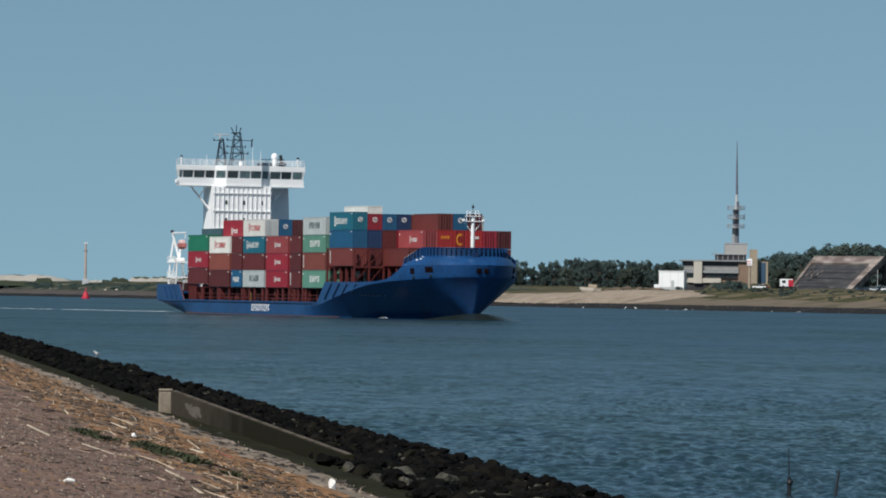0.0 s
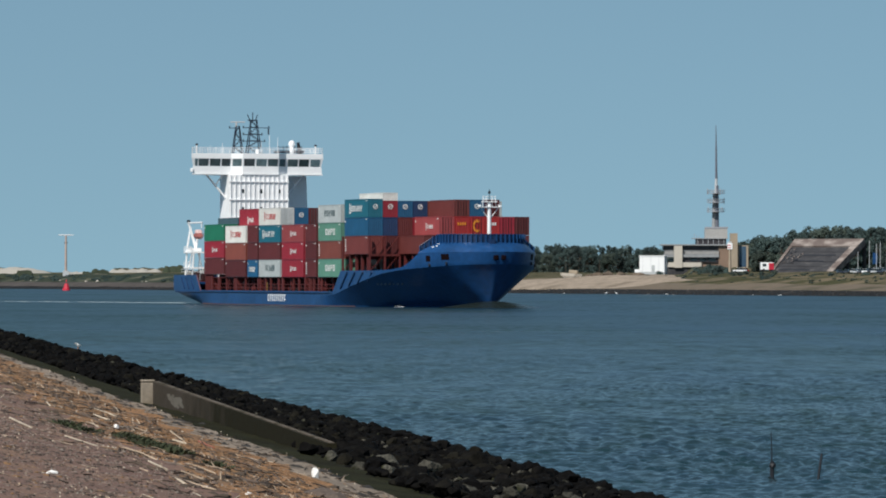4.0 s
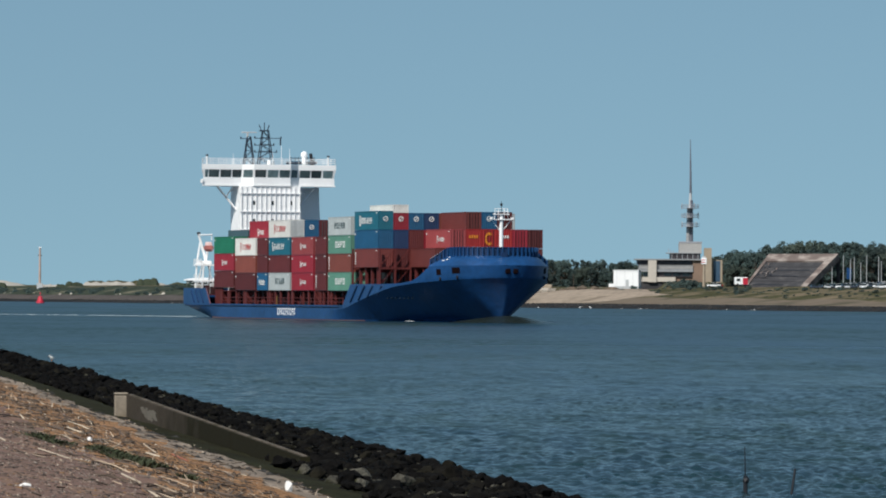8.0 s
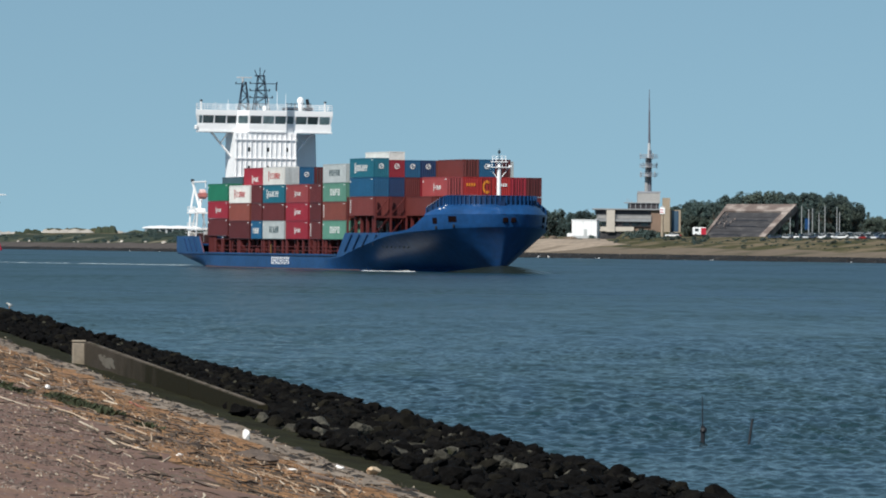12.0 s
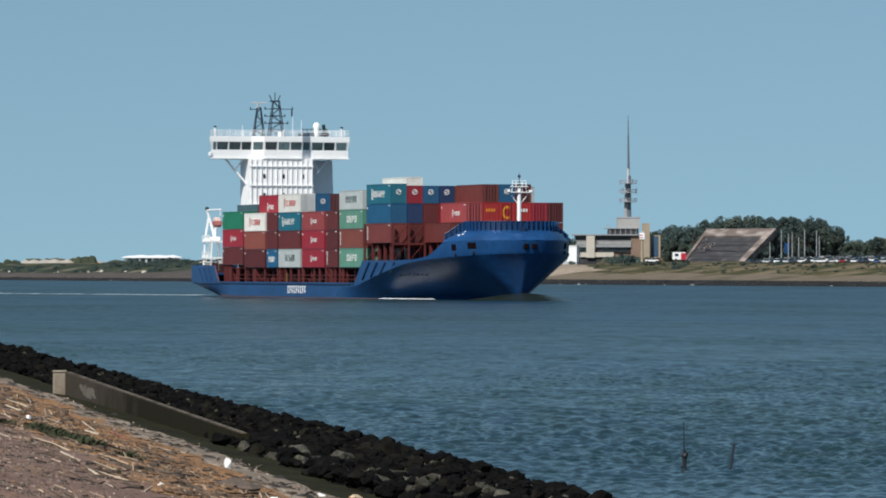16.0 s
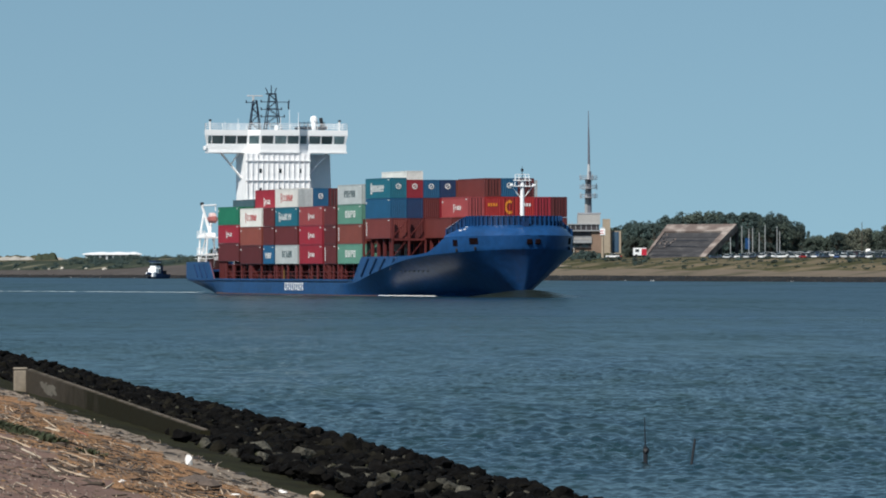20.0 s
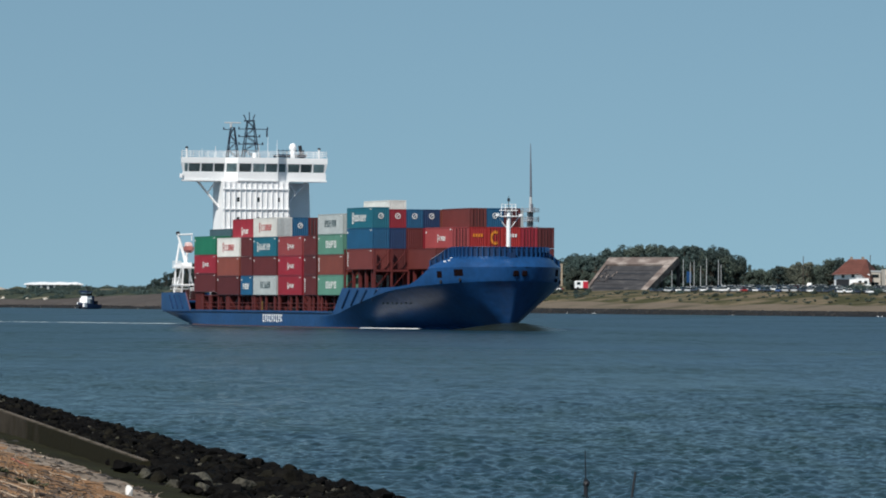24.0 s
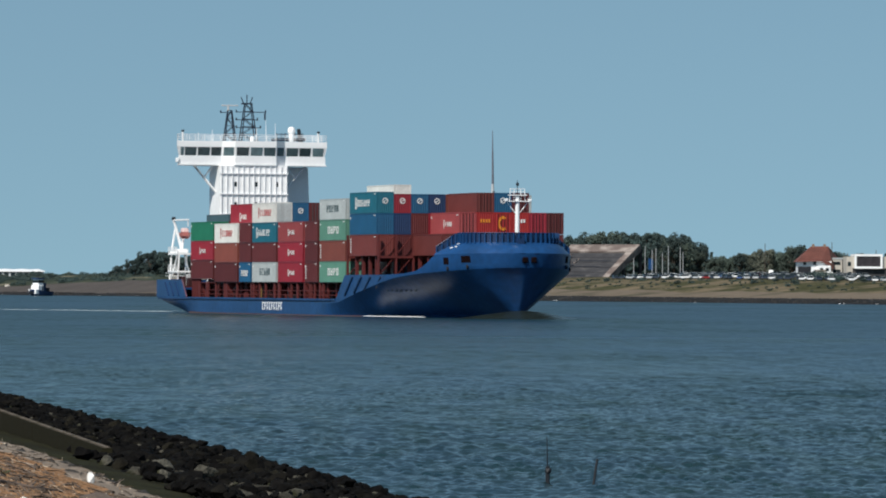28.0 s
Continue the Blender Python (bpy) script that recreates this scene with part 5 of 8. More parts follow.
def foam(name, label, strokes, seed, scale=1.0, long=(0.3, 1.4), thick=(0.06, 0.22), paint=None):
    """Ragged strokes of foam on the water; a stroke: two ends, width, pieces."""
    rng = random.Random(seed)
    ob = aboard(name, label, "foam", pose(0, 0, 0))
    for (s0, p0), (s1, p1), wide, count in strokes:
        bm = bmesh.new()
        for k in range(count):
            q = rng.random()
            x, y = s0 + (s1 - s0) * q + rng.gauss(0, wide), p0 + (p1 - p0) * q + rng.gauss(0, wide)
            far_half, near_half = rng.uniform(*long) * scale, rng.uniform(*thick) * scale
            way = Vector((s1 - s0, p1 - p0, 0)).normalized()
            side = Vector((-way.y, way.x, 0))
            rim = []
            for i in range(7):
                a = i * math.tau / 7
                r = rng.uniform(0.6, 1.1)
                rim.append(Vector((x, y, 0.1)) + way * far_half * r * math.cos(a) + side * near_half * r * math.sin(a))
            top = bm.verts.new(Vector((x, y, 0.1 + rng.uniform(0.02, 0.1))))
            vs = [bm.verts.new(v) for v in rim]
            for i in range(7):
                bm.faces.new((vs[i], vs[(i + 1) % 7], top))
        part("foam_streak", bm, paint or M_FOAM, ob)
    return ob


M_WASH = mat("thin_foam", (0.25, 0.305, 0.325), 0.8, vary=0.4, big=0.5, small=3.0)
BOW_FOAM = foam("bow_wave", "thin white bow wave along the hull's waterline", [((7.5, 0.2), (25, 2.4), 0.25, 240)], 5, 1.1)
foam("bow_flecks", "white flecks where the bow wave breaks", [((20, 1.6), (24, 2.2), 0.3, 7)], 8, 0.6)
foam("stern_wash", "thin white wash trailing from the stern", [((-98, -1.5), (-126, -7), 0.35, 150), ((-126, -7), (-250, -52), 0.5, 200)], 6, 0.8, (0.8, 3.2), (0.06, 0.2), M_WASH)
foam("stern_eddies", "pale eddies just behind the transom", [((-98, 2), (-112, 4), 1.6, 90), ((-94, -0.45), (-104, -2.0), 0.4, 170)], 7, 0.7, (0.4, 1.6), (0.06, 0.2), M_WASH)


def bow_swell():
    """The hump of water that the stem pushes along, coloured dark as the hull's reflection."""
    ob = aboard("bow_swell", "smooth swell pushed up by the stem, the dark hull reflection put into its colour", "wave", pose(0, 0, 0))
    bm = bmesh.new()
    rows = []
    for i in range(26):
        row = []
        for j in range(19):
            s, p = 26 + 34 * i / 25, MID - 13 + 26 * j / 18
            away = abs(p - MID) / (4.2 + max(0.0, 44 - s) * 0.45)
            along = math.exp(-((s - 38.5) / (5.0 if s < 38.5 else 9.5)) ** 2)
            edge = min(1.0, i / 4, (25 - i) / 4, j / 4, (18 - j) / 4)
            row.append((s, p, -0.3 + 1.35 * along * math.exp(-away ** 2) * edge))
        rows.append(row)
    sheet(bm, rows)
    bmesh.ops.recalc_face_normals(bm, faces=bm.faces)
    for f in bm.faces:
        f.smooth = True
    part("crest", bm, mat("hull_reflection_swell", (0.016, 0.022, 0.018), 0.25, vary=0.4, big=0.3, small=2.0, bump=0.4, gloss=0.15), ob)


bow_swell()


# ---- rocks, wall and litter on the near bank ----
def rock_mesh(seed, material):
    rng = random.Random(seed)
    bm = bmesh.new()
    for k in range(22):
        v = Vector((rng.gauss(0, 1), rng.gauss(0, 1), rng.gauss(0, 1))).normalized()
        bm.verts.new((v.x * 0.5 * rng.uniform(0.8, 1.15), v.y * 0.4 * rng.uniform(0.8, 1.15), v.z * 0.32 * rng.uniform(0.8, 1.1)))
    hull_geom = bmesh.ops.convex_hull(bm, input=bm.verts)
    loose = [g for g in hull_geom["geom_interior"] if isinstance(g, bmesh.types.BMVert)]
    bmesh.ops.delete(bm, geom=loose, context="VERTS")
    return finish("rock", bm, material)


def rock_ground(u):
    return lerp_table([(9.4, 1.28), (10.4, 1.0), (12, 0.8), (14.4, 0.6), (15.4, 0.32), (16.2, -0.05), (17.6, -0.5)], u)


def rocks():
    dark = [rock_mesh(k, M_ROCK) for k in range(10)]
    pale = [rock_mesh(50 + k, M_ROCK_PALE) for k in range(5)]
    rng = random.Random(21)
    bed = tagged(new("rock_armour"), "black basalt rubble mound along the water's edge", "rocks", kind="structure")
    made = 0
    verts, faces, base = [], [], 0
    shapes = [([v.co.copy() for v in d.vertices], [tuple(p.vertices) for p in d.polygons]) for d in dark]
    v = 60.0
    spots = []
    while v < 520:
        step = 0.2 if v < 180 else 0.4 if v < 300 else 0.8
        start = 9.9 if v > 98 else 9.25
        u = start + rng.uniform(0, 0.3)
        while u < 17.2:
            size = (0.15 + 0.33 * rng.random() ** 1.7) * (1.0 if v < 180 else 1.25 if v < 300 else 1.7)
            if rng.random() < 0.03:
                size *= 1.5
            spots.append((u + rng.uniform(-0.2, 0.2), v + rng.uniform(-0.2, 0.2), size))
            u += rng.uniform(0.18, 0.38) * (1.0 if v < 180 else 1.25 if v < 300 else 1.6)
        v += step
    for u, v, size in spots:
        turn = pose(0, 0, 0, rng.uniform(-25, 25), rng.uniform(-25, 25), rng.uniform(0, 360)) @ Matrix.Diagonal((size, size, size * rng.uniform(0.8, 1.2), 1))
        at = bank(u, v, rock_ground(u) + rng.uniform(-0.14, 0.2) * (1 + 0.4 * size))
        near_foot = u < 12.4 and v < 108
        if 80 < v < 116 and made < 300 and u < 13.5 and rng.random() < 0.3:
            ob = new("rock", rng.choice(pale) if rng.random() < (0.62 if near_foot else 0.2) else rng.choice(dark))
            ob.parent = bed
            ob.matrix_world = Matrix.Translation(at) @ turn
            made += 1
            continue
        vs, fs = shapes[rng.randrange(len(shapes))]
        for co in vs:
            verts.append(tuple(at + (turn @ co)))
        for f in fs:
            faces.append(tuple(i + base for i in f))
        base += len(vs)
    data = bpy.data.meshes.new("rubble")
    data.from_pydata(verts, [], faces)
    data.materials.append(M_ROCK)
    rubble = tagged(new("rubble", data), "heaped dark basalt rubble", kind="stuff")
    rubble.parent = bed


def bank_wall():
    ob = thing("concrete_post", "weathered square concrete post at the end of a low wall", "post", Matrix.Translation(bank(8.75, 131.6, 1.31)) @ pose(0, 0, 0, 0, 0, 7.3))
    bm = bmesh.new()
    box(bm, -0.16, 0.16, -0.16, 0.16, -0.1, 0.66, bevel=0.025)
    part("shaft", bm, M_CONCRETE, ob)
    bm = bmesh.new()
    box(bm, -0.17, 0.17, -0.17, 0.17, 0.66, 0.72, bevel=0.02)
    part("cap", bm, M_CONCRETE, ob)
    # black strip standing in for the shaded gap beside the post
    bm = bmesh.new()
    box(bm, 0.163, 0.2, -0.13, 0.12, -0.1, 0.6)
    part("joint", bm, M_WEED_GAP, ob, "dark strip in place of the shaded gap between post and wall")
    ob = thing("low_wall", "stained brown concrete plank wall leaning along the bank", "wall", Matrix.Translation(bank(8.62, 131.3, 1.3)))
    start, end = bank(8.95, 131.3), bank(9.85, 97.8)
    n = 3
    for k in range(n):
        bm = bmesh.new()
        q0, q1 = k / n, (k + 0.996) / n
        p0, p1 = start.lerp(end, q0), start.lerp(end, q1)
        way = (end - start).normalized()
        out = Vector((way.y, -way.x, 0)) * 0.09
        lo = 0.9
        vs = []
        for p, q in ((p0, q0), (p1, q1)):
            top = 1.98 - 0.47 * q
            for o in (-1, 1):
                for z in (lo, top):
                    vs.append(bm.verts.new((p + out * o + Vector((0, 0, z))) - Vector(ob.location)))
        for f in ((0, 1, 3, 2), (4, 6, 7, 5), (0, 4, 5, 1), (2, 3, 7, 6), (1, 5, 7, 3), (0, 2, 6, 4)):
            bm.faces.new([vs[i] for i in f])
        bmesh.ops.recalc_face_normals(bm, faces=bm.faces)
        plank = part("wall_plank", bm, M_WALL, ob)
        bm = bmesh.new()
        vs = []
        for p, q in ((p0, q0), (p1, q1)):
            top = 1.98 - 0.47 * q
            for o in (-0.5, 0.5):
                for z in (top - 0.004, top + 0.02):
                    vs.append(bm.verts.new((p + out * o + Vector((0, 0, z))) - Vector(ob.location)))
        for f in ((0, 1, 3, 2), (4, 6, 7, 5), (0, 4, 5, 1), (2, 3, 7, 6), (1, 5, 7, 3), (0, 2, 6, 4)):
            bm.faces.new([vs[i] for i in f])
        bmesh.ops.recalc_face_normals(bm, faces=bm.faces)
        part("coping", bm, M_COPING, plank, "pale top edge")
    bm = bmesh.new()
    rng = random.Random(4)
    for cq, cz, wide, tall in ((0.140, 1.68, 0.8, 0.08), (0.155, 1.62, 0.9, 0.09), (0.178, 1.66, 0.9, 0.10), (0.195, 1.69, 0.7, 0.07), (0.120, 1.74, 0.5, 0.05), (0.205, 1.60, 0.6, 0.07), (0.170, 1.54, 0.6, 0.05), (0.215, 1.55, 0.4, 0.04), (0.150, 1.76, 0.35, 0.03), (0.188, 1.52, 0.35, 0.04)):
        p = start.lerp(end, cq)
        rim = []
        for i in range(13):
            a = i * math.tau / 13
            r = rng.uniform(0.7, 1.15)
            rim.append(bm.verts.new(p + way * r * wide * math.cos(a) + out * (1.06 + 0.02 * cq) + Vector((0, 0, cz + r * tall * math.sin(a))) - Vector(ob.location)))
        bm.faces.new(rim)
    part("bare_patch", bm, M_PATCH, ob, "pale patch where the face has flaked off")


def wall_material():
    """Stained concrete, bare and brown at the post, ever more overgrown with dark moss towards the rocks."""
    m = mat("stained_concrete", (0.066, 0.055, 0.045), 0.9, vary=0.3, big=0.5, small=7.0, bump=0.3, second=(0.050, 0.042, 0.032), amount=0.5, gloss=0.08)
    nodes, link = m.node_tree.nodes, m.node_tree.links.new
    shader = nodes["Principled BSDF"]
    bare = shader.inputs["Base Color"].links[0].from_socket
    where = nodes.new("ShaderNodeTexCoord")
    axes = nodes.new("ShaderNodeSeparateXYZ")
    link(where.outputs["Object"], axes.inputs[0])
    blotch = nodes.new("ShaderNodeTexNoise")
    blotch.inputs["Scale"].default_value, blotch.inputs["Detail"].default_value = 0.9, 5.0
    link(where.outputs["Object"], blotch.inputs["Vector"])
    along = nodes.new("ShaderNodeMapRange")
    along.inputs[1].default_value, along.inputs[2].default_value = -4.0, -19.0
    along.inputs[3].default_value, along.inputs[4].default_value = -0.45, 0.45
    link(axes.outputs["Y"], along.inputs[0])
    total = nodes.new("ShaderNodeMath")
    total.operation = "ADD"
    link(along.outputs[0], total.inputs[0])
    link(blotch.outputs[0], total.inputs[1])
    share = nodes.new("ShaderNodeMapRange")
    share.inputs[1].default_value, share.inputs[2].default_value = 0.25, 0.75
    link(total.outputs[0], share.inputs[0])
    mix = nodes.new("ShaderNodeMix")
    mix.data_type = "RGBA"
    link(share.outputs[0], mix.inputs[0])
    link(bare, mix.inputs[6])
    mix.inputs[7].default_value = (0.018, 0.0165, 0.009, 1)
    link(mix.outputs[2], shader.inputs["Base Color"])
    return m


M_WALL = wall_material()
M_COPING = mat("pale_concrete_edge", (0.125, 0.105, 0.085), 0.9, vary=0.5, big=1.2, small=9.0, bump=0.3, second=(0.05, 0.043, 0.03), amount=0.45, gloss=0.08)
M_PATCH = mat("flaked_concrete", (0.135, 0.122, 0.095), 0.9, vary=0.4, big=2.0, small=10.0, bump=0.2, second=(0.085, 0.074, 0.057), amount=0.45)
M_REED = mat("dry_reed", (0.36, 0.275, 0.195), 0.8, vary=0.45, big=0.7, small=8.0, bump=0.0)
M_REED_DARK = mat("rotten_reed", (0.07, 0.05, 0.035), 0.9, vary=0.4, big=0.7, small=8.0, bump=0.0)
M_STRAW = mat("orange_straw", (0.225, 0.128, 0.062), 0.9, vary=0.4, big=0.8, small=8.0, bump=0.0)
M_LITTER = mat("pale_litter", (0.80, 0.79, 0.76), 0.7, vary=0.2)
M_WOOD = mat("driftwood", (0.10, 0.075, 0.06), 0.9, vary=0.4, big=1.0, small=9.0, bump=0.3)
M_WEED = mat("green_weed", (0.034, 0.042, 0.018), 0.9, vary=0.4, big=1.0, small=6.0, bump=0.0)


def scatter(name, label, material, count, us, vs, long, thick, seed, flat=0.06, patchy=0.0):
    """Loose sticks lying on the slope, in drifts where patchy."""
    rng = random.Random(seed)
    bm = bmesh.new()
    made = 0
    while made < count:
        v = vs[0] * (vs[1] / vs[0]) ** rng.random()
        u = min(max(rng.gauss(us[0], us[1]), 0.6), 8.25)
        if patchy and noise.noise((u * 1.4, v * 0.35, seed * 3.7)) < rng.uniform(-0.5, 0.5) + patchy:
            made += 0.2
            continue
        made += 1
        length = long[0] + (long[1] - long[0]) * rng.random() ** 2.5
        angle = rng.gauss(math.radians(97), 0.5)
        a = bank(u, v, slope_top(u, v) + 0.012)
        u2, v2 = u + math.cos(angle) * length, v + math.sin(angle) * length
        u2 = min(u2, 8.3)
        b = bank(u2, v2, slope_top(u2, v2) + 0.012 + abs(rng.gauss(0, flat)))
        r = rng.uniform(*thick)
        if length > 0.35:
            bend = (a + b) / 2 + Vector((rng.gauss(0, 0.05), rng.gauss(0, 0.05), abs(rng.gauss(0, 0.02)))) * length
            rod(bm, a, bend, r, r * 0.8, n=3)
            rod(bm, bend, b, r * 0.8, r * 0.5, n=3)
        else:
            rod(bm, a, b, r, r * 0.6, n=3)
    ob = part(name, bm, material)
    tagged(ob, label, "litter", kind="stuff")


def clumps(name, label, material, count, us, vs, size, seed, patchy=0.0):
    """Flat ragged lumps lying on the slope."""
    rng = random.Random(seed)
    bm = bmesh.new()
    for k in range(count):
        v = vs[0] * (vs[1] / vs[0]) ** rng.random()
        u = rng.gauss(*us)
        if u < 0.8 or u > 8.8 or (patchy and noise.noise((u * 1.4, v * 0.35, seed * 2.1)) < patchy):
            continue
        r = size[0] + (size[1] - size[0]) * rng.random() ** 2
        z = (slope_z(u) if u <= 8.1 else 1.55 - (u - 8.1) * 0.14) + slope_wave(u, v)
        turn = rng.uniform(-0.6, 0.6)
        rim = []
        n = 7
        for i in range(n):
            a = i * math.tau / n
            q = r * rng.uniform(0.55, 1.3)
            du, dv = 0.8 * q * math.cos(a), 1.7 * q * math.sin(a)
            du, dv = du * math.cos(turn) - dv * math.sin(turn) * 0.35, dv * math.cos(turn) + du * math.sin(turn)
            rim.append(bm.verts.new(bank(u + du, v + dv, z - 0.17 * du - 0.01)))
        top = [bm.verts.new(bank(u + rng.uniform(-0.2, 0.2) * r, v + rng.uniform(-0.5, 0.5) * r, z + r * rng.uniform(0.05, 0.16) + 0.012)) for j in range(2)]
        for i in range(n):
            bm.faces.new((rim[i], rim[(i + 1) % n], top[0 if i < 4 else 1]))
        bm.faces.new((rim[4], top[1], top[0]))
        bm.faces.new((rim[0], top[0], top[1]))
    bmesh.ops.recalc_face_normals(bm, faces=bm.faces)
    tagged(part(name, bm, material), label, "litter", kind="stuff")


def nubs(name, label, material, count, us, vs, size, seed):
    """Small rounded lumps standing out of the slope."""
    rng = random.Random(seed)
    verts, faces = [], []
    n = 6
    for k in range(count):
        v = vs[0] * (vs[1] / vs[0]) ** rng.random()
        u = rng.gauss(*us)
        if u < 0.7 or u > 7.6:
            continue
        r = (size[0] + (size[1] - size[0]) * rng.random() ** 3.5) * (v / 60) ** 0.5
        tall, wide = r * rng.uniform(0.35, 0.8), rng.uniform(0.9, 2.2)
        base = len(verts)
        for ring, lift in ((1.0, -0.03), (0.8, tall * 0.65)):
            for i in range(n):
                a = i * math.tau / n
                q = r * ring * rng.uniform(0.75, 1.2)
                verts.append(tuple(bank(u + q * wide * math.cos(a), v + q * math.sin(a), slope_top(u, v) + lift)))
        verts.append(tuple(bank(u, v, slope_top(u, v) + tall)))
        for i in range(n):
            j = (i + 1) % n
            faces.append((base + i, base + j, base + n + j, base + n + i))
            faces.append((base + n + i, base + n + j, base + 2 * n))
    data = bpy.data.meshes.new(name)
    data.from_pydata(verts, [], faces)
    data.materials.append(material)
    tagged(new(name, data), label, "gravel", kind="stuff")


def rock_chips():
    """Small pale stones lodged among the black rocks."""
    rng = random.Random(44)
    verts, faces = [], []
    shapes = [([p.co.copy() for p in d.vertices], [tuple(q.vertices) for q in d.polygons]) for d in [rock_mesh(90 + k, M_ROCK_PALE) for k in range(4)]]
    for k in range(1300):
        v = 84 * (300 / 84) ** rng.random()
        u = rng.uniform(10.2, 15.6)
        size = rng.uniform(0.06, 0.2)
        turn = pose(0, 0, 0, rng.uniform(-40, 40), rng.uniform(-40, 40), rng.uniform(0, 360)) @ Matrix.Scale(size, 4)
        at = bank(u, v, rock_ground(u) + rng.uniform(0.1, 0.2))
        vs, fs = shapes[k % 4]
        base = len(verts)
        verts += [tuple(at + (turn @ co)) for co in vs]
        faces += [tuple(i + base for i in f) for f in fs]
    data = bpy.data.meshes.new("rock_chips")
    data.from_pydata(verts, [], faces)
    data.materials.append(M_ROCK_PALE)
    tagged(new("rock_chips", data), "small pale stones lodged among the black rocks", "stones", kind="stuff")


def tuft(u, v, wide, blades, seed):
    rng = random.Random(seed)
    ob = thing("weed_tuft", "low green weed growing on the dry slope", "plant", Matrix.Translation(bank(u, v, slope_top(u, v))), "weeds on the slope")
    bm = bmesh.new()
    for k in range(blades * 9):
        q = Vector((rng.gauss(0, 0.55 * wide), rng.gauss(0, 0.85 * wide), 0))
        q.z = -0.17 * q.x
        lean = Vector((rng.gauss(0, 0.09), rng.gauss(0, 0.07), rng.uniform(0.02, 0.10)))
        side = Vector((rng.gauss(0, 1), rng.gauss(0, 1), 0)).normalized() * rng.uniform(0.012, 0.034)
        m = q + lean * 0.5
        vs = [bm.verts.new(p) for p in (q, m + side, q + lean, m - side)]
        bm.faces.new(vs)
    part("leaves", bm, M_WEED, ob)


def chunk(name, label, category, material, u, v, size, seed, lift=0.0):
    mesh = rock_mesh(seed, material)
    mesh.name = name
    ob = new(name, mesh)
    ob.matrix_world = Matrix.Translation(bank(u, v, slope_z(min(u, 8.1)) + slope_wave(u, v) + lift)) @ pose(0, 0, 0, 0, 0, seed * 37) @ Matrix.Diagonal((*size, 1))
    tagged(ob, label, category)


def slope_things():
    nubs("earth_lumps", "dark earth and gravel lumps on the slope", M_CLOD, 2600, (3.4, 1.7), (40, 150), (0.008, 0.034), 31)
    nubs("grey_lumps", "grey gravel lumps on the slope", M_GREYLUMP, 1900, (3.6, 1.8), (40, 150), (0.007, 0.028), 32)
    nubs("dark_grit", "coarse dark grit on the lower slope", M_CLOD, 3400, (2.6, 1.0), (42, 85), (0.006, 0.026), 35)
    nubs("pale_grit", "coarse pale grit on the lower slope", M_GREYLUMP, 2600, (2.6, 1.0), (42, 85), (0.005, 0.022), 36)
    nubs("brown_grit", "coarse rusty grit on the lower slope", M_STRAW, 420, (2.8, 1.0), (42, 85), (0.006, 0.025), 37)
    nubs("rust_lumps", "rusty brown lumps on the slope", M_STRAW, 600, (4.2, 1.7), (40, 160), (0.008, 0.03), 33)
    nubs("weed_lumps", "black weed lumps among the straw", M_REED_DARK, 1000, (6.2, 0.9), (42, 220), (0.015, 0.07), 34)
    scatter("reed_litter", "dry pale reed stalks washed up on the slope", M_REED, 420, (6.1, 0.8), (42, 330), (0.1, 0.65), (0.004, 0.012), 1, 0.04)
    scatter("bleached_sticks", "bleached sticks lying across the slope", M_BLEACHED, 80, (5.5, 1.3), (42, 200), (0.12, 0.7), (0.006, 0.017), 9, 0.06)
    scatter("dark_sticks", "dark wet sticks lying among the straw", M_WOOD, 220, (6.0, 1.0), (42, 200), (0.15, 0.9), (0.007, 0.02), 12, 0.05)
    scatter("straw_litter", "orange-brown straw matted on the slope", M_STRAW, 5600, (6.3, 0.75), (42, 260), (0.03, 0.4), (0.003, 0.008), 2, 0.015, 0.05)
    scatter("dark_litter", "dark rotten stalks on the slope", M_REED_DARK, 4600, (5.9, 1.3), (42, 260), (0.03, 0.6), (0.004, 0.014), 3, 0.015, 0.08)
    scatter("sparse_litter", "scattered bleached twigs on the gravel", M_REED, 1500, (4.4, 1.9), (40, 200), (0.02, 0.22), (0.003, 0.009), 4, 0.01, 0.05)
    clumps("dark_clods", "dark rotten weed clods among the straw", M_REED_DARK, 1500, (5.8, 1.2), (42, 240), (0.03, 0.16), 21, 0.05)
    clumps("earth_clods", "dark earth and gravel clods on the slope", M_CLOD, 2200, (3.6, 1.7), (40, 170), (0.015, 0.075), 22, 0.05)
    clumps("grey_clods", "pale grey gravel clods on the slope", M_PEBBLE, 1200, (3.8, 1.8), (40, 170), (0.010, 0.045), 26)
    clumps("pale_scraps", "small pale scraps of shell and wood", M_BLEACHED, 1500, (4.8, 1.9), (40, 200), (0.008, 0.04), 23)
    clumps("straw_mats", "thin orange straw mats", M_STRAW, 130, (6.2, 0.8), (42, 240), (0.05, 0.15), 24, 0.1)
    clumps("edge_weed", "dark weed clumps along the stone edging", M_WEED_GAP, 300, (8.1, 0.22), (60, 330), (0.04, 0.22), 25)
    rng = random.Random(15)
    bm = bmesh.new()
    for k in range(6000):
        u, v = rng.uniform(0.8, 7.6), 40 * (150 / 40) ** rng.random()
        r = rng.uniform(0.005, 0.016)
        c = bank(u, v, slope_top(u, v) + 0.006)
        top = bm.verts.new(c + Vector((0, 0, r * 0.4)))
        rim = [bm.verts.new(c + Vector((r * math.cos(a) * rng.uniform(0.7, 1.3), r * math.sin(a) * rng.uniform(0.7, 1.3), -0.02))) for a in (0, 1.3, 2.5, 3.8, 5.0)]
        for i in range(5):
            bm.faces.new((rim[i], rim[(i + 1) % 5], top))
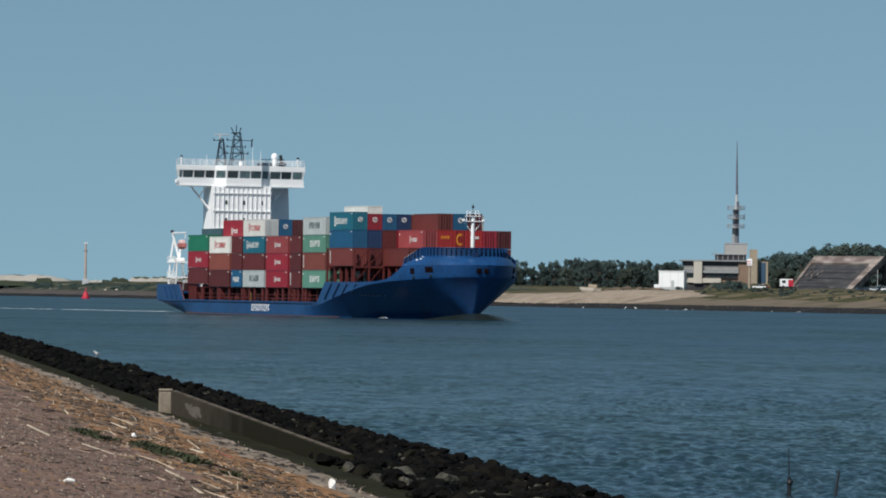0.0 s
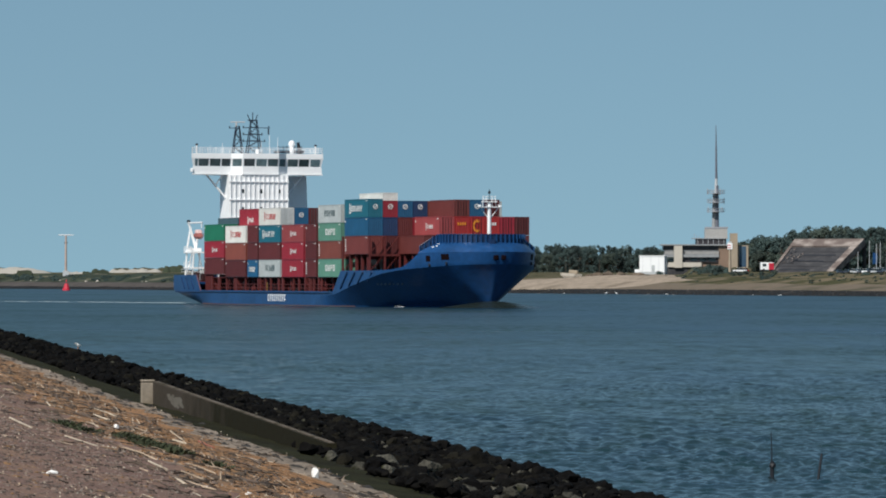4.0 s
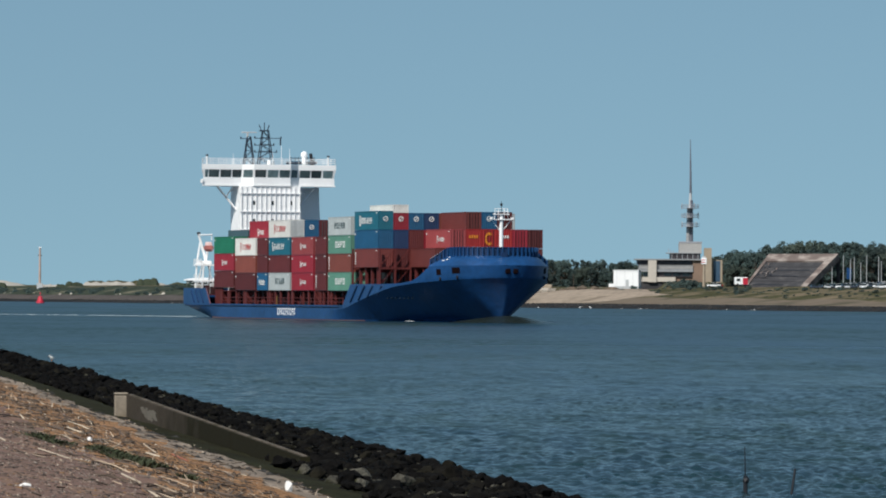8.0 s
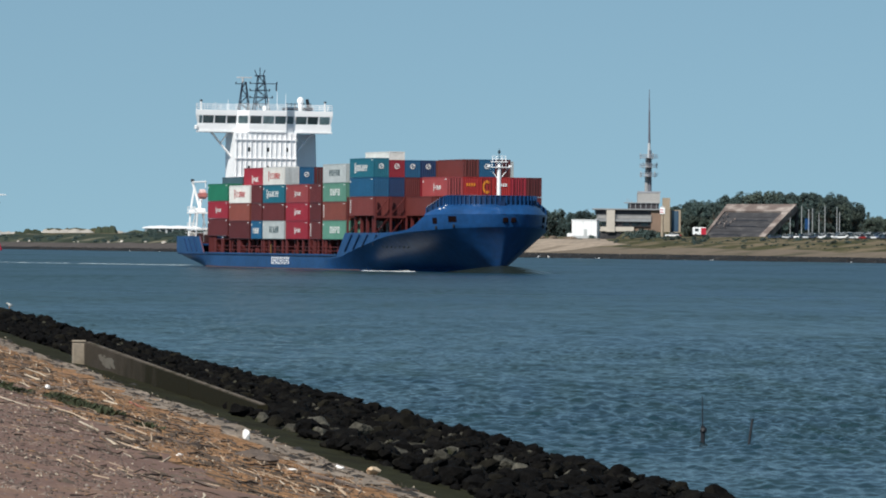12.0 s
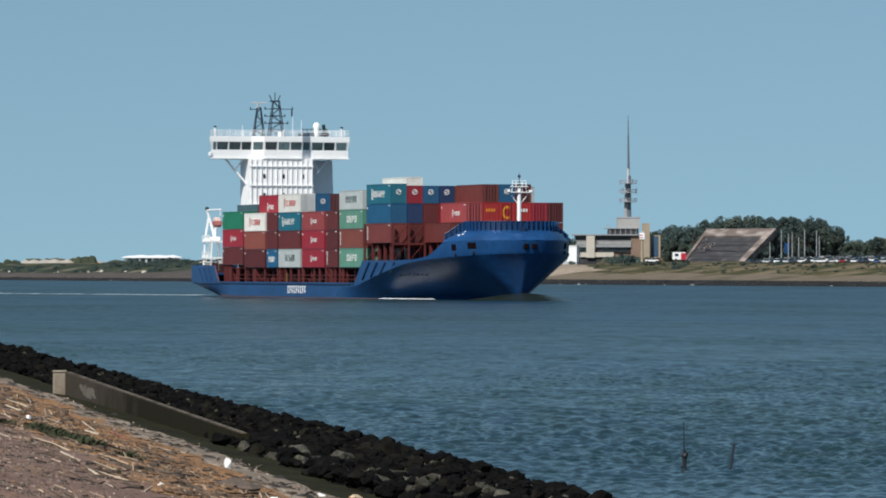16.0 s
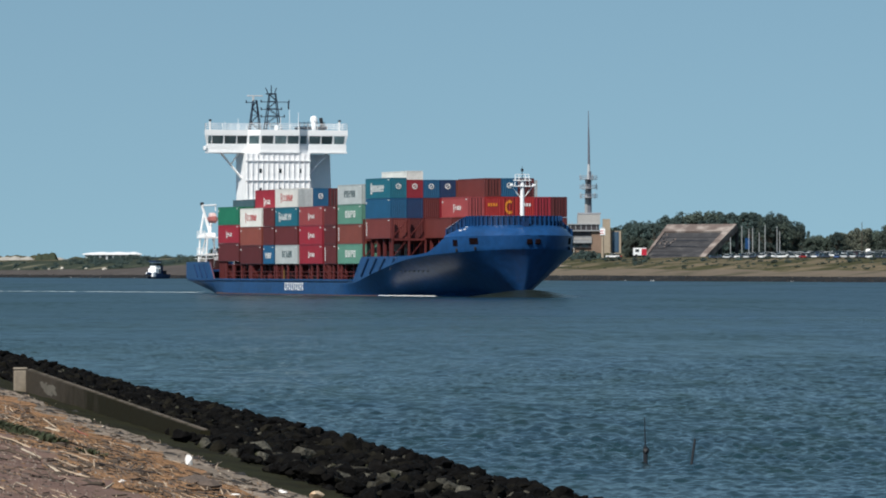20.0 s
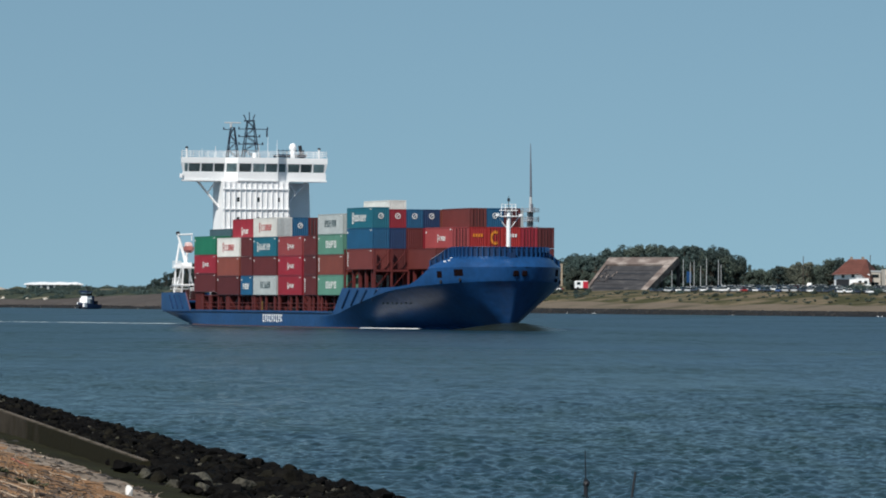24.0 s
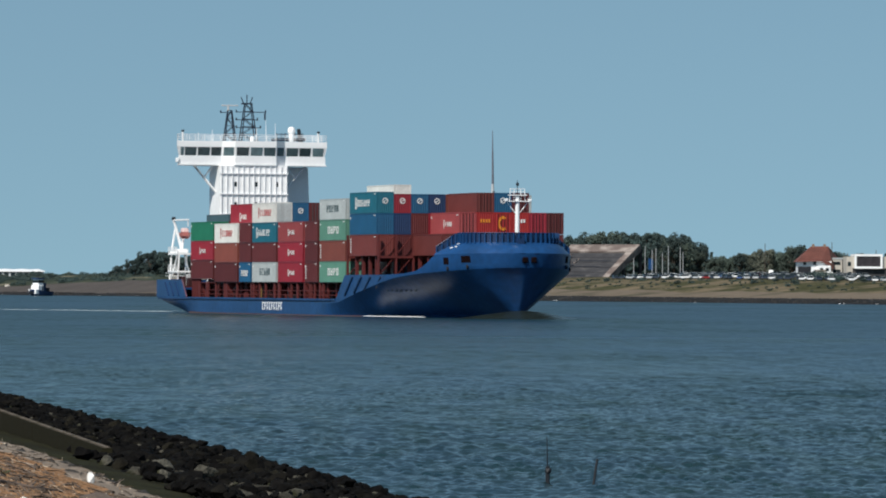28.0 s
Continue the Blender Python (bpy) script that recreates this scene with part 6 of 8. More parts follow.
    tagged(part("pebbles", bm, M_PEBBLE), "loose grey pebbles on the slope", "pebbles", kind="stuff")
    for u, v, w, n, seed in ((5.2, 83.4, 0.16, 36, 1), (5.3, 81.6, 0.2, 50, 2), (5.42, 80.0, 0.22, 56, 3), (5.52, 78.6, 0.18, 40, 4), (5.64, 77.5, 0.13, 22, 5), (4.35, 84.2, 0.16, 30, 6), (4.58, 82.8, 0.14, 24, 7), (5.8, 73.4, 0.12, 16, 8)):
        tuft(u, v, w, n, seed)
    for u, v, size, seed in ((9.62, 96.0, 0.5, 80), (9.85, 94.8, 0.36, 81), (10.3, 93.0, 0.5, 82), (10.7, 90.0, 0.44, 83)):
        chunk("mossy_rock", "olive mossy rock at the end of the wall", "rock", M_ROCK_PALE, u, v, (size, size * 1.2, size * 0.9), seed, -0.24)
    for spec in WHITE_BITS:
        chunk("litter_piece", "bleached white piece of litter on the slope", "litter", M_LITTER, *spec)
    for u, v, size, seed in ((6.56, 66.7, (0.4, 0.6, 0.24), 70), (6.68, 65.9, (0.32, 0.5, 0.2), 71)):
        chunk("driftwood_block", "dark waterlogged block of driftwood", "driftwood", M_WOOD, u, v, size, seed, 0.06)
    chunk("cream_lump", "cream and orange lump of waste on the stone edging", "litter", M_CREAM, 8.35, 68.8, (0.25, 0.24, 0.19), 75, 0.04)
    for name, label, material, r, points in (
        ("driftwood_branch", "dark crooked branch lying on the straw", M_WOOD, 0.028, ((4.86, 69.7), (5.1, 69.3), (5.34, 69.5))),
        ("driftwood_branch", "long dark crooked branch lying on the straw", M_WOOD, 0.026, ((5.42, 67.7), (5.68, 68.1), (5.92, 67.9), (6.32, 68.4))),
        ("driftwood_branch", "dark crooked branch lying on the straw", M_WOOD, 0.03, ((6.9, 62.9), (7.1, 61.9), (7.2, 60.6))),
        ("bleached_stick", "bleached straight stick lying on the gravel", M_BLEACHED, 0.018, ((3.40, 82.6), (3.51, 77.8))),
        ("bleached_stick", "bleached straight stick lying on the gravel", M_BLEACHED, 0.016, ((4.59, 68.8), (4.58, 65.3))),
        ("bleached_stick", "bleached straight stick lying on the gravel", M_BLEACHED, 0.014, ((5.45, 91.1), (6.1, 94.6))),
        ("bleached_stick", "thin pale stick lying on the gravel", M_BLEACHED, 0.012, ((3.9, 76.0), (4.2, 73.6))),
        ("red_stick", "reddish stick lying on the straw", M_REDSTICK, 0.02, ((6.92, 91.1), (6.85, 86.9)))):
        stick(name, label, material, r, points)


def stick(name, label, material, r, points):
    """A stick or branch that lies along points of the slope, with a few side twigs where it is crooked."""
    rng = random.Random(int(points[0][1] * 10))
    origin = bank(*points[0], slope_top(*points[0]))
    ob = thing(name, label, "driftwood", Matrix.Translation(origin))
    places = [bank(u, v, slope_top(u, v) + r * 0.9) - origin for u, v in points]
    bm = bmesh.new()
    for k, (p, q) in enumerate(zip(places, places[1:])):
        rod(bm, p, q, r * (1 - 0.12 * k), r * (0.86 - 0.12 * k), n=6)
    part("stem", bm, material, ob)
    if len(places) > 2:
        for k in range(4):
            p = places[0].lerp(places[-1], rng.uniform(0.2, 0.9))
            bm = bmesh.new()
            rod(bm, p, p + Vector((rng.uniform(-0.05, 0.2), rng.uniform(-0.7, 0.7), rng.uniform(0.0, 0.09))), r * 0.5, r * 0.2, n=5)
            part("twig", bm, material, ob)


M_CREAM = mat("cream_waste", (0.56, 0.43, 0.29), 0.85, vary=0.3, big=2.0, small=9.0, bump=0.3, second=(0.45, 0.22, 0.09), amount=0.4)
M_REDSTICK = mat("reddish_wood", (0.27, 0.09, 0.05), 0.85, vary=0.3, big=1.0, small=9.0)
M_GREYLUMP = mat("grey_gravel_lump", (0.205, 0.155, 0.128), 0.95, vary=0.5, big=1.0, small=9.0, bump=0.2)
M_BLEACHED = mat("bleached_wood", (0.46, 0.39, 0.30), 0.85, vary=0.3, big=0.8, small=9.0, bump=0.0)
M_CLOD = mat("dark_gravel_clod", (0.092, 0.067, 0.055), 0.95, vary=0.5, big=1.0, small=9.0, bump=0.3)
M_WEED_GAP = mat("black_seaweed_and_gap", (0.022, 0.018, 0.014), 0.9, vary=0.4, big=1.0, small=8.0, bump=0.2)
M_PEBBLE = mat("grey_pebble", (0.24, 0.20, 0.165), 0.9, vary=0.5, big=1.0, small=12.0, bump=0.0)
WHITE_BITS = [(7.72, 79.1, (0.11, 0.16, 0.36), 60, 0.06), (5.5, 90.6, (0.26, 0.16, 0.18), 61, 0.04), (8.05, 69.9, (0.16, 0.1, 0.07), 62, 0.03), (2.69, 55.0, (0.14, 0.1, 0.08), 63, 0.02),
              (5.23, 61.4, (0.1, 0.08, 0.08), 64, 0.02), (4.69, 60.7, (0.09, 0.06, 0.05), 65, 0.02), (8.12, 70.7, (0.18, 0.1, 0.06), 66, 0.03), (4.6, 88.0, (0.1, 0.07, 0.06), 67, 0.02), (6.84, 64.3, (0.12, 0.08, 0.06), 68, 0.02)]
rocks()
bank_wall()
slope_things()
rock_chips()


def water_posts():
    ob = thing("mooring_stake", "weedy black stake with a thin rod standing in the water", "stake", pose(6.53, 122.9, 0), "stakes in the water")
    bm = bmesh.new()
    rod(bm, (0, 0, -0.6), (0.0, 0, 0.38), 0.055, 0.05, n=7)
    bmesh.ops.create_icosphere(bm, subdivisions=1, radius=0.09, matrix=Matrix.Translation((0.015, 0, 0.28)))
    part("stub", bm, M_DARKSTEEL, ob)
    bm = bmesh.new()
    rod(bm, (0, 0, 0.3), (-0.02, 0, 1.05), 0.016, 0.009, n=5)
    part("rod", bm, M_DARKSTEEL, ob)
    ob = thing("leaning_stake", "thin dark stake leaning in the water", "stake", pose(7.5, 122.0, 0), "stakes in the water")
    bm = bmesh.new()
    rod(bm, (-0.05, 0, -0.5), (0.1, 0, 0.58), 0.034, 0.026, n=6)
    part("shaft", bm, M_DARKSTEEL, ob)


water_posts()


def gull(m, label):
    ob = thing("gull", label, "bird", m, "gulls by the water")
    bm = bmesh.new()
    bmesh.ops.create_icosphere(bm, subdivisions=2, radius=0.1, matrix=Matrix.Translation((0, 0, 0.2)) @ pose(0, 0, 0, 0, -42) @ Matrix.Diagonal((1.8, 0.95, 1.0, 1)))
    bmesh.ops.create_icosphere(bm, subdivisions=2, radius=0.055, matrix=Matrix.Translation((0.17, 0, 0.33)))
    part("body", bm, M_MARK, ob, "white gull body")
    bm = bmesh.new()
    for y in (-0.085, 0.085):
        bmesh.ops.create_icosphere(bm, subdivisions=1, radius=0.1, matrix=Matrix.Translation((-0.08, y, 0.22)) @ pose(0, 0, 0, 0, -12) @ Matrix.Diagonal((1.5, 0.2, 0.35, 1)))
    part("wings", bm, M_GREYPAINT, ob, "grey folded wings")
    bm = bmesh.new()
    rod(bm, (0.21, 0, 0.32), (0.28, 0, 0.31), 0.014, 0.004, n=5)
    part("beak", bm, M_GOLD, ob)
    for y in (-0.03, 0.03):
        bm = bmesh.new()
        rod(bm, (0.02, y, 0.0), (0.02, y, 0.13), 0.01, n=4)
        part("leg", bm, M_GOLD, ob)


gull(pose(-21.9, 292.7, 0.68, 0, 0, 215) @ Matrix.Scale(0.85, 4), "white gull standing on the black rocks")
gull(Matrix.Translation(far(-160, -8, -0.1)) @ pose(0, 0, 0, 0, 0, 30) @ Matrix.Scale(2.0, 4), "white gull afloat near the far bank")
gull(Matrix.Translation(far(-152, -8, -0.1)) @ pose(0, 0, 0, 0, 0, 160) @ Matrix.Scale(2.0, 4), "white gull afloat near the far bank")


# ---- trees and scrub of the far bank ----
def leaf_cloud(bm, rng, centre, size, count, leaf):
    for k in range(count):
        d = Vector((rng.gauss(0, 1), rng.gauss(0, 1), rng.gauss(0, 1))).normalized() * rng.uniform(0.25, 1.1) ** 0.5
        p = centre + Vector((d.x * size.x, d.y * size.y, d.z * size.z))
        n = (d + Vector((rng.gauss(0, 0.6), rng.gauss(0, 0.6), rng.gauss(0, 0.6)))).normalized()
        a = n.orthogonal().normalized() * leaf * rng.uniform(0.6, 1.3)
        b = n.cross(a).normalized() * leaf * rng.uniform(0.5, 1.0)
        vs = [bm.verts.new(p + q) for q in (a, b, -a, -b)]
        bm.faces.new(vs)


def tree_kind(seed, high, wide, material, label, name="tree", trunk_share=0.3):
    rng = random.Random(seed)
    ob = thing(name, label, name, Matrix.Identity(4), "trees of the far bank")
    bm = bmesh.new()
    lean = Vector((rng.uniform(-0.4, 0.4), rng.uniform(-0.4, 0.4), high * 0.55))
    rod(bm, (0, 0, -0.5), lean, 0.035 * high, 0.018 * high, n=7)
    crowns = []
    for k in range(32):
        a = k * 2.4 + rng.uniform(-0.4, 0.4)
        z = high * rng.uniform(trunk_share + 0.12, 0.92)
        r = wide * 0.5 * math.sqrt(max(0.1, 1 - ((z / high - 0.55) / 0.5) ** 2)) * rng.uniform(0.45, 0.8)
        tip = Vector((r * math.cos(a), r * math.sin(a), z))
        rod(bm, lean * rng.uniform(0.5, 0.95), tip, 0.012 * high, 0.004 * high, n=5)
        crowns.append(tip)
    for k in range(3):
        a = rng.uniform(0, math.tau)
        crowns.append(Vector((wide * 0.3 * math.cos(a), wide * 0.3 * math.sin(a), high * 0.14)))
    crowns.append(Vector((lean.x, lean.y, high * 0.84)))
    part("trunk", bm, M_BARK, ob)
    bm = bmesh.new()
    for c in crowns:
        w = wide * rng.uniform(0.09, 0.17)
        leaf_cloud(bm, rng, c, Vector((w, w, w * rng.uniform(0.7, 1.3))), 140, 0.016 * wide + 0.09)
    part("crown", bm, material, ob)
    return ob


def bush_kind(seed, high, wide, material):
    rng = random.Random(seed)
    ob = thing("bush", "rounded dune scrub bush on the far bank", "bush", Matrix.Identity(4), "scrub of the far bank")
    bm = bmesh.new()
    for k in range(5):
        leaf_cloud(bm, rng, Vector((rng.uniform(-0.4, 0.4) * wide, rng.uniform(-0.3, 0.3) * wide, high * rng.uniform(0.25, 0.55))), Vector((wide * 0.3, wide * 0.3, high * 0.42)), 150, 0.03 * wide + 0.08)
    part("foliage", bm, material, ob)
    bm = bmesh.new()
    for k in range(4):
        rod(bm, (0, 0, -0.3), (rng.uniform(-0.3, 0.3) * wide, rng.uniform(-0.3, 0.3) * wide, high * 0.5), 0.08, 0.03, n=4)
    part("trunk", bm, M_BARK, ob)
    return ob


def place(kind, x, y, z, scale, turn):
    return copy_thing(kind, pose(x, y, z, 0, 0, turn) @ Matrix.Scale(scale, 4))


def joined(name, label, spots, material):
    """One mesh of many bushes; a spot: a bush, its pose."""
    verts, faces, base = [], [], 0
    for kind, m in spots:
        data = kind.children[0].data
        verts += [tuple(m @ v.co) for v in data.vertices]
        faces += [tuple(i + base for i in p.vertices) for p in data.polygons]
        base += len(data.vertices)
    mesh = bpy.data.meshes.new(name)
    mesh.from_pydata(verts, [], faces)
    mesh.materials.append(material)
    tagged(new(name, mesh), label, "scrub", kind="stuff")


def woods():
    dark = [tree_kind(100 + k, 10, 7.4 if k < 3 else 5.0, M_LEAF, "dark green tree in the belt of woods", "tree", -0.05) for k in range(7)]
    olive = [tree_kind(120 + k, 9, 8.0, M_LEAF_OLIVE, "olive-green tree at the edge of the woods", "tree", 0.15) for k in range(3)]
    pale = [tree_kind(130 + k, 9, 7.0, M_LEAF_PALE, "pale grey-green willow by the car park", "tree", 0.1) for k in range(2)]
    bushes = [bush_kind(140 + k, 3.0, 5.0, M_LEAF if k < 2 else M_LEAF_OLIVE) for k in range(3)]
    rng = random.Random(31)
    # (tangent of bearing, height of the treetops over the water), as the belt's skyline
    skyline = [(0.000, 15.0), (0.012, 16.2), (0.030, 17.0), (0.045, 17.8), (0.051, 20.2), (0.058, 22.2), (0.0663, 23.6), (0.0745, 23.4), (0.079, 21.2), (0.083, 16.5)]
    for layer, (dist, n) in enumerate(((1960, 62), (1900, 62), (1840, 60))):
        for k in range(n):
            tau = -0.001 + 0.084 * (k + rng.random()) / n
            if layer == 2 and tau < 0.045:
                continue
            if 0.0235 < tau < 0.03 and layer == 2:
                continue
            top = lerp_table(skyline, tau) - layer * 1.4 + rng.uniform(-2.4, 1.1)
            d = dist + rng.uniform(-18, 18) + (120 if tau < 0.045 else 0)
            z = 6.0
            kind = rng.choice(dark) if rng.random() < 0.85 else rng.choice(olive)
            high = 10 if kind in dark else 9
            place(kind, tau * d, d, z, (top - z) / high * (d / 1840) ** 0.5, rng.uniform(0, 360))
    # lower olive trees by the car park and the house
    for k in range(34):
        tau = 0.083 + 0.027 * (k + rng.random()) / 34
        d = 1680 + rng.uniform(-40, 60)
        top = lerp_table([(0.083, 13.5), (0.0856, 13.0), (0.0905, 15.6), (0.094, 15.8), (0.0965, 14.8), (0.0995, 16.2), (0.11, 14.0)], tau) + rng.uniform(-1.2, 0.6)
        kind = rng.choice(pale) if 0.0895 < tau < 0.0945 else rng.choice(olive) if rng.random() < 0.7 else rng.choice(dark)
        place(kind, tau * d, d, 6.0, (top - 6) / 9, rng.uniform(0, 360))
    for k in range(10):
        tau = 0.110 + 0.012 * (k + rng.random()) / 10
        place(rng.choice(dark), tau * 1700, 1700, 6.0, rng.uniform(0.7, 1.0), rng.uniform(0, 360))
    # scrub hill on the other side of the ship
    for k in range(46):
        q = (k + rng.random()) / 46
        tau = -0.0275 + 0.0275 * q
        d = 2010 + rng.uniform(-25, 25)
        top = lerp_table([(-0.0275, 9.5), (-0.0225, 15.0), (-0.0195, 17.4), (-0.017, 16.0), (-0.010, 14.0), (0, 14.0)], tau) + rng.uniform(-1.0, 0.3)
        place(rng.choice(dark), tau * d, d, 5.2, max(0.3, (top - 5.2) / 10), rng.uniform(0, 360))
    for k in range(100):
        q = (k + rng.random()) / 100
        a, b = -720 + 210 * q ** 0.8, rng.uniform(30, 62)
        p = far(a, b, lerp_table([(24, 3.0), (34, 4.3), (46, 5.6), (60, 6.2)], b) - 0.2)
        place(rng.choice(bushes), *p, rng.uniform(0.45, 1.05), rng.uniform(0, 360))
    # scrub down to the stone slope, low tussocks on the grass verge
    spots = []
    for k in range(320):
        a = -1250 + 760 * rng.random() ** 0.8
        first = 8.5 + lerp_table([(-2400, 8), (-640, 8), (-580, 10), (-530, 15), (-480, 21)], a)
        b = first + ((60 if a > -720 else 30) - first) * rng.random() ** 1.2
        p = far(a, b, lerp_table([(15, 2.7), (21, 3.8), (30, 5.0), (46, 6.0), (60, 6.3)], b) - 0.2)
        spots.append((rng.choice(bushes), pose(*p, 0, 0, rng.uniform(0, 360)) @ Matrix.Scale(rng.uniform(0.2, 0.65), 4)))
    joined("dune_scrub", "grey-green scrub covering the dune foot", spots, M_LEAF)
    spots = []
    for k in range(260):
        a = rng.uniform(-240, 90)
        b = rng.uniform(26, 54)
        p = far(a, b, 0)
        spots.append((bushes[2], pose(p.x, p.y, land_z(p.x, p.y) - 0.15, 0, 0, rng.uniform(0, 360)) @ Matrix.Diagonal((*[rng.uniform(0.12, 0.4)] * 2, rng.uniform(0.1, 0.26), 1))))
    joined("verge_tussocks", "low green tussocks on the dry grass verge", spots, M_LEAF_OLIVE)
    # bushes before the control building, the slanting structure and the house
    for k, (a, b, z, size) in enumerate(((-263, 66, 5.6, 1.1), (-259, 67, 5.6, 1.25), (-255, 66, 5.7, 1.2), (-250, 67, 5.8, 1.05), (-246, 68, 6.0, 0.8), (-12, 58, 6.0, 0.65), (-7, 58, 6.0, 0.8), (-2, 58, 6.0, 0.75), (3, 58, 5.8, 0.6), (8, 57, 5.8, 0.5))):
        place(bushes[k % 2], *far(a, b, z), size, 77 * k)
    for k, (tau, size) in enumerate(((0.1012, 0.6), (0.1022, 0.75), (0.1034, 0.8), (0.1046, 0.7), (0.1062, 0.5), (0.0958, 0.5), (0.0969, 0.45))):
        place(bushes[k % 3], tau * 1492, 1492, land_z(tau * 1492, 1492) - 0.2, size, 61 * k)
    for a, b, size in ((-242, 76, 0.66), (-237, 75, 0.78), (-232, 77, 0.7), (-247, 79, 0.6), (-228, 78, 0.6)):
        place(olive[0], *far(a, b, 6.4), size, 300 * size)
    for k in range(46):
        a = rng.uniform(-330, 60)
        b = rng.uniform(32, 50)
        p = far(a, b, lerp_table([(24, 3.2), (34, 4.6), (46, 6.0), (60, 6.8)], b) - 0.3)
        place(rng.choice(bushes), *p, rng.uniform(0.25, 0.5), rng.uniform(0, 360))
    for kind in dark + olive + pale + bushes:
        for o in (*kind.children_recursive, kind):
            bpy.data.objects.remove(o)


woods()


# ---- dunes on the left of the channel ----
def dunes():
    for tau0, tau1, dist, top, material, label in (
        (-0.120, -0.0780, 2400, 8.9, M_DUNE, "pale bare sand dune"), (-0.0772, -0.0722, 2330, 7.0, M_DUNE, "low pale sand dune"), (-0.0702, -0.0585, 2370, 8.2, M_DUNE, "pale bare sand dune"), (-0.0562, -0.0525, 2330, 7.6, M_DUNE, "small pale sand dune"),
        (-0.125, -0.0775, 2450, 9.0, M_GRASS, "long grassy dune ridge"), (-0.0700, -0.0560, 2450, 8.9, M_GRASS, "long grassy dune ridge"), (-0.0560, -0.028, 2420, 8.3, M_SCRUBGREEN, "scrubby dune ridge"),
        (-0.0728, -0.0688, 2320, 8.0, M_SCRUBGREEN, "dark green scrub mound"), (-0.0596, -0.0548, 2320, 9.6, M_SCRUBGREEN, "dark green scrub mound"), (-0.0742, -0.0724, 2315, 7.4, M_SCRUBGREEN, "dark green scrub mound"), (-0.0865, -0.083, 2330, 7.7, M_SCRUBGREEN, "dark green scrub mound"),
        (-0.120, -0.073, 2330, 6.3, M_SCRUBGREEN, "green scrub foredune"), (-0.0735, -0.058, 2300, 6.4, M_SCRUBGREEN, "green scrub foredune"), (-0.062, -0.028, 2290, 6.6, M_SCRUBGREEN, "green scrub foredune"),
        (0.0360, 0.0545, 1725, 8.1, M_GRASS, "low grassy mound before the control building")):
        bm = bmesh.new()
        n = 40
        rows = []
        for depth, h in ((-26, 0.0), (-14, 0.55), (-6, 0.95), (4, 1.0), (30, 0.2)):
            row = []
            for k in range(n + 1):
                q = k / n
                tau = tau0 + (tau1 - tau0) * q
                env = min(1, 7 * q, 7 * (1 - q))
                wave = 1 + 0.22 * noise.noise((tau * 900, depth * 0.05, top)) + 0.1 * noise.noise((tau * 2600, depth * 0.1, top))
                y = dist + depth + 6 * noise.noise((tau * 400, 0, top))
                row.append((tau * y, y, 4.2 + (top - 4.2) * h * env ** 0.6 * wave))
            rows.append(row)
        sheet(bm, rows)
        for f in bm.faces:
            f.smooth = True
        tagged(part("dune", bm, material), label, "dune", kind="structure")


M_SCRUBGREEN = mat("dune_scrub_green", (0.046, 0.056, 0.036), 0.95, vary=0.45, big=0.09, small=0.8, second=(0.085, 0.080, 0.055), amount=0.36, gloss=0.05)
M_DUNE = mat("bare_dune_sand", (0.38, 0.355, 0.31), 0.95, vary=0.12, big=0.05, small=0.4, second=(0.2, 0.19, 0.12), amount=0.33)
dunes()


# ---- buildings of the far bank ----
M_TAN = mat("tan_concrete", (0.33, 0.27, 0.20), 0.8, vary=0.15, big=0.3, small=2.0)
M_PALEWALL = mat("pale_render", (0.50, 0.46, 0.40), 0.8, vary=0.12, big=0.3, small=2.0)
M_BROWNWALL = mat("brown_brick", (0.22, 0.15, 0.11), 0.9, vary=0.2, big=0.3, small=3.0)
M_SKYGLASS = mat("blue_window_glass", (0.05, 0.09, 0.14), 0.08, vary=0.2, big=0.3, small=1.0, bump=0.0)
M_ROOFRED = mat("red_roof_tiles", (0.13, 0.045, 0.034), 0.85, vary=0.4, big=0.4, small=4.0)
M_LATTICE = mat("grey_mast_steel", (0.30, 0.31, 0.34), 0.5, vary=0.15)
M_RUSTY = mat("rusty_concrete_frame", (0.145, 0.112, 0.098), 0.9, vary=0.3, big=0.25, small=2.0, second=(0.27, 0.23, 0.205), amount=0.46)
M_PANEL = mat("dark_stepped_panel", (0.052, 0.052, 0.056), 0.85, vary=0.35, big=0.3, small=2.0, second=(0.075, 0.072, 0.072), amount=0.4, gloss=0.1)


def block(name, parent, material, x0, x1, y0, y1, z0, z1, label="", bevel=0.0):
    bm = bmesh.new()
    box(bm, x0, x1, y0, y1, z0, z1, bevel=bevel)
    return part(name, bm, material, parent, label)


def white_shed():
    ob = thing("white_shed", "white cabin of two joined boxes on the dune", "shed", pose(53.25, 1731, 6.5, 0, 0, -8))
    block("wall", ob, M_WHITE, -3.7, 4.3, 0, 7.5, -0.5, 5.3)
    block("roof", ob, M_WHITE, -3.85, 4.45, -0.15, 7.65, 5.3, 5.5)
    block("plinth", ob, M_GREYPAINT, -3.76, 4.36, -0.06, 7.56, -0.5, 0.3)
    for k in range(3):
        block("panel_joint", ob, M_GREYPAINT, -3.7 + k * 2.6 + 1.0, -3.7 + k * 2.6 + 1.06, -0.04, 0.0, 0.3, 5.3)
    block("door", ob, M_GREYPAINT, 0.2, 1.2, -0.06, 0.0, 0.3, 2.4)


M_DARKBAND = mat("dark_tinted_glazing", (0.045, 0.040, 0.044), 0.3, vary=0.4, big=0.4, small=1.5, bump=0.0, gloss=0.3)
M_GREYWALL = mat("grey_render", (0.35, 0.345, 0.335), 0.8, vary=0.15, big=0.3, small=2.0)


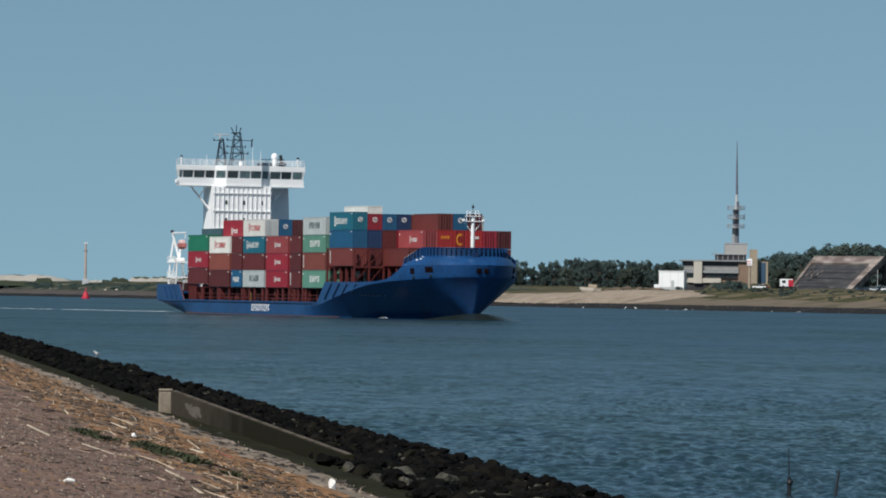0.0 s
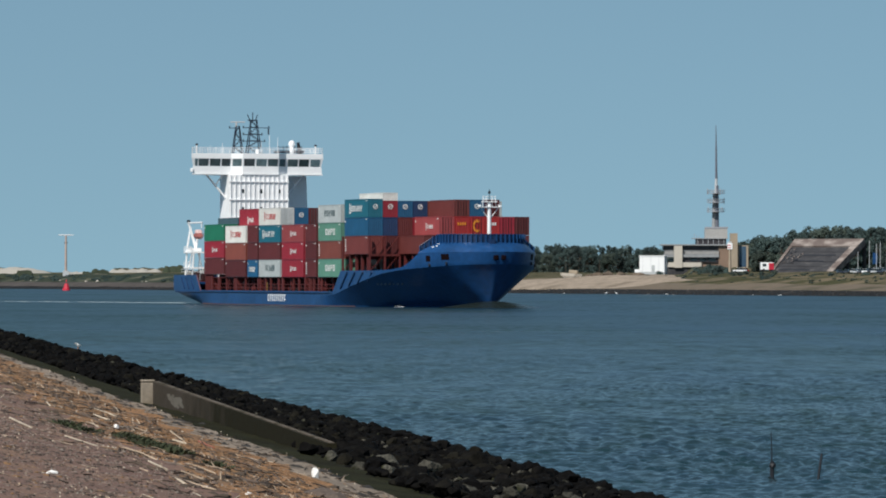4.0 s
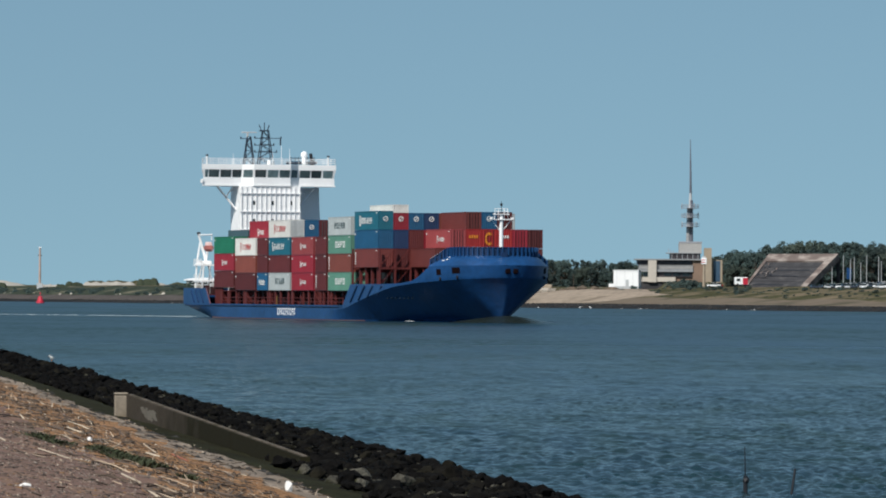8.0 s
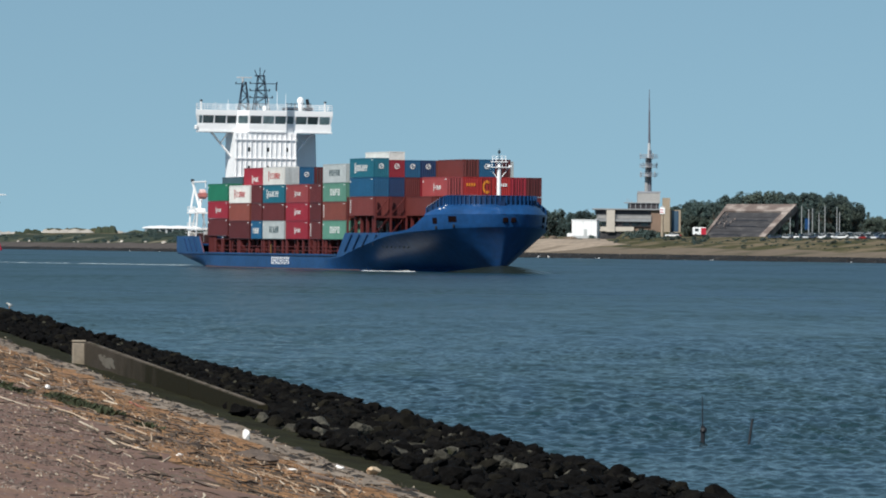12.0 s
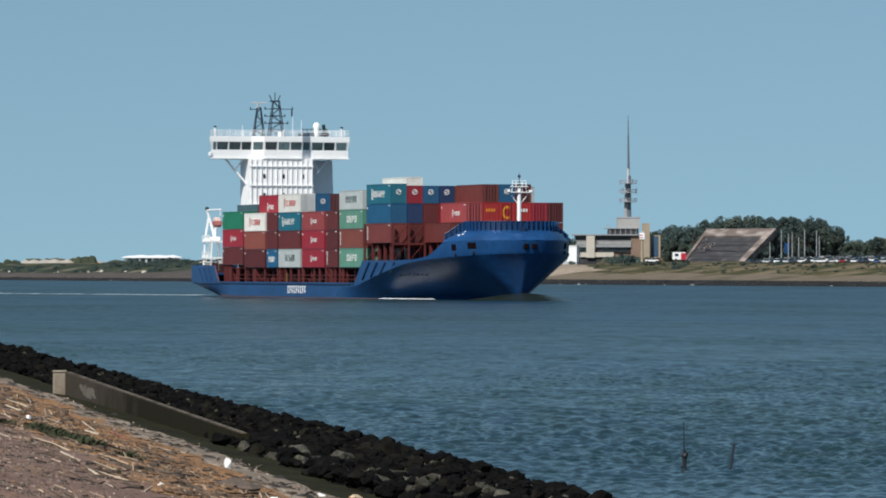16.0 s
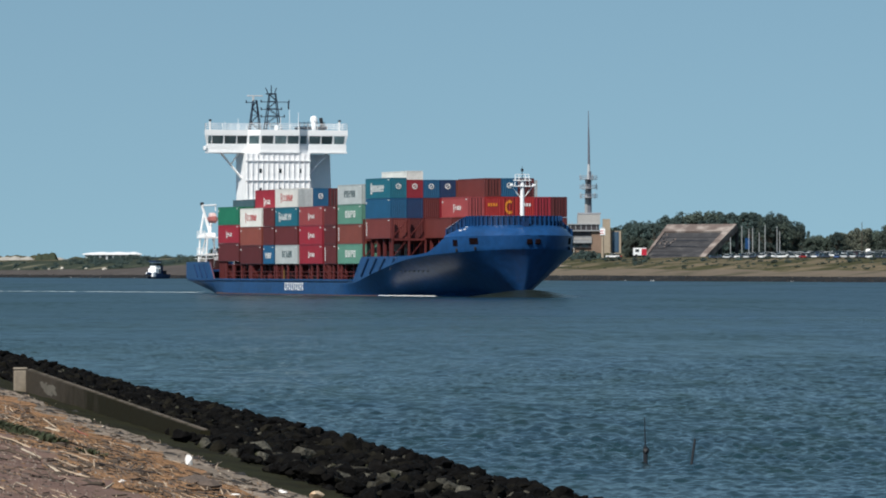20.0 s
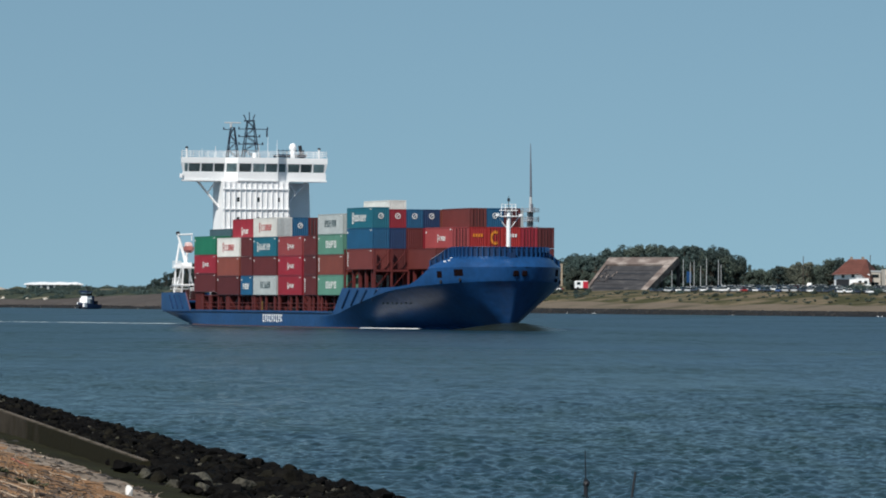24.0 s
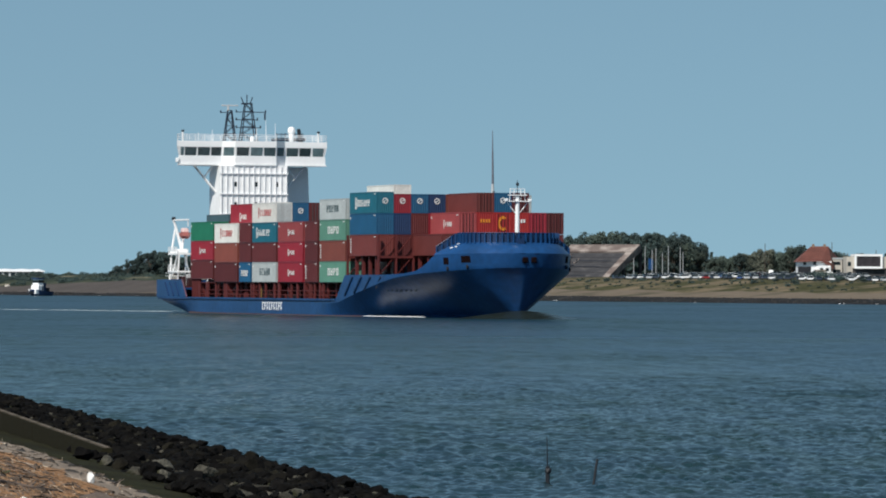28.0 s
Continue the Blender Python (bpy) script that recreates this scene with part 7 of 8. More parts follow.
M_SLAB = mat("weathered_grey_slab", (0.27, 0.28, 0.29), 0.7, vary=0.25, big=0.3, small=2.0)


def control_building():
    ob = thing("control_building", "low layered concrete traffic control building under a mast", "building", pose(58.0, 1762, 0))
    block("base", ob, M_PANEL, 1.8, 10.7, 0.6, 12, 5.5, 8.4, "dark recessed base")
    block("base", ob, M_BROWNWALL, 10.7, 24, 1.5, 12, 5.5, 9.9, "brown brick base")
    block("parapet", ob, M_PALEWALL, 1.8, 12.6, 0, 12, 8.4, 9.9, "pale ground floor parapet")
    block("glazing", ob, M_DARKBAND, 4, 18.2, 1.0, 12, 9.9, 11.6, "dark window band")
    block("balcony", ob, M_SLAB, 0.5, 18.3, 0.2, 12, 11.6, 12.5, "pale balcony band")
    balcony = block("balcony_back", ob, M_GREYWALL, 0.8, 18.2, 1.2, 12, 12.5, 13.9, "pale wall behind the balcony rail")
    for z in (12.85, 13.25, 13.65):
        block("balcony_rail", balcony, M_SLAB, 0.5, 18.3, 0.2, 0.3, z, z + 0.14)
    for k in range(7):
        block("rail_post", balcony, M_SLAB, 0.5 + k * 2.95, 0.6 + k * 2.95, 0.2, 0.3, 12.5, 13.8)
    for x in (2.2, 9.0, 12.0, 15.0):
        block("window", ob, M_GLASS, x, x + 2.2, 0.94, 1.0, 10.2, 11.2)
    band = block("glazing", ob, M_DARKBAND, 0.2, 18.2, 0.9, 12, 13.9, 15.4, "dark window band")
    for k in range(12):
        block("mullion", band, M_DARKSTEEL, 0.4 + k * 1.5, 0.55 + k * 1.5, 0.8, 0.9, 13.9, 15.4)
    block("roof_slab", ob, M_SLAB, -0.6, 22.0, -0.2, 13, 15.4, 15.8, "overhanging roof slab")
    block("column", ob, M_PALEWALL, 3.7, 6.4, -0.4, 1.2, 8.2, 15.3, "pale stair column")
    block("wall", ob, M_BROWNWALL, 18.2, 21.9, 0.6, 12, 7.5, 15.4, "brown wall")
    block("lamp_room", ob, M_DARKBAND, 11.0, 20.8, 3, 12, 15.8, 17.6, "dark upper window band")
    block("upper_slab", ob, M_SLAB, 9.8, 21.2, 2.6, 12.4, 17.6, 17.85)
    for k in range(6):
        block("mullion", ob, M_SLAB, 11.4 + k * 1.7, 11.6 + k * 1.7, 2.9, 3.0, 15.8, 17.6)
    block("upper_block", ob, M_GREYWALL, 14.0, 21.2, 4, 12, 17.85, 21.0, "pale rooftop plant block")
    block("roof_rail", ob, M_LATTICE, 13.8, 21.4, 3.9, 4.0, 21.0, 21.5)
    block("pillar", ob, M_TAN, 21.9, 24.3, -0.4, 3, 7.0, 19.4, "tan concrete pillar")
    block("side_wing", ob, M_TAN, 24.4, 27.9, 2, 9, 7.0, 15.5, "tan side wing")
    block("side_glazing", ob, M_SKYGLASS, 25.0, 27.2, 1.9, 2.0, 8.5, 15.2, "tall blue window strip")
    for x, z in ((10.5, 19.2), (12.0, 18.6), (11.2, 18.9)):
        bm = bmesh.new()
        rod(bm, (x, 5, 17.7), (x, 5, z), 0.08, n=5)
        part("aerial", bm, M_LATTICE, ob)


def radio_mast():
    ob = thing("radio_mast", "tall tapering grey radio mast with three railed platforms", "mast", pose(75.58, 1770, 21.0))
    bm = bmesh.new()
    rod(bm, (-0.6, 0, -1), (-0.45, 0, 11.5), 0.75, 0.6, n=10)
    part("shaft", bm, M_SLAB, ob, "grey lower shaft")
    bm = bmesh.new()
    rod(bm, (0.45, -0.2, -1), (0.4, -0.2, 14.0), 0.6, 0.5, n=8)
    part("ladder_shaft", bm, M_MASTGREY, ob, "darker right-hand shaft")
    for z in (5.5, 8.5, 11.5):
        bm = bmesh.new()
        ring_line = [(2.9 * math.cos(k * math.tau / 20), 2.9 * math.sin(k * math.tau / 20)) for k in range(21)]
        prism(bm, ring_line[:20], z - 0.12, z + 0.06)
        ring = part("platform", bm, M_LATTICE, ob, "round railed platform")
        for up in (0.5, 1.0):
            bm = bmesh.new()
            tube(bm, [(x, y, z + up) for x, y in ring_line], 0.07)
            part("rail", bm, M_LATTICE, ring)
        for x, y in ring_line[:20:2]:
            bm = bmesh.new()
            rod(bm, (x, y, z), (x, y, z + 1.0), 0.05, n=4)
            part("rail_post", bm, M_LATTICE, ring)
        for k in range(3):
            bm = bmesh.new()
            a = k * 2.1 + z
            rod(bm, (2.7 * math.cos(a), 2.7 * math.sin(a), z - 0.5), (2.7 * math.cos(a), 2.7 * math.sin(a), z + 1.6), 0.1, n=6)
            part("aerial", bm, M_GREYPAINT, ring)
    bm = bmesh.new()
    rod(bm, (0.1, 0, 11.5), (0.1, 0, 16.3), 0.55, 0.42, n=8)
    part("upper_shaft", bm, M_GREYPAINT, ob, "pale upper shaft")
    bm = bmesh.new()
    rod(bm, (0.15, 0, 16.0), (0.05, 0, 27.0), 0.4, 0.26, n=8)
    rod(bm, (0.05, 0, 27.0), (0.0, 0, 33.8), 0.22, 0.09, n=8)
    part("spire", bm, M_MASTGREY, ob, "dark slim spire")


M_MASTGREY = mat("dark_mast_steel", (0.12, 0.13, 0.16), 0.5, vary=0.15)


def grandstand():
    """The slanting concrete frame with its dark stepped face."""
    ob = thing("slanting_structure", "big derelict slanting concrete frame with a dark stepped face", "structure", pose(0, 0, 0))
    tl, tr, bl, br = Vector((95.74, 1672, 16.6)), Vector((116.4, 1660, 16.68)), Vector((86.94, 1650, 6.4)), Vector((104.7, 1638, 6.0))

    def slab(name, a, b, c, d, thick, material, label, offset=0.0):
        bm = bmesh.new()
        n = (b - a).cross(c - a).normalized()
        if n.y > 0:
            n = -n
        fr = [bm.verts.new(p + n * offset) for p in (a, b, c, d)]
        bk = [bm.verts.new(p + n * (offset - thick)) for p in (a, b, c, d)]
        bm.faces.new(fr)
        bm.faces.new(bk[::-1])
        for k in range(4):
            bm.faces.new((fr[k], bk[k], bk[(k + 1) % 4], fr[(k + 1) % 4]))
        bmesh.ops.recalc_face_normals(bm, faces=bm.faces)
        part(name, bm, material, ob, label)

    def on(u, v):
        return tl.lerp(tr, u).lerp(bl.lerp(br, u), v)

    slab("top_beam", on(0, 0), on(1, 0), on(1, 0.21), on(0, 0.21), 2.2, M_RUSTY, "rusty stained top beam", 0.35)
    slab("side_beam", on(0.9, 0.22), on(1.0, 0.22), on(1.0, 1.0), on(0.9, 1.0), 2.0, M_RUSTY, "slanting rusty side beam", 0.35)
    slab("side_beam", on(0, 0.22), on(0.045, 0.22), on(0.045, 1.0), on(0, 1.0), 1.6, M_RUSTY, "slanting rusty side beam", 0.35)
    steps = 11
    for k in range(steps):
        v0, v1 = 0.22 + 0.78 * k / steps, 0.22 + 0.78 * (k + 0.95) / steps
        slab("step", on(0.03, v0), on(0.93, v0), on(0.93, v1), on(0.03, v1), 0.6, M_PANEL, "", 0.0 if k % 2 else -0.07)
    for v, u0, u1 in ((0.45, 0.3, 0.8), (0.62, 0.22, 0.7), (0.88, 0.1, 0.6)):
        slab("dark_ledge", on(u0, v), on(u1, v), on(u1, v + 0.025), on(u0, v + 0.025), 0.3, M_DARKSTEEL, "dark broken ledge", 0.06)
    rng = random.Random(2)
    for k in range(44):
        v = rng.uniform(0.26, 0.72)
        u = rng.uniform(0.05, 0.26) + (0.5 - v) * 0.1
        slab("loose_slab", on(u, v), on(u + 0.022, v - 0.02), on(u + 0.026, v + 0.02), on(u + 0.008, v + 0.025), 0.2, (M_PANEL, M_RUSTY, M_PANEL, M_DARKSTEEL)[k % 4], "", 0.15)
    for p in (tr, on(1, 0.5)):
        bm = bmesh.new()
        rod(bm, p + Vector((0, 1, -1)), Vector((p.x, p.y + 2, 6)), 0.6, n=6)
        part("rear_leg", bm, M_PANEL, ob)


def house():
    ob = thing("house", "white dune house with a steep hipped red roof", "house", pose(154.4, 1512, 0))
    block("wall", ob, M_WHITE, -3.9, 5.4, 2.0, 9.5, 6.2, 11.4, "white rendered wall")
    # black block on the wall in place of the porch's shade
    block("porch", ob, M_DARKSTEEL, -4.0, -0.4, 1.9, 2.6, 6.6, 9.9, "black block standing in for the shade of the porch")
    block("bay", ob, M_WHITE, 1.4, 5.0, 0.6, 2.0, 6.2, 10.2, "white projecting bay")
    for x, z in ((-2.6, 10.3), (0.5, 8.0), (2.0, 8.6), (3.6, 8.6), (0.2, 10.4)):
        block("window", ob, M_GLASS, x, x + 0.9, 0.52 if x > 1.4 else 1.92, 0.6 if x > 1.4 else 2.0, z, z + 0.9)
    bm = bmesh.new()
    lo = [bm.verts.new(p) for p in ((-4.6, 0.9, 11.2), (2.4, 0.9, 11.4), (5.8, 0.9, 9.1), (7.9, 10.2, 12.6), (-4.6, 10.2, 11.2))]
    hi = [bm.verts.new(p) for p in ((-0.1, 5.2, 15.6), (4.8, 5.2, 15.6))]
    bm.faces.new((lo[0], lo[1], hi[1], hi[0]))
    bm.faces.new((lo[1], lo[2], hi[1]))
    bm.faces.new((lo[2], lo[3], hi[1]))
    bm.faces.new((lo[3], lo[4], hi[0], hi[1]))
    bm.faces.new((lo[4], lo[0], hi[0]))
    bmesh.ops.recalc_face_normals(bm, faces=bm.faces)
    roof = part("roof", bm, M_ROOFRED, ob, "steep hipped red tiled roof")
    bm = bmesh.new()
    for k in range(1, 9):
        q = k / 9
        rod(bm, Vector((-4.6, 0.86, 11.2)).lerp(Vector((-0.1, 5.16, 15.6)), q), Vector((2.4, 0.86, 11.4)).lerp(Vector((4.9, 5.16, 15.6)), q), 0.07, n=4)
    part("tile_courses", bm, M_ROOFRED, roof)
    for x in (0.2, 3.4):
        block("chimney", roof, M_BROWNWALL, x, x + 0.7, 5.0, 5.7, 15.3, 16.2)
    ob = thing("garden_shed", "cream wooden shed before the house", "shed", pose(154.2, 1500, 0))
    block("wall", ob, M_PALEWALL, -0.1, 2.5, 0, 3, 6.0, 8.7, "cream wall")
    block("roof", ob, M_CONCRETE, -0.25, 2.65, -0.2, 3.2, 8.7, 8.95)
    ob = thing("white_annexe", "white two-storey building beside the house", "building", pose(161.2, 1516, 0))
    block("wall", ob, M_PALEWALL, -1.4, 1.8, 0, 8, 6.2, 12.0)
    block("roof", ob, M_GREYPAINT, -1.6, 2.0, -0.2, 8.2, 12.0, 12.4)
    for z in (8.2, 10.4):
        block("window", ob, M_GLASS, -0.8, 1.3, -0.06, 0, z, z + 0.9)
    ob = thing("modern_pavilion", "modern white-framed pavilion with wide dark glazing", "building", pose(161.2, 1490, 0))
    block("wall", ob, M_PALEWALL, 0.3, 19, 0.8, 10, 9.4, 12.6)
    block("lower_storey", ob, M_PANEL, 1.0, 19, 1.2, 10, 6.2, 9.4, "dark recessed lower storey")
    block("corner_wall", ob, M_PALEWALL, 0.3, 2.0, 0.9, 9, 6.2, 9.4, "pale corner wall")
    block("glazing", ob, M_DARKBAND, 3.0, 9.6, 0.3, 0.8, 9.9, 12.7, "wide dark glazing")
    block("floor_band", ob, M_WHITE, 2.4, 10.2, 0, 0.8, 9.3, 9.9)
    for x in (5.2, 7.4):
        block("mullion", ob, M_DARKSTEEL, x, x + 0.1, 0.2, 0.3, 9.9, 12.7)
    block("roof_band", ob, M_WHITE, 2.4, 10.2, 0, 10, 12.7, 13.3)
    for x in (2.4, 9.6):
        block("side_frame", ob, M_WHITE, x, x + 0.6, 0, 0.8, 9.9, 12.7)
    block("window", ob, M_GLASS, 0.6, 1.5, 0.7, 0.8, 10.0, 11.2)
    block("glazing", ob, M_GLASS, 0.6, 1.7, 0.8, 0.9, 6.8, 8.4)


def long_roof():
    ob = thing("long_white_hall", "long low hall with a white roof among the dunes", "building", pose(-99, 2215, 0, 0, 0, 0))
    bm = bmesh.new()
    rows = []
    ends = np.linspace(-13, 11.2, 16)
    for x in ends:
        full = min(1.0, (x + 13) / 3.5, (11.2 - x) / 3.0)
        rows.append([(x, y, 9.1 + (0.15 + 0.75 * full) * math.sin(math.pi * k / 6) + 0.12 * math.sin(x * 0.9)) for k, y in enumerate(np.linspace(0, 14, 7))])
    sheet(bm, rows)
    sheet(bm, [[(x, 0, 8.85) for x in ends], [(x, 0, 9.1 + 0.12 * math.sin(x * 0.9)) for x in ends]])
    part("roof", bm, M_WHITE, ob, "white shallow vaulted roof")
    block("wall", ob, M_GREYPAINT, -12.0, 10.4, 0.6, 13, 4.5, 9.0)
    for k in range(8):
        block("window", ob, M_GLASS, -10.8 + k * 2.7, -9.0 + k * 2.7, 0.5, 0.6, 7.0, 8.7)


white_shed()
control_building()
radio_mast()
grandstand()
house()
long_roof()


def pole_thing(name, label, x, y, z0, z1, r, material, extra=None):
    ob = thing(name, label, "pole", pose(x, y, z0), "poles by the car park" if name == "flagpole" else "")
    bm = bmesh.new()
    rod(bm, (0, 0, -0.5), (0, 0, z1 - z0), r, r * 0.7, n=6)
    part("shaft", bm, material, ob)
    if extra:
        extra(ob, z1 - z0)
    return ob


M_BUOY = mat("buoy_red", (0.50, 0.02, 0.045), 0.5, vary=0.15)


def shore_poles():
    def head(ob, top):
        block("lamp_head", ob, M_WHITE, -0.8, 0.8, -0.5, 0.5, top - 2.0, top, "white signal lamp housing", 0.1)
        block("lamp_head", ob, M_GREYPAINT, -0.5, 0.5, -0.4, 0.4, top, top + 0.5)
        for z in (top - 1.5, top - 0.75):
            block("red_lens", ob, M_BUOY, -0.82, 0.3, -0.56, -0.5, z, z + 0.22)

    pole_thing("signal_light", "tan signal post with a white lamp housing", 75.75, 1672, 6.4, 15.6, 0.5, M_TAN, head)

    def arm(ob, top):
        block("arm", ob, M_GREYPAINT, -0.1, 1.4, -0.08, 0.08, top - 0.15, top)

    for tau, top, lamp in ((0.0689, 12.6, 0), (0.0710, 16.0, 0), (0.0723, 15.0, 0), (0.0730, 15.4, 0), (0.0742, 14.0, 0), (0.0753, 16.2, 0), (0.0775, 15.8, 0), (0.0780, 14.4, 0), (0.1325, 15.0, 1)):
        pole_thing("lamp_post" if lamp else "flagpole", "slim white pole by the car park", tau * 1600, 1600, 6.4, top, 0.11, M_GREYPAINT, arm if lamp else None)

    for tau, top in ((0.0932, 16.2), (0.1056, 16.6), (0.1085, 13.7), (0.1138, 14.5)):
        pole_thing("lamp_post", "thin dark lamp post by the dune road", tau * 1500, 1500, 6.0, top, 0.13, M_BARK)

    ob = thing("blue_flag", "blue flag hanging by its pole", "flag", pose(0.0716 * 1600, 1600, 9.0))
    bm = bmesh.new()
    sheet(bm, [[(0, 0, 0), (0.7, 0.1, 0.1), (1.3, -0.1, -0.1)], [(0, 0, 3.4), (0.7, 0.12, 3.3), (1.4, -0.1, 3.1)]])
    part("cloth", bm, M_HULL, ob)

    def top(ob, high):
        bm = bmesh.new()
        rod(bm, (0, 0, high - 0.2), (0, 0, high + 0.5), 0.3, n=8)
        part("pedestal", bm, M_BEACON, ob)
        bm = bmesh.new()
        rod(bm, (-0.75, 0, high - 2.6), (0.75, 0, high - 2.6), 0.25, n=5)
        part("bracket", bm, M_DARKSTEEL, ob)

    ob = pole_thing("radar_post", "tall concrete radar post with a turning white scanner", -173.0, 2243, 5.5, 21.6, 0.58, M_BEACON, top)
    block("cabin", ob, M_GREYPAINT, -1.2, 1.2, -0.8, 0.8, -0.4, 2.0)
    bm = bmesh.new()
    for x0, x1, h in ((-3.3, 3.3, 0.3), (-2.2, 2.2, 0.5)):
        box(bm, x0, x1, -0.2, 0.2, -h / 2, h / 2, bevel=0.06)
    return part("scanner", bm, M_WHITE, ob, "white radar scanner bar")


M_BEACON = mat("faded_pink_concrete", (0.44, 0.33, 0.28), 0.7, vary=0.25, big=0.3, small=2.0)
SCANNER = shore_poles()


def buoy():
    ob = thing("red_buoy", "bright red conical channel buoy afloat", "buoy", pose(-148.2, 1924, 0))
    bm = bmesh.new()
    rod(bm, (0, 0, -0.4), (0, 0, 0.7), 1.5, 1.4, n=16)
    part("float", bm, M_BUOY, ob)
    bm = bmesh.new()
    rod(bm, (0, 0, 0.7), (0, 0, 2.5), 1.15, 0.6, n=12)
    part("cone", bm, M_BUOY, ob)
    bm = bmesh.new()
    rod(bm, (0, 0, 2.6), (0, 0, 3.9), 0.12, n=6)
    rod(bm, (0, 0, 3.3), (0, 0, 3.9), 0.3, 0.05, n=8)
    part("top_mark", bm, M_BUOY, ob)


buoy()


def tug():
    ob = thing("pilot_tug", "small dark blue and white tug lying off the far bank", "tug", pose(-71.5, 1850, 0, 0, 0, -10))
    bm = bmesh.new()
    rows = []
    for z, grow in ((-0.5, 0.8), (0.5, 0.95), (1.5, 1.0)):
        row = []
        for x, w in ((-4.5, 1.6), (-3, 2.1), (0, 2.3), (3, 2.0), (5, 1.2), (6.2, 0.05)):
            row.append((x * grow, -w * grow, z + (0.12 * max(0, x) if z > 1 else 0)))
        for x, w in ((5, 1.2), (3, 2.0), (0, 2.3), (-3, 2.1), (-4.5, 1.6)):
            row.append((x * grow, w * grow, z + (0.12 * max(0, x) if z > 1 else 0)))
        rows.append(row)
    sheet(bm, rows)
    part("hull", bm, M_DARKBLUE, ob)
    block("bow_plating", ob, M_WHITE, 2.6, 5.0, -1.7, 1.7, 0.5, 2.3, "white bow plating", 0.2)
    block("deckhouse", ob, M_WHITE, 0.8, 3.6, -1.7, 1.7, 1.2, 3.6, "white deckhouse", 0.15)
    block("door", ob, M_DARKSTEEL, 1.2, 1.8, 1.68, 1.74, 1.6, 3.3)
    block("wheelhouse", ob, M_WHITE, 0.6, 3.2, -1.4, 1.4, 3.5, 5.7, "white wheelhouse", 0.2)
    block("wheelhouse_window", ob, M_GLASS, 0.54, 3.26, -1.46, 1.46, 4.4, 5.3)
    block("roof", ob, M_DARKBLUE, 0.2, 3.6, -1.6, 1.6, 5.7, 6.1)
    block("funnel", ob, M_DARKBLUE, -1.5, 0.2, -0.7, 0.7, 1.5, 4.4)
    block("winch", ob, M_DARKSTEEL, -3.0, -1.6, -1.0, 1.0, 1.4, 2.7)
    bm = bmesh.new()
    rod(bm, (1.7, 0, 6.0), (1.7, 0, 8.2), 0.12, n=6)
    rod(bm, (1.0, 0, 7.3), (2.4, 0, 7.3), 0.08, n=4)
    part("mast", bm, M_DARKSTEEL, ob)
    block("fender", ob, M_DARKSTEEL, 4.2, 6.4, -0.8, 0.8, 0.6, 1.6)
    return ob


PILOT_TUG = tug()


def car_kind(colour, name, label, van=False):
    ob = thing(name, label, "car", Matrix.Identity(4), "parked cars on the far bank")
    paint = mat(name + "_paint_" + label.split()[0], colour, 0.3, vary=0.05, bump=0.0)
    bm = bmesh.new()
    h = 1.1 if van else 0.85
    box(bm, -0.88, 0.88, -2.15, 2.15, 0.3, h, top=0.97, bevel=0.1)
    part("body", bm, paint, ob)
    bm = bmesh.new()
    box(bm, -0.8, 0.8, -1.7, 1.1 if not van else 2.0, h, 2.1 if van else 1.4, top=0.8, bevel=0.08)
    part("cabin", bm, M_GLASS if not van else paint, ob)
    bm = bmesh.new()
    box(bm, -0.66, 0.66, -1.3, 0.7, 1.4 if not van else 2.1, 1.45 if not van else 2.16, bevel=0.02)
    part("roof", bm, paint, ob)
    for x in (-0.85, 0.85):
        for y in (-1.35, 1.35):
            bm = bmesh.new()
            rod(bm, (x - 0.1, y, 0.32), (x + 0.1, y, 0.32), 0.32, n=10)
            part("wheel", bm, M_DARKSTEEL, ob)
    return ob


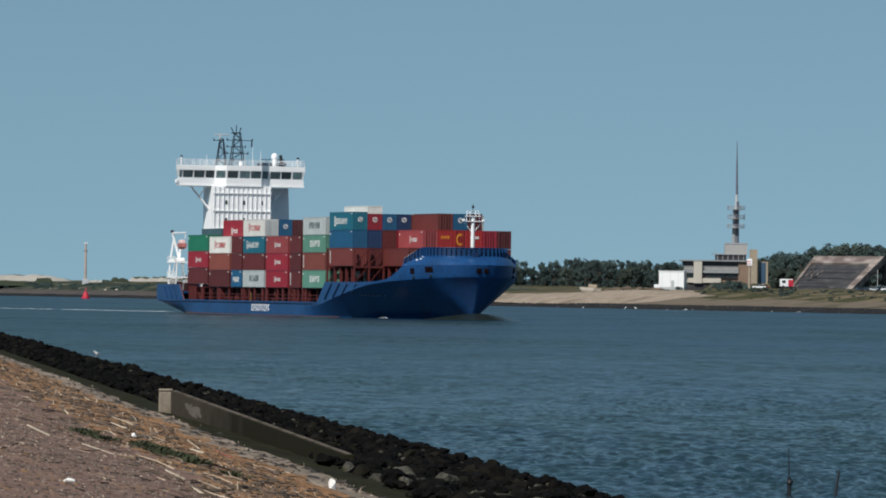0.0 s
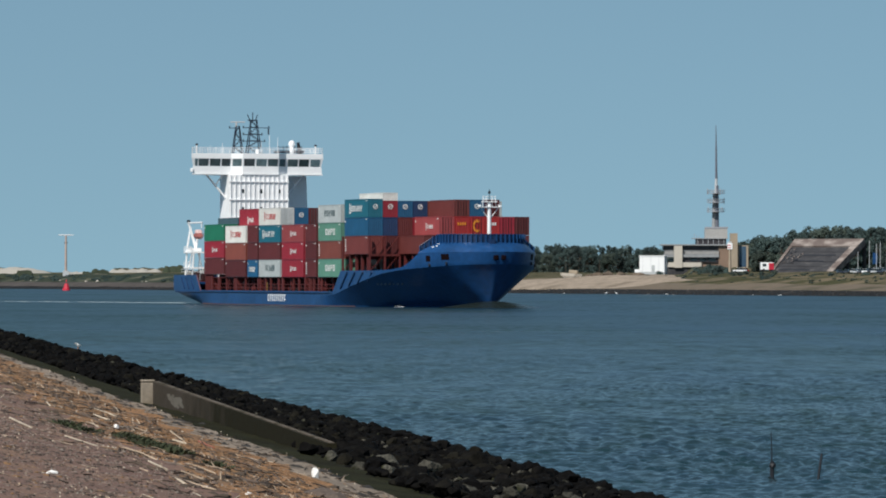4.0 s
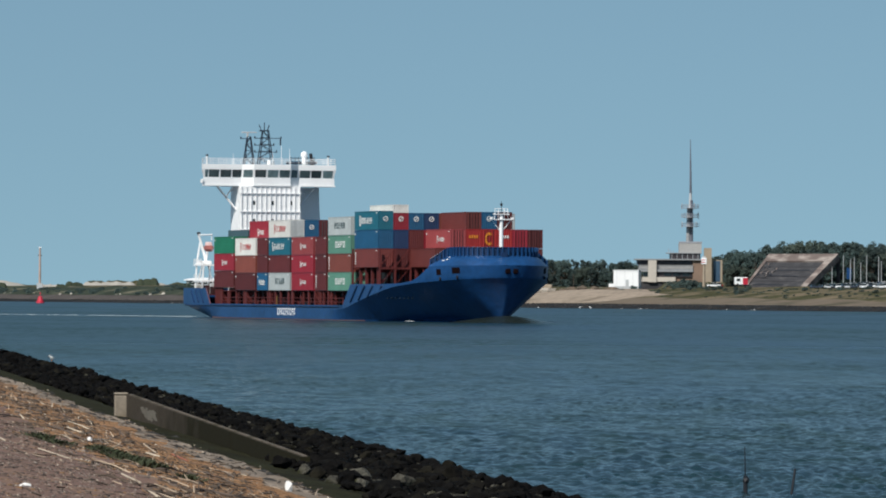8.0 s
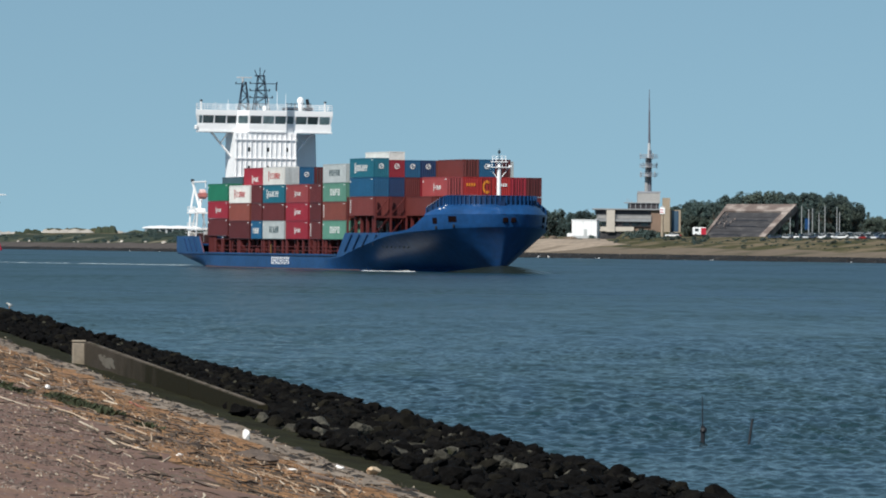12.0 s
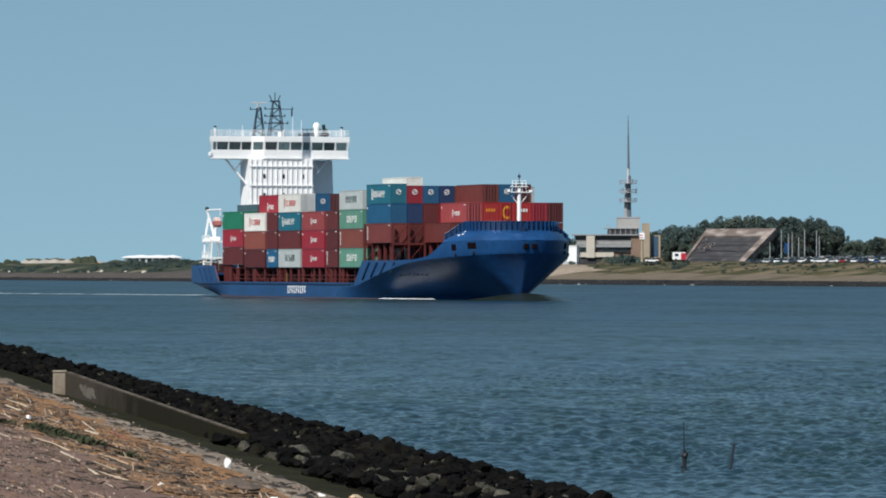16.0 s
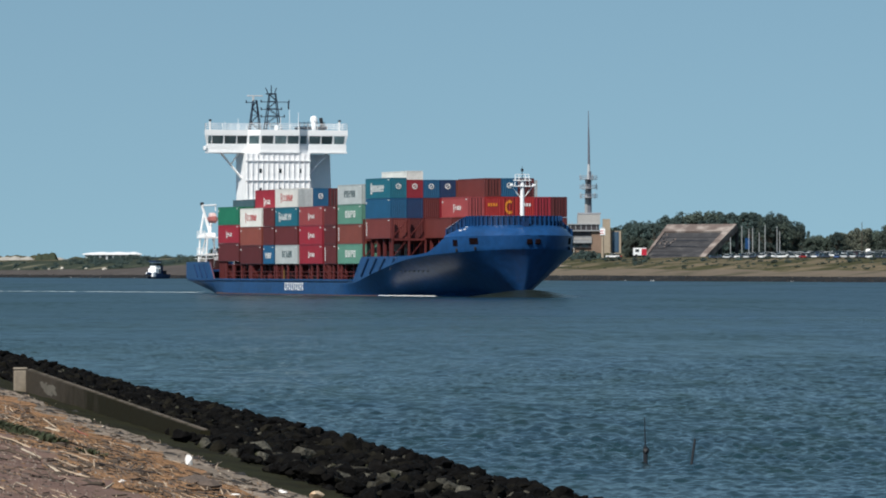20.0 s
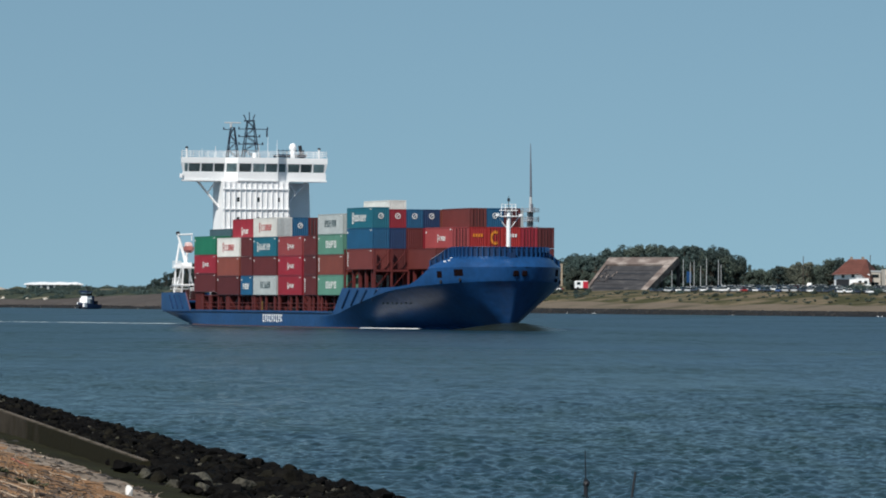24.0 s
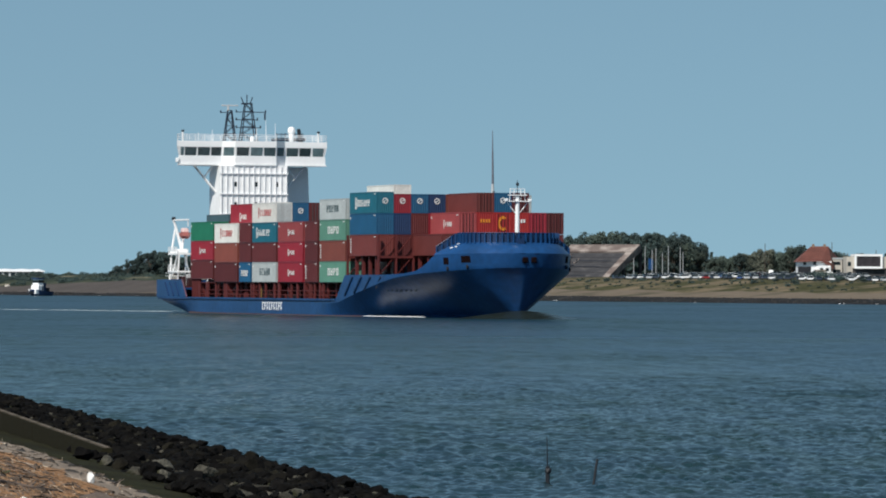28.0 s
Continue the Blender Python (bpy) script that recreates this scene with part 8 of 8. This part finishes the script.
def car_park():
    kinds = [car_kind((0.75, 0.76, 0.77), "parked_car", "white car parked on the far bank"), car_kind((0.42, 0.44, 0.46), "parked_car", "silver car parked on the far bank"), car_kind((0.03, 0.04, 0.06), "parked_car", "dark car parked on the far bank"),
             car_kind((0.25, 0.02, 0.02), "parked_car", "red car parked on the far bank"), car_kind((0.04, 0.08, 0.2), "parked_car", "blue car parked on the far bank"), car_kind((0.78, 0.78, 0.76), "parked_van", "white van parked on the far bank", True)]
    rng = random.Random(77)
    for b, a0, a1, n in ((55, -134, 74, 62), (61, -136, 68, 62), (67, -140, 0, 44), (73, -140, -12, 40), (79, -142, -20, 36)):
        for k in range(n):
            if rng.random() < 0.1:
                continue
            p = far(a0 + (a1 - a0) * (k + rng.uniform(0.1, 0.9)) / n, b + rng.uniform(-1.2, 1.2))
            kind = rng.choices(kinds, (14, 8, 11, 0.5, 0.8, 0.5))[0]
            place(kind, p.x, p.y, land_z(p.x, p.y) - 0.04, rng.uniform(0.86, 1.0), rng.choice((0, 180)) + rng.uniform(-10, 10))
    place(kinds[0], 78.7, 1668, 6.5, 1.0, 80)
    place(kinds[3], 79.6, 1672, 6.5, 0.95, 100)
    for o in list(kinds):
        for c in (*o.children_recursive, o):
            bpy.data.objects.remove(c)
    ob = thing("red_white_bus", "red and white minibus parked by the slanting structure", "bus", pose(85.9, 1648, 6.9, 0, 0, 8))
    block("body", ob, M_WHITE, -1.9, 1.9, -1, 1, 0.4, 2.7, "white body", 0.12)
    block("red_panel", ob, M_BUOY, 0.4, 1.95, -1.05, 1.05, 0.5, 2.5, "red rear panel")
    block("window", ob, M_GLASS, -1.5, -0.4, -1.05, 1.05, 1.5, 2.3)
    for x in (-1.2, 1.2):
        bm = bmesh.new()
        rod(bm, (x, -1.02, 0.4), (x, 1.02, 0.4), 0.4, n=10)
        part("wheel", bm, M_DARKSTEEL, ob)


car_park()


def sand_things():
    ob = thing("beached_boat", "pale workboat with a tan cabin hauled up on the sand", "boat", Matrix.Translation(far(-279, 28, 4.7)) @ pose(0, 0, 0, 0, 4, -10))
    bm = bmesh.new()
    rows = []
    for z, grow in ((0.0, 0.6), (0.7, 0.9), (1.5, 1.0)):
        rows.append([(x * grow, w * grow, z) for x, w in ((-3.2, -0.9), (-1, -1.3), (1.5, -1.2), (3.8, 0), (1.5, 1.2), (-1, 1.3), (-3.2, 0.9), (-3.2, -0.9))])
    sheet(bm, rows)
    part("hull", bm, M_PALEWALL, ob)
    block("deck", ob, M_TAN, -2.9, 2.0, -1.0, 1.0, 1.2, 1.4, "tan deck")
    block("cabin", ob, M_TAN, -0.4, 2.4, -0.9, 0.9, 1.4, 2.6, "tan cabin", 0.15)
    rng = random.Random(91)
    for a, b, z, size in ((-270, 33, 5.4, (6, 4, 4.4)), (-264, 35, 5.6, (7, 4, 4.6)), (-258, 37, 5.7, (6, 4, 3.4)), (-274, 32, 5.0, (4, 3, 3.0)), (-252, 40, 5.8, (5, 3, 2.4))):
        ob = new("spoil_heap", rock_mesh(int(-a), M_SPOIL))
        ob.matrix_world = Matrix.Translation(far(a, b, z)) @ pose(0, 0, 0, 0, 0, rng.uniform(0, 360)) @ Matrix.Diagonal((*size, 1))
        tagged(ob, "brown heap of spoil on the sand", "heap", "spoil heaps on the sand")
    ob = thing("white_digger", "small white excavator on the sand", "excavator", Matrix.Translation(far(-262, 44, 5.8)))
    block("body", ob, M_WHITE, -0.9, 0.9, -0.7, 0.7, 0.6, 1.7, "white body", 0.1)
    block("track", ob, M_DARKSTEEL, -1.1, 1.1, -0.8, 0.8, 0.0, 0.6)
    for a, z in ((-318, 5.6), (-289, 6.0)):
        ob = thing("marker_pole", "thin bare marker pole on the far bank", "pole", Matrix.Translation(far(a, 42, z)))
        bm = bmesh.new()
        rod(bm, (0, 0, -0.5), (0, 0, 4.6), 0.11, 0.08, n=6)
        part("shaft", bm, M_BARK, ob)
    for a, b, z, size in ((-636, 16, 2.9, (2.6, 2, 3.4)), (-641, 16, 2.9, (1.6, 1.6, 2.0)), (-630, 17, 3.0, (1.6, 1.5, 1.8)), (-652, 16, 2.9, (1.6, 1.5, 2.6)), (-588, 17, 3.1, (2.6, 1.6, 2.2)), (-691, 16, 2.8, (1.6, 1.5, 2.0)), (-696, 16, 2.8, (1.4, 1.2, 1.4)), (-760, 17, 3.0, (2.2, 1.6, 2.0)), (-775, 17, 3.0, (1.4, 1.4, 1.5)), (-812, 17, 3.0, (1.8, 1.5, 1.8)), (-848, 18, 3.1, (2.4, 2.0, 2.0)), (-858, 18, 3.1, (1.6, 1.4, 1.5)), (-610, 17, 3.1, (2.2, 1.8, 2.4)), (-660, 18, 3.2, (1.3, 1.2, 1.4))):
        ob = new("pale_boulder", rock_mesh(int(-a) + 9, M_PALEWALL))
        ob.matrix_world = Matrix.Translation(far(a, b, z)) @ pose(0, 0, 0, 0, 0, -a * 7) @ Matrix.Diagonal((*size, 1))
        tagged(ob, "pale sandstone boulder above the stone slope", "boulder", "pale boulders above the slope")


M_SPOIL = mat("brown_spoil", (0.12, 0.09, 0.065), 0.95, vary=0.5, big=0.5, small=3.0, bump=0.5)
sand_things()


def motions():
    # the scanner on the dunes turns once in 3.22 s
    walk(SCANNER, [(min(28.0, 0.7 * k), pose(0, 0, 16.7, 0, 0, 180 * (min(28.0, 0.7 * k) - 0.65) / 1.61)) for k in range(41)])
    walk(PILOT_TUG, [(0.0, pose(-50.6, 1850, 0, 0, 0, -128)), (14.0, pose(-62.5, 1850, 0, 0, 0, -128)), (28.0, pose(-74.4, 1850, 0, 0, 0, -128))])
    for ob, local in AFLOAT:
        if ob == BOW_FOAM:
            # the bow wave breaks only once the ship gathers way
            walk(ob, [(t, m @ pose(0, 0, -0.3 if t < 9 else -0.12 if t < 13 else 0.0)) for t, m in COURSE])
        else:
            walk(ob, [(t, m @ local) for t, m in COURSE])


motions()
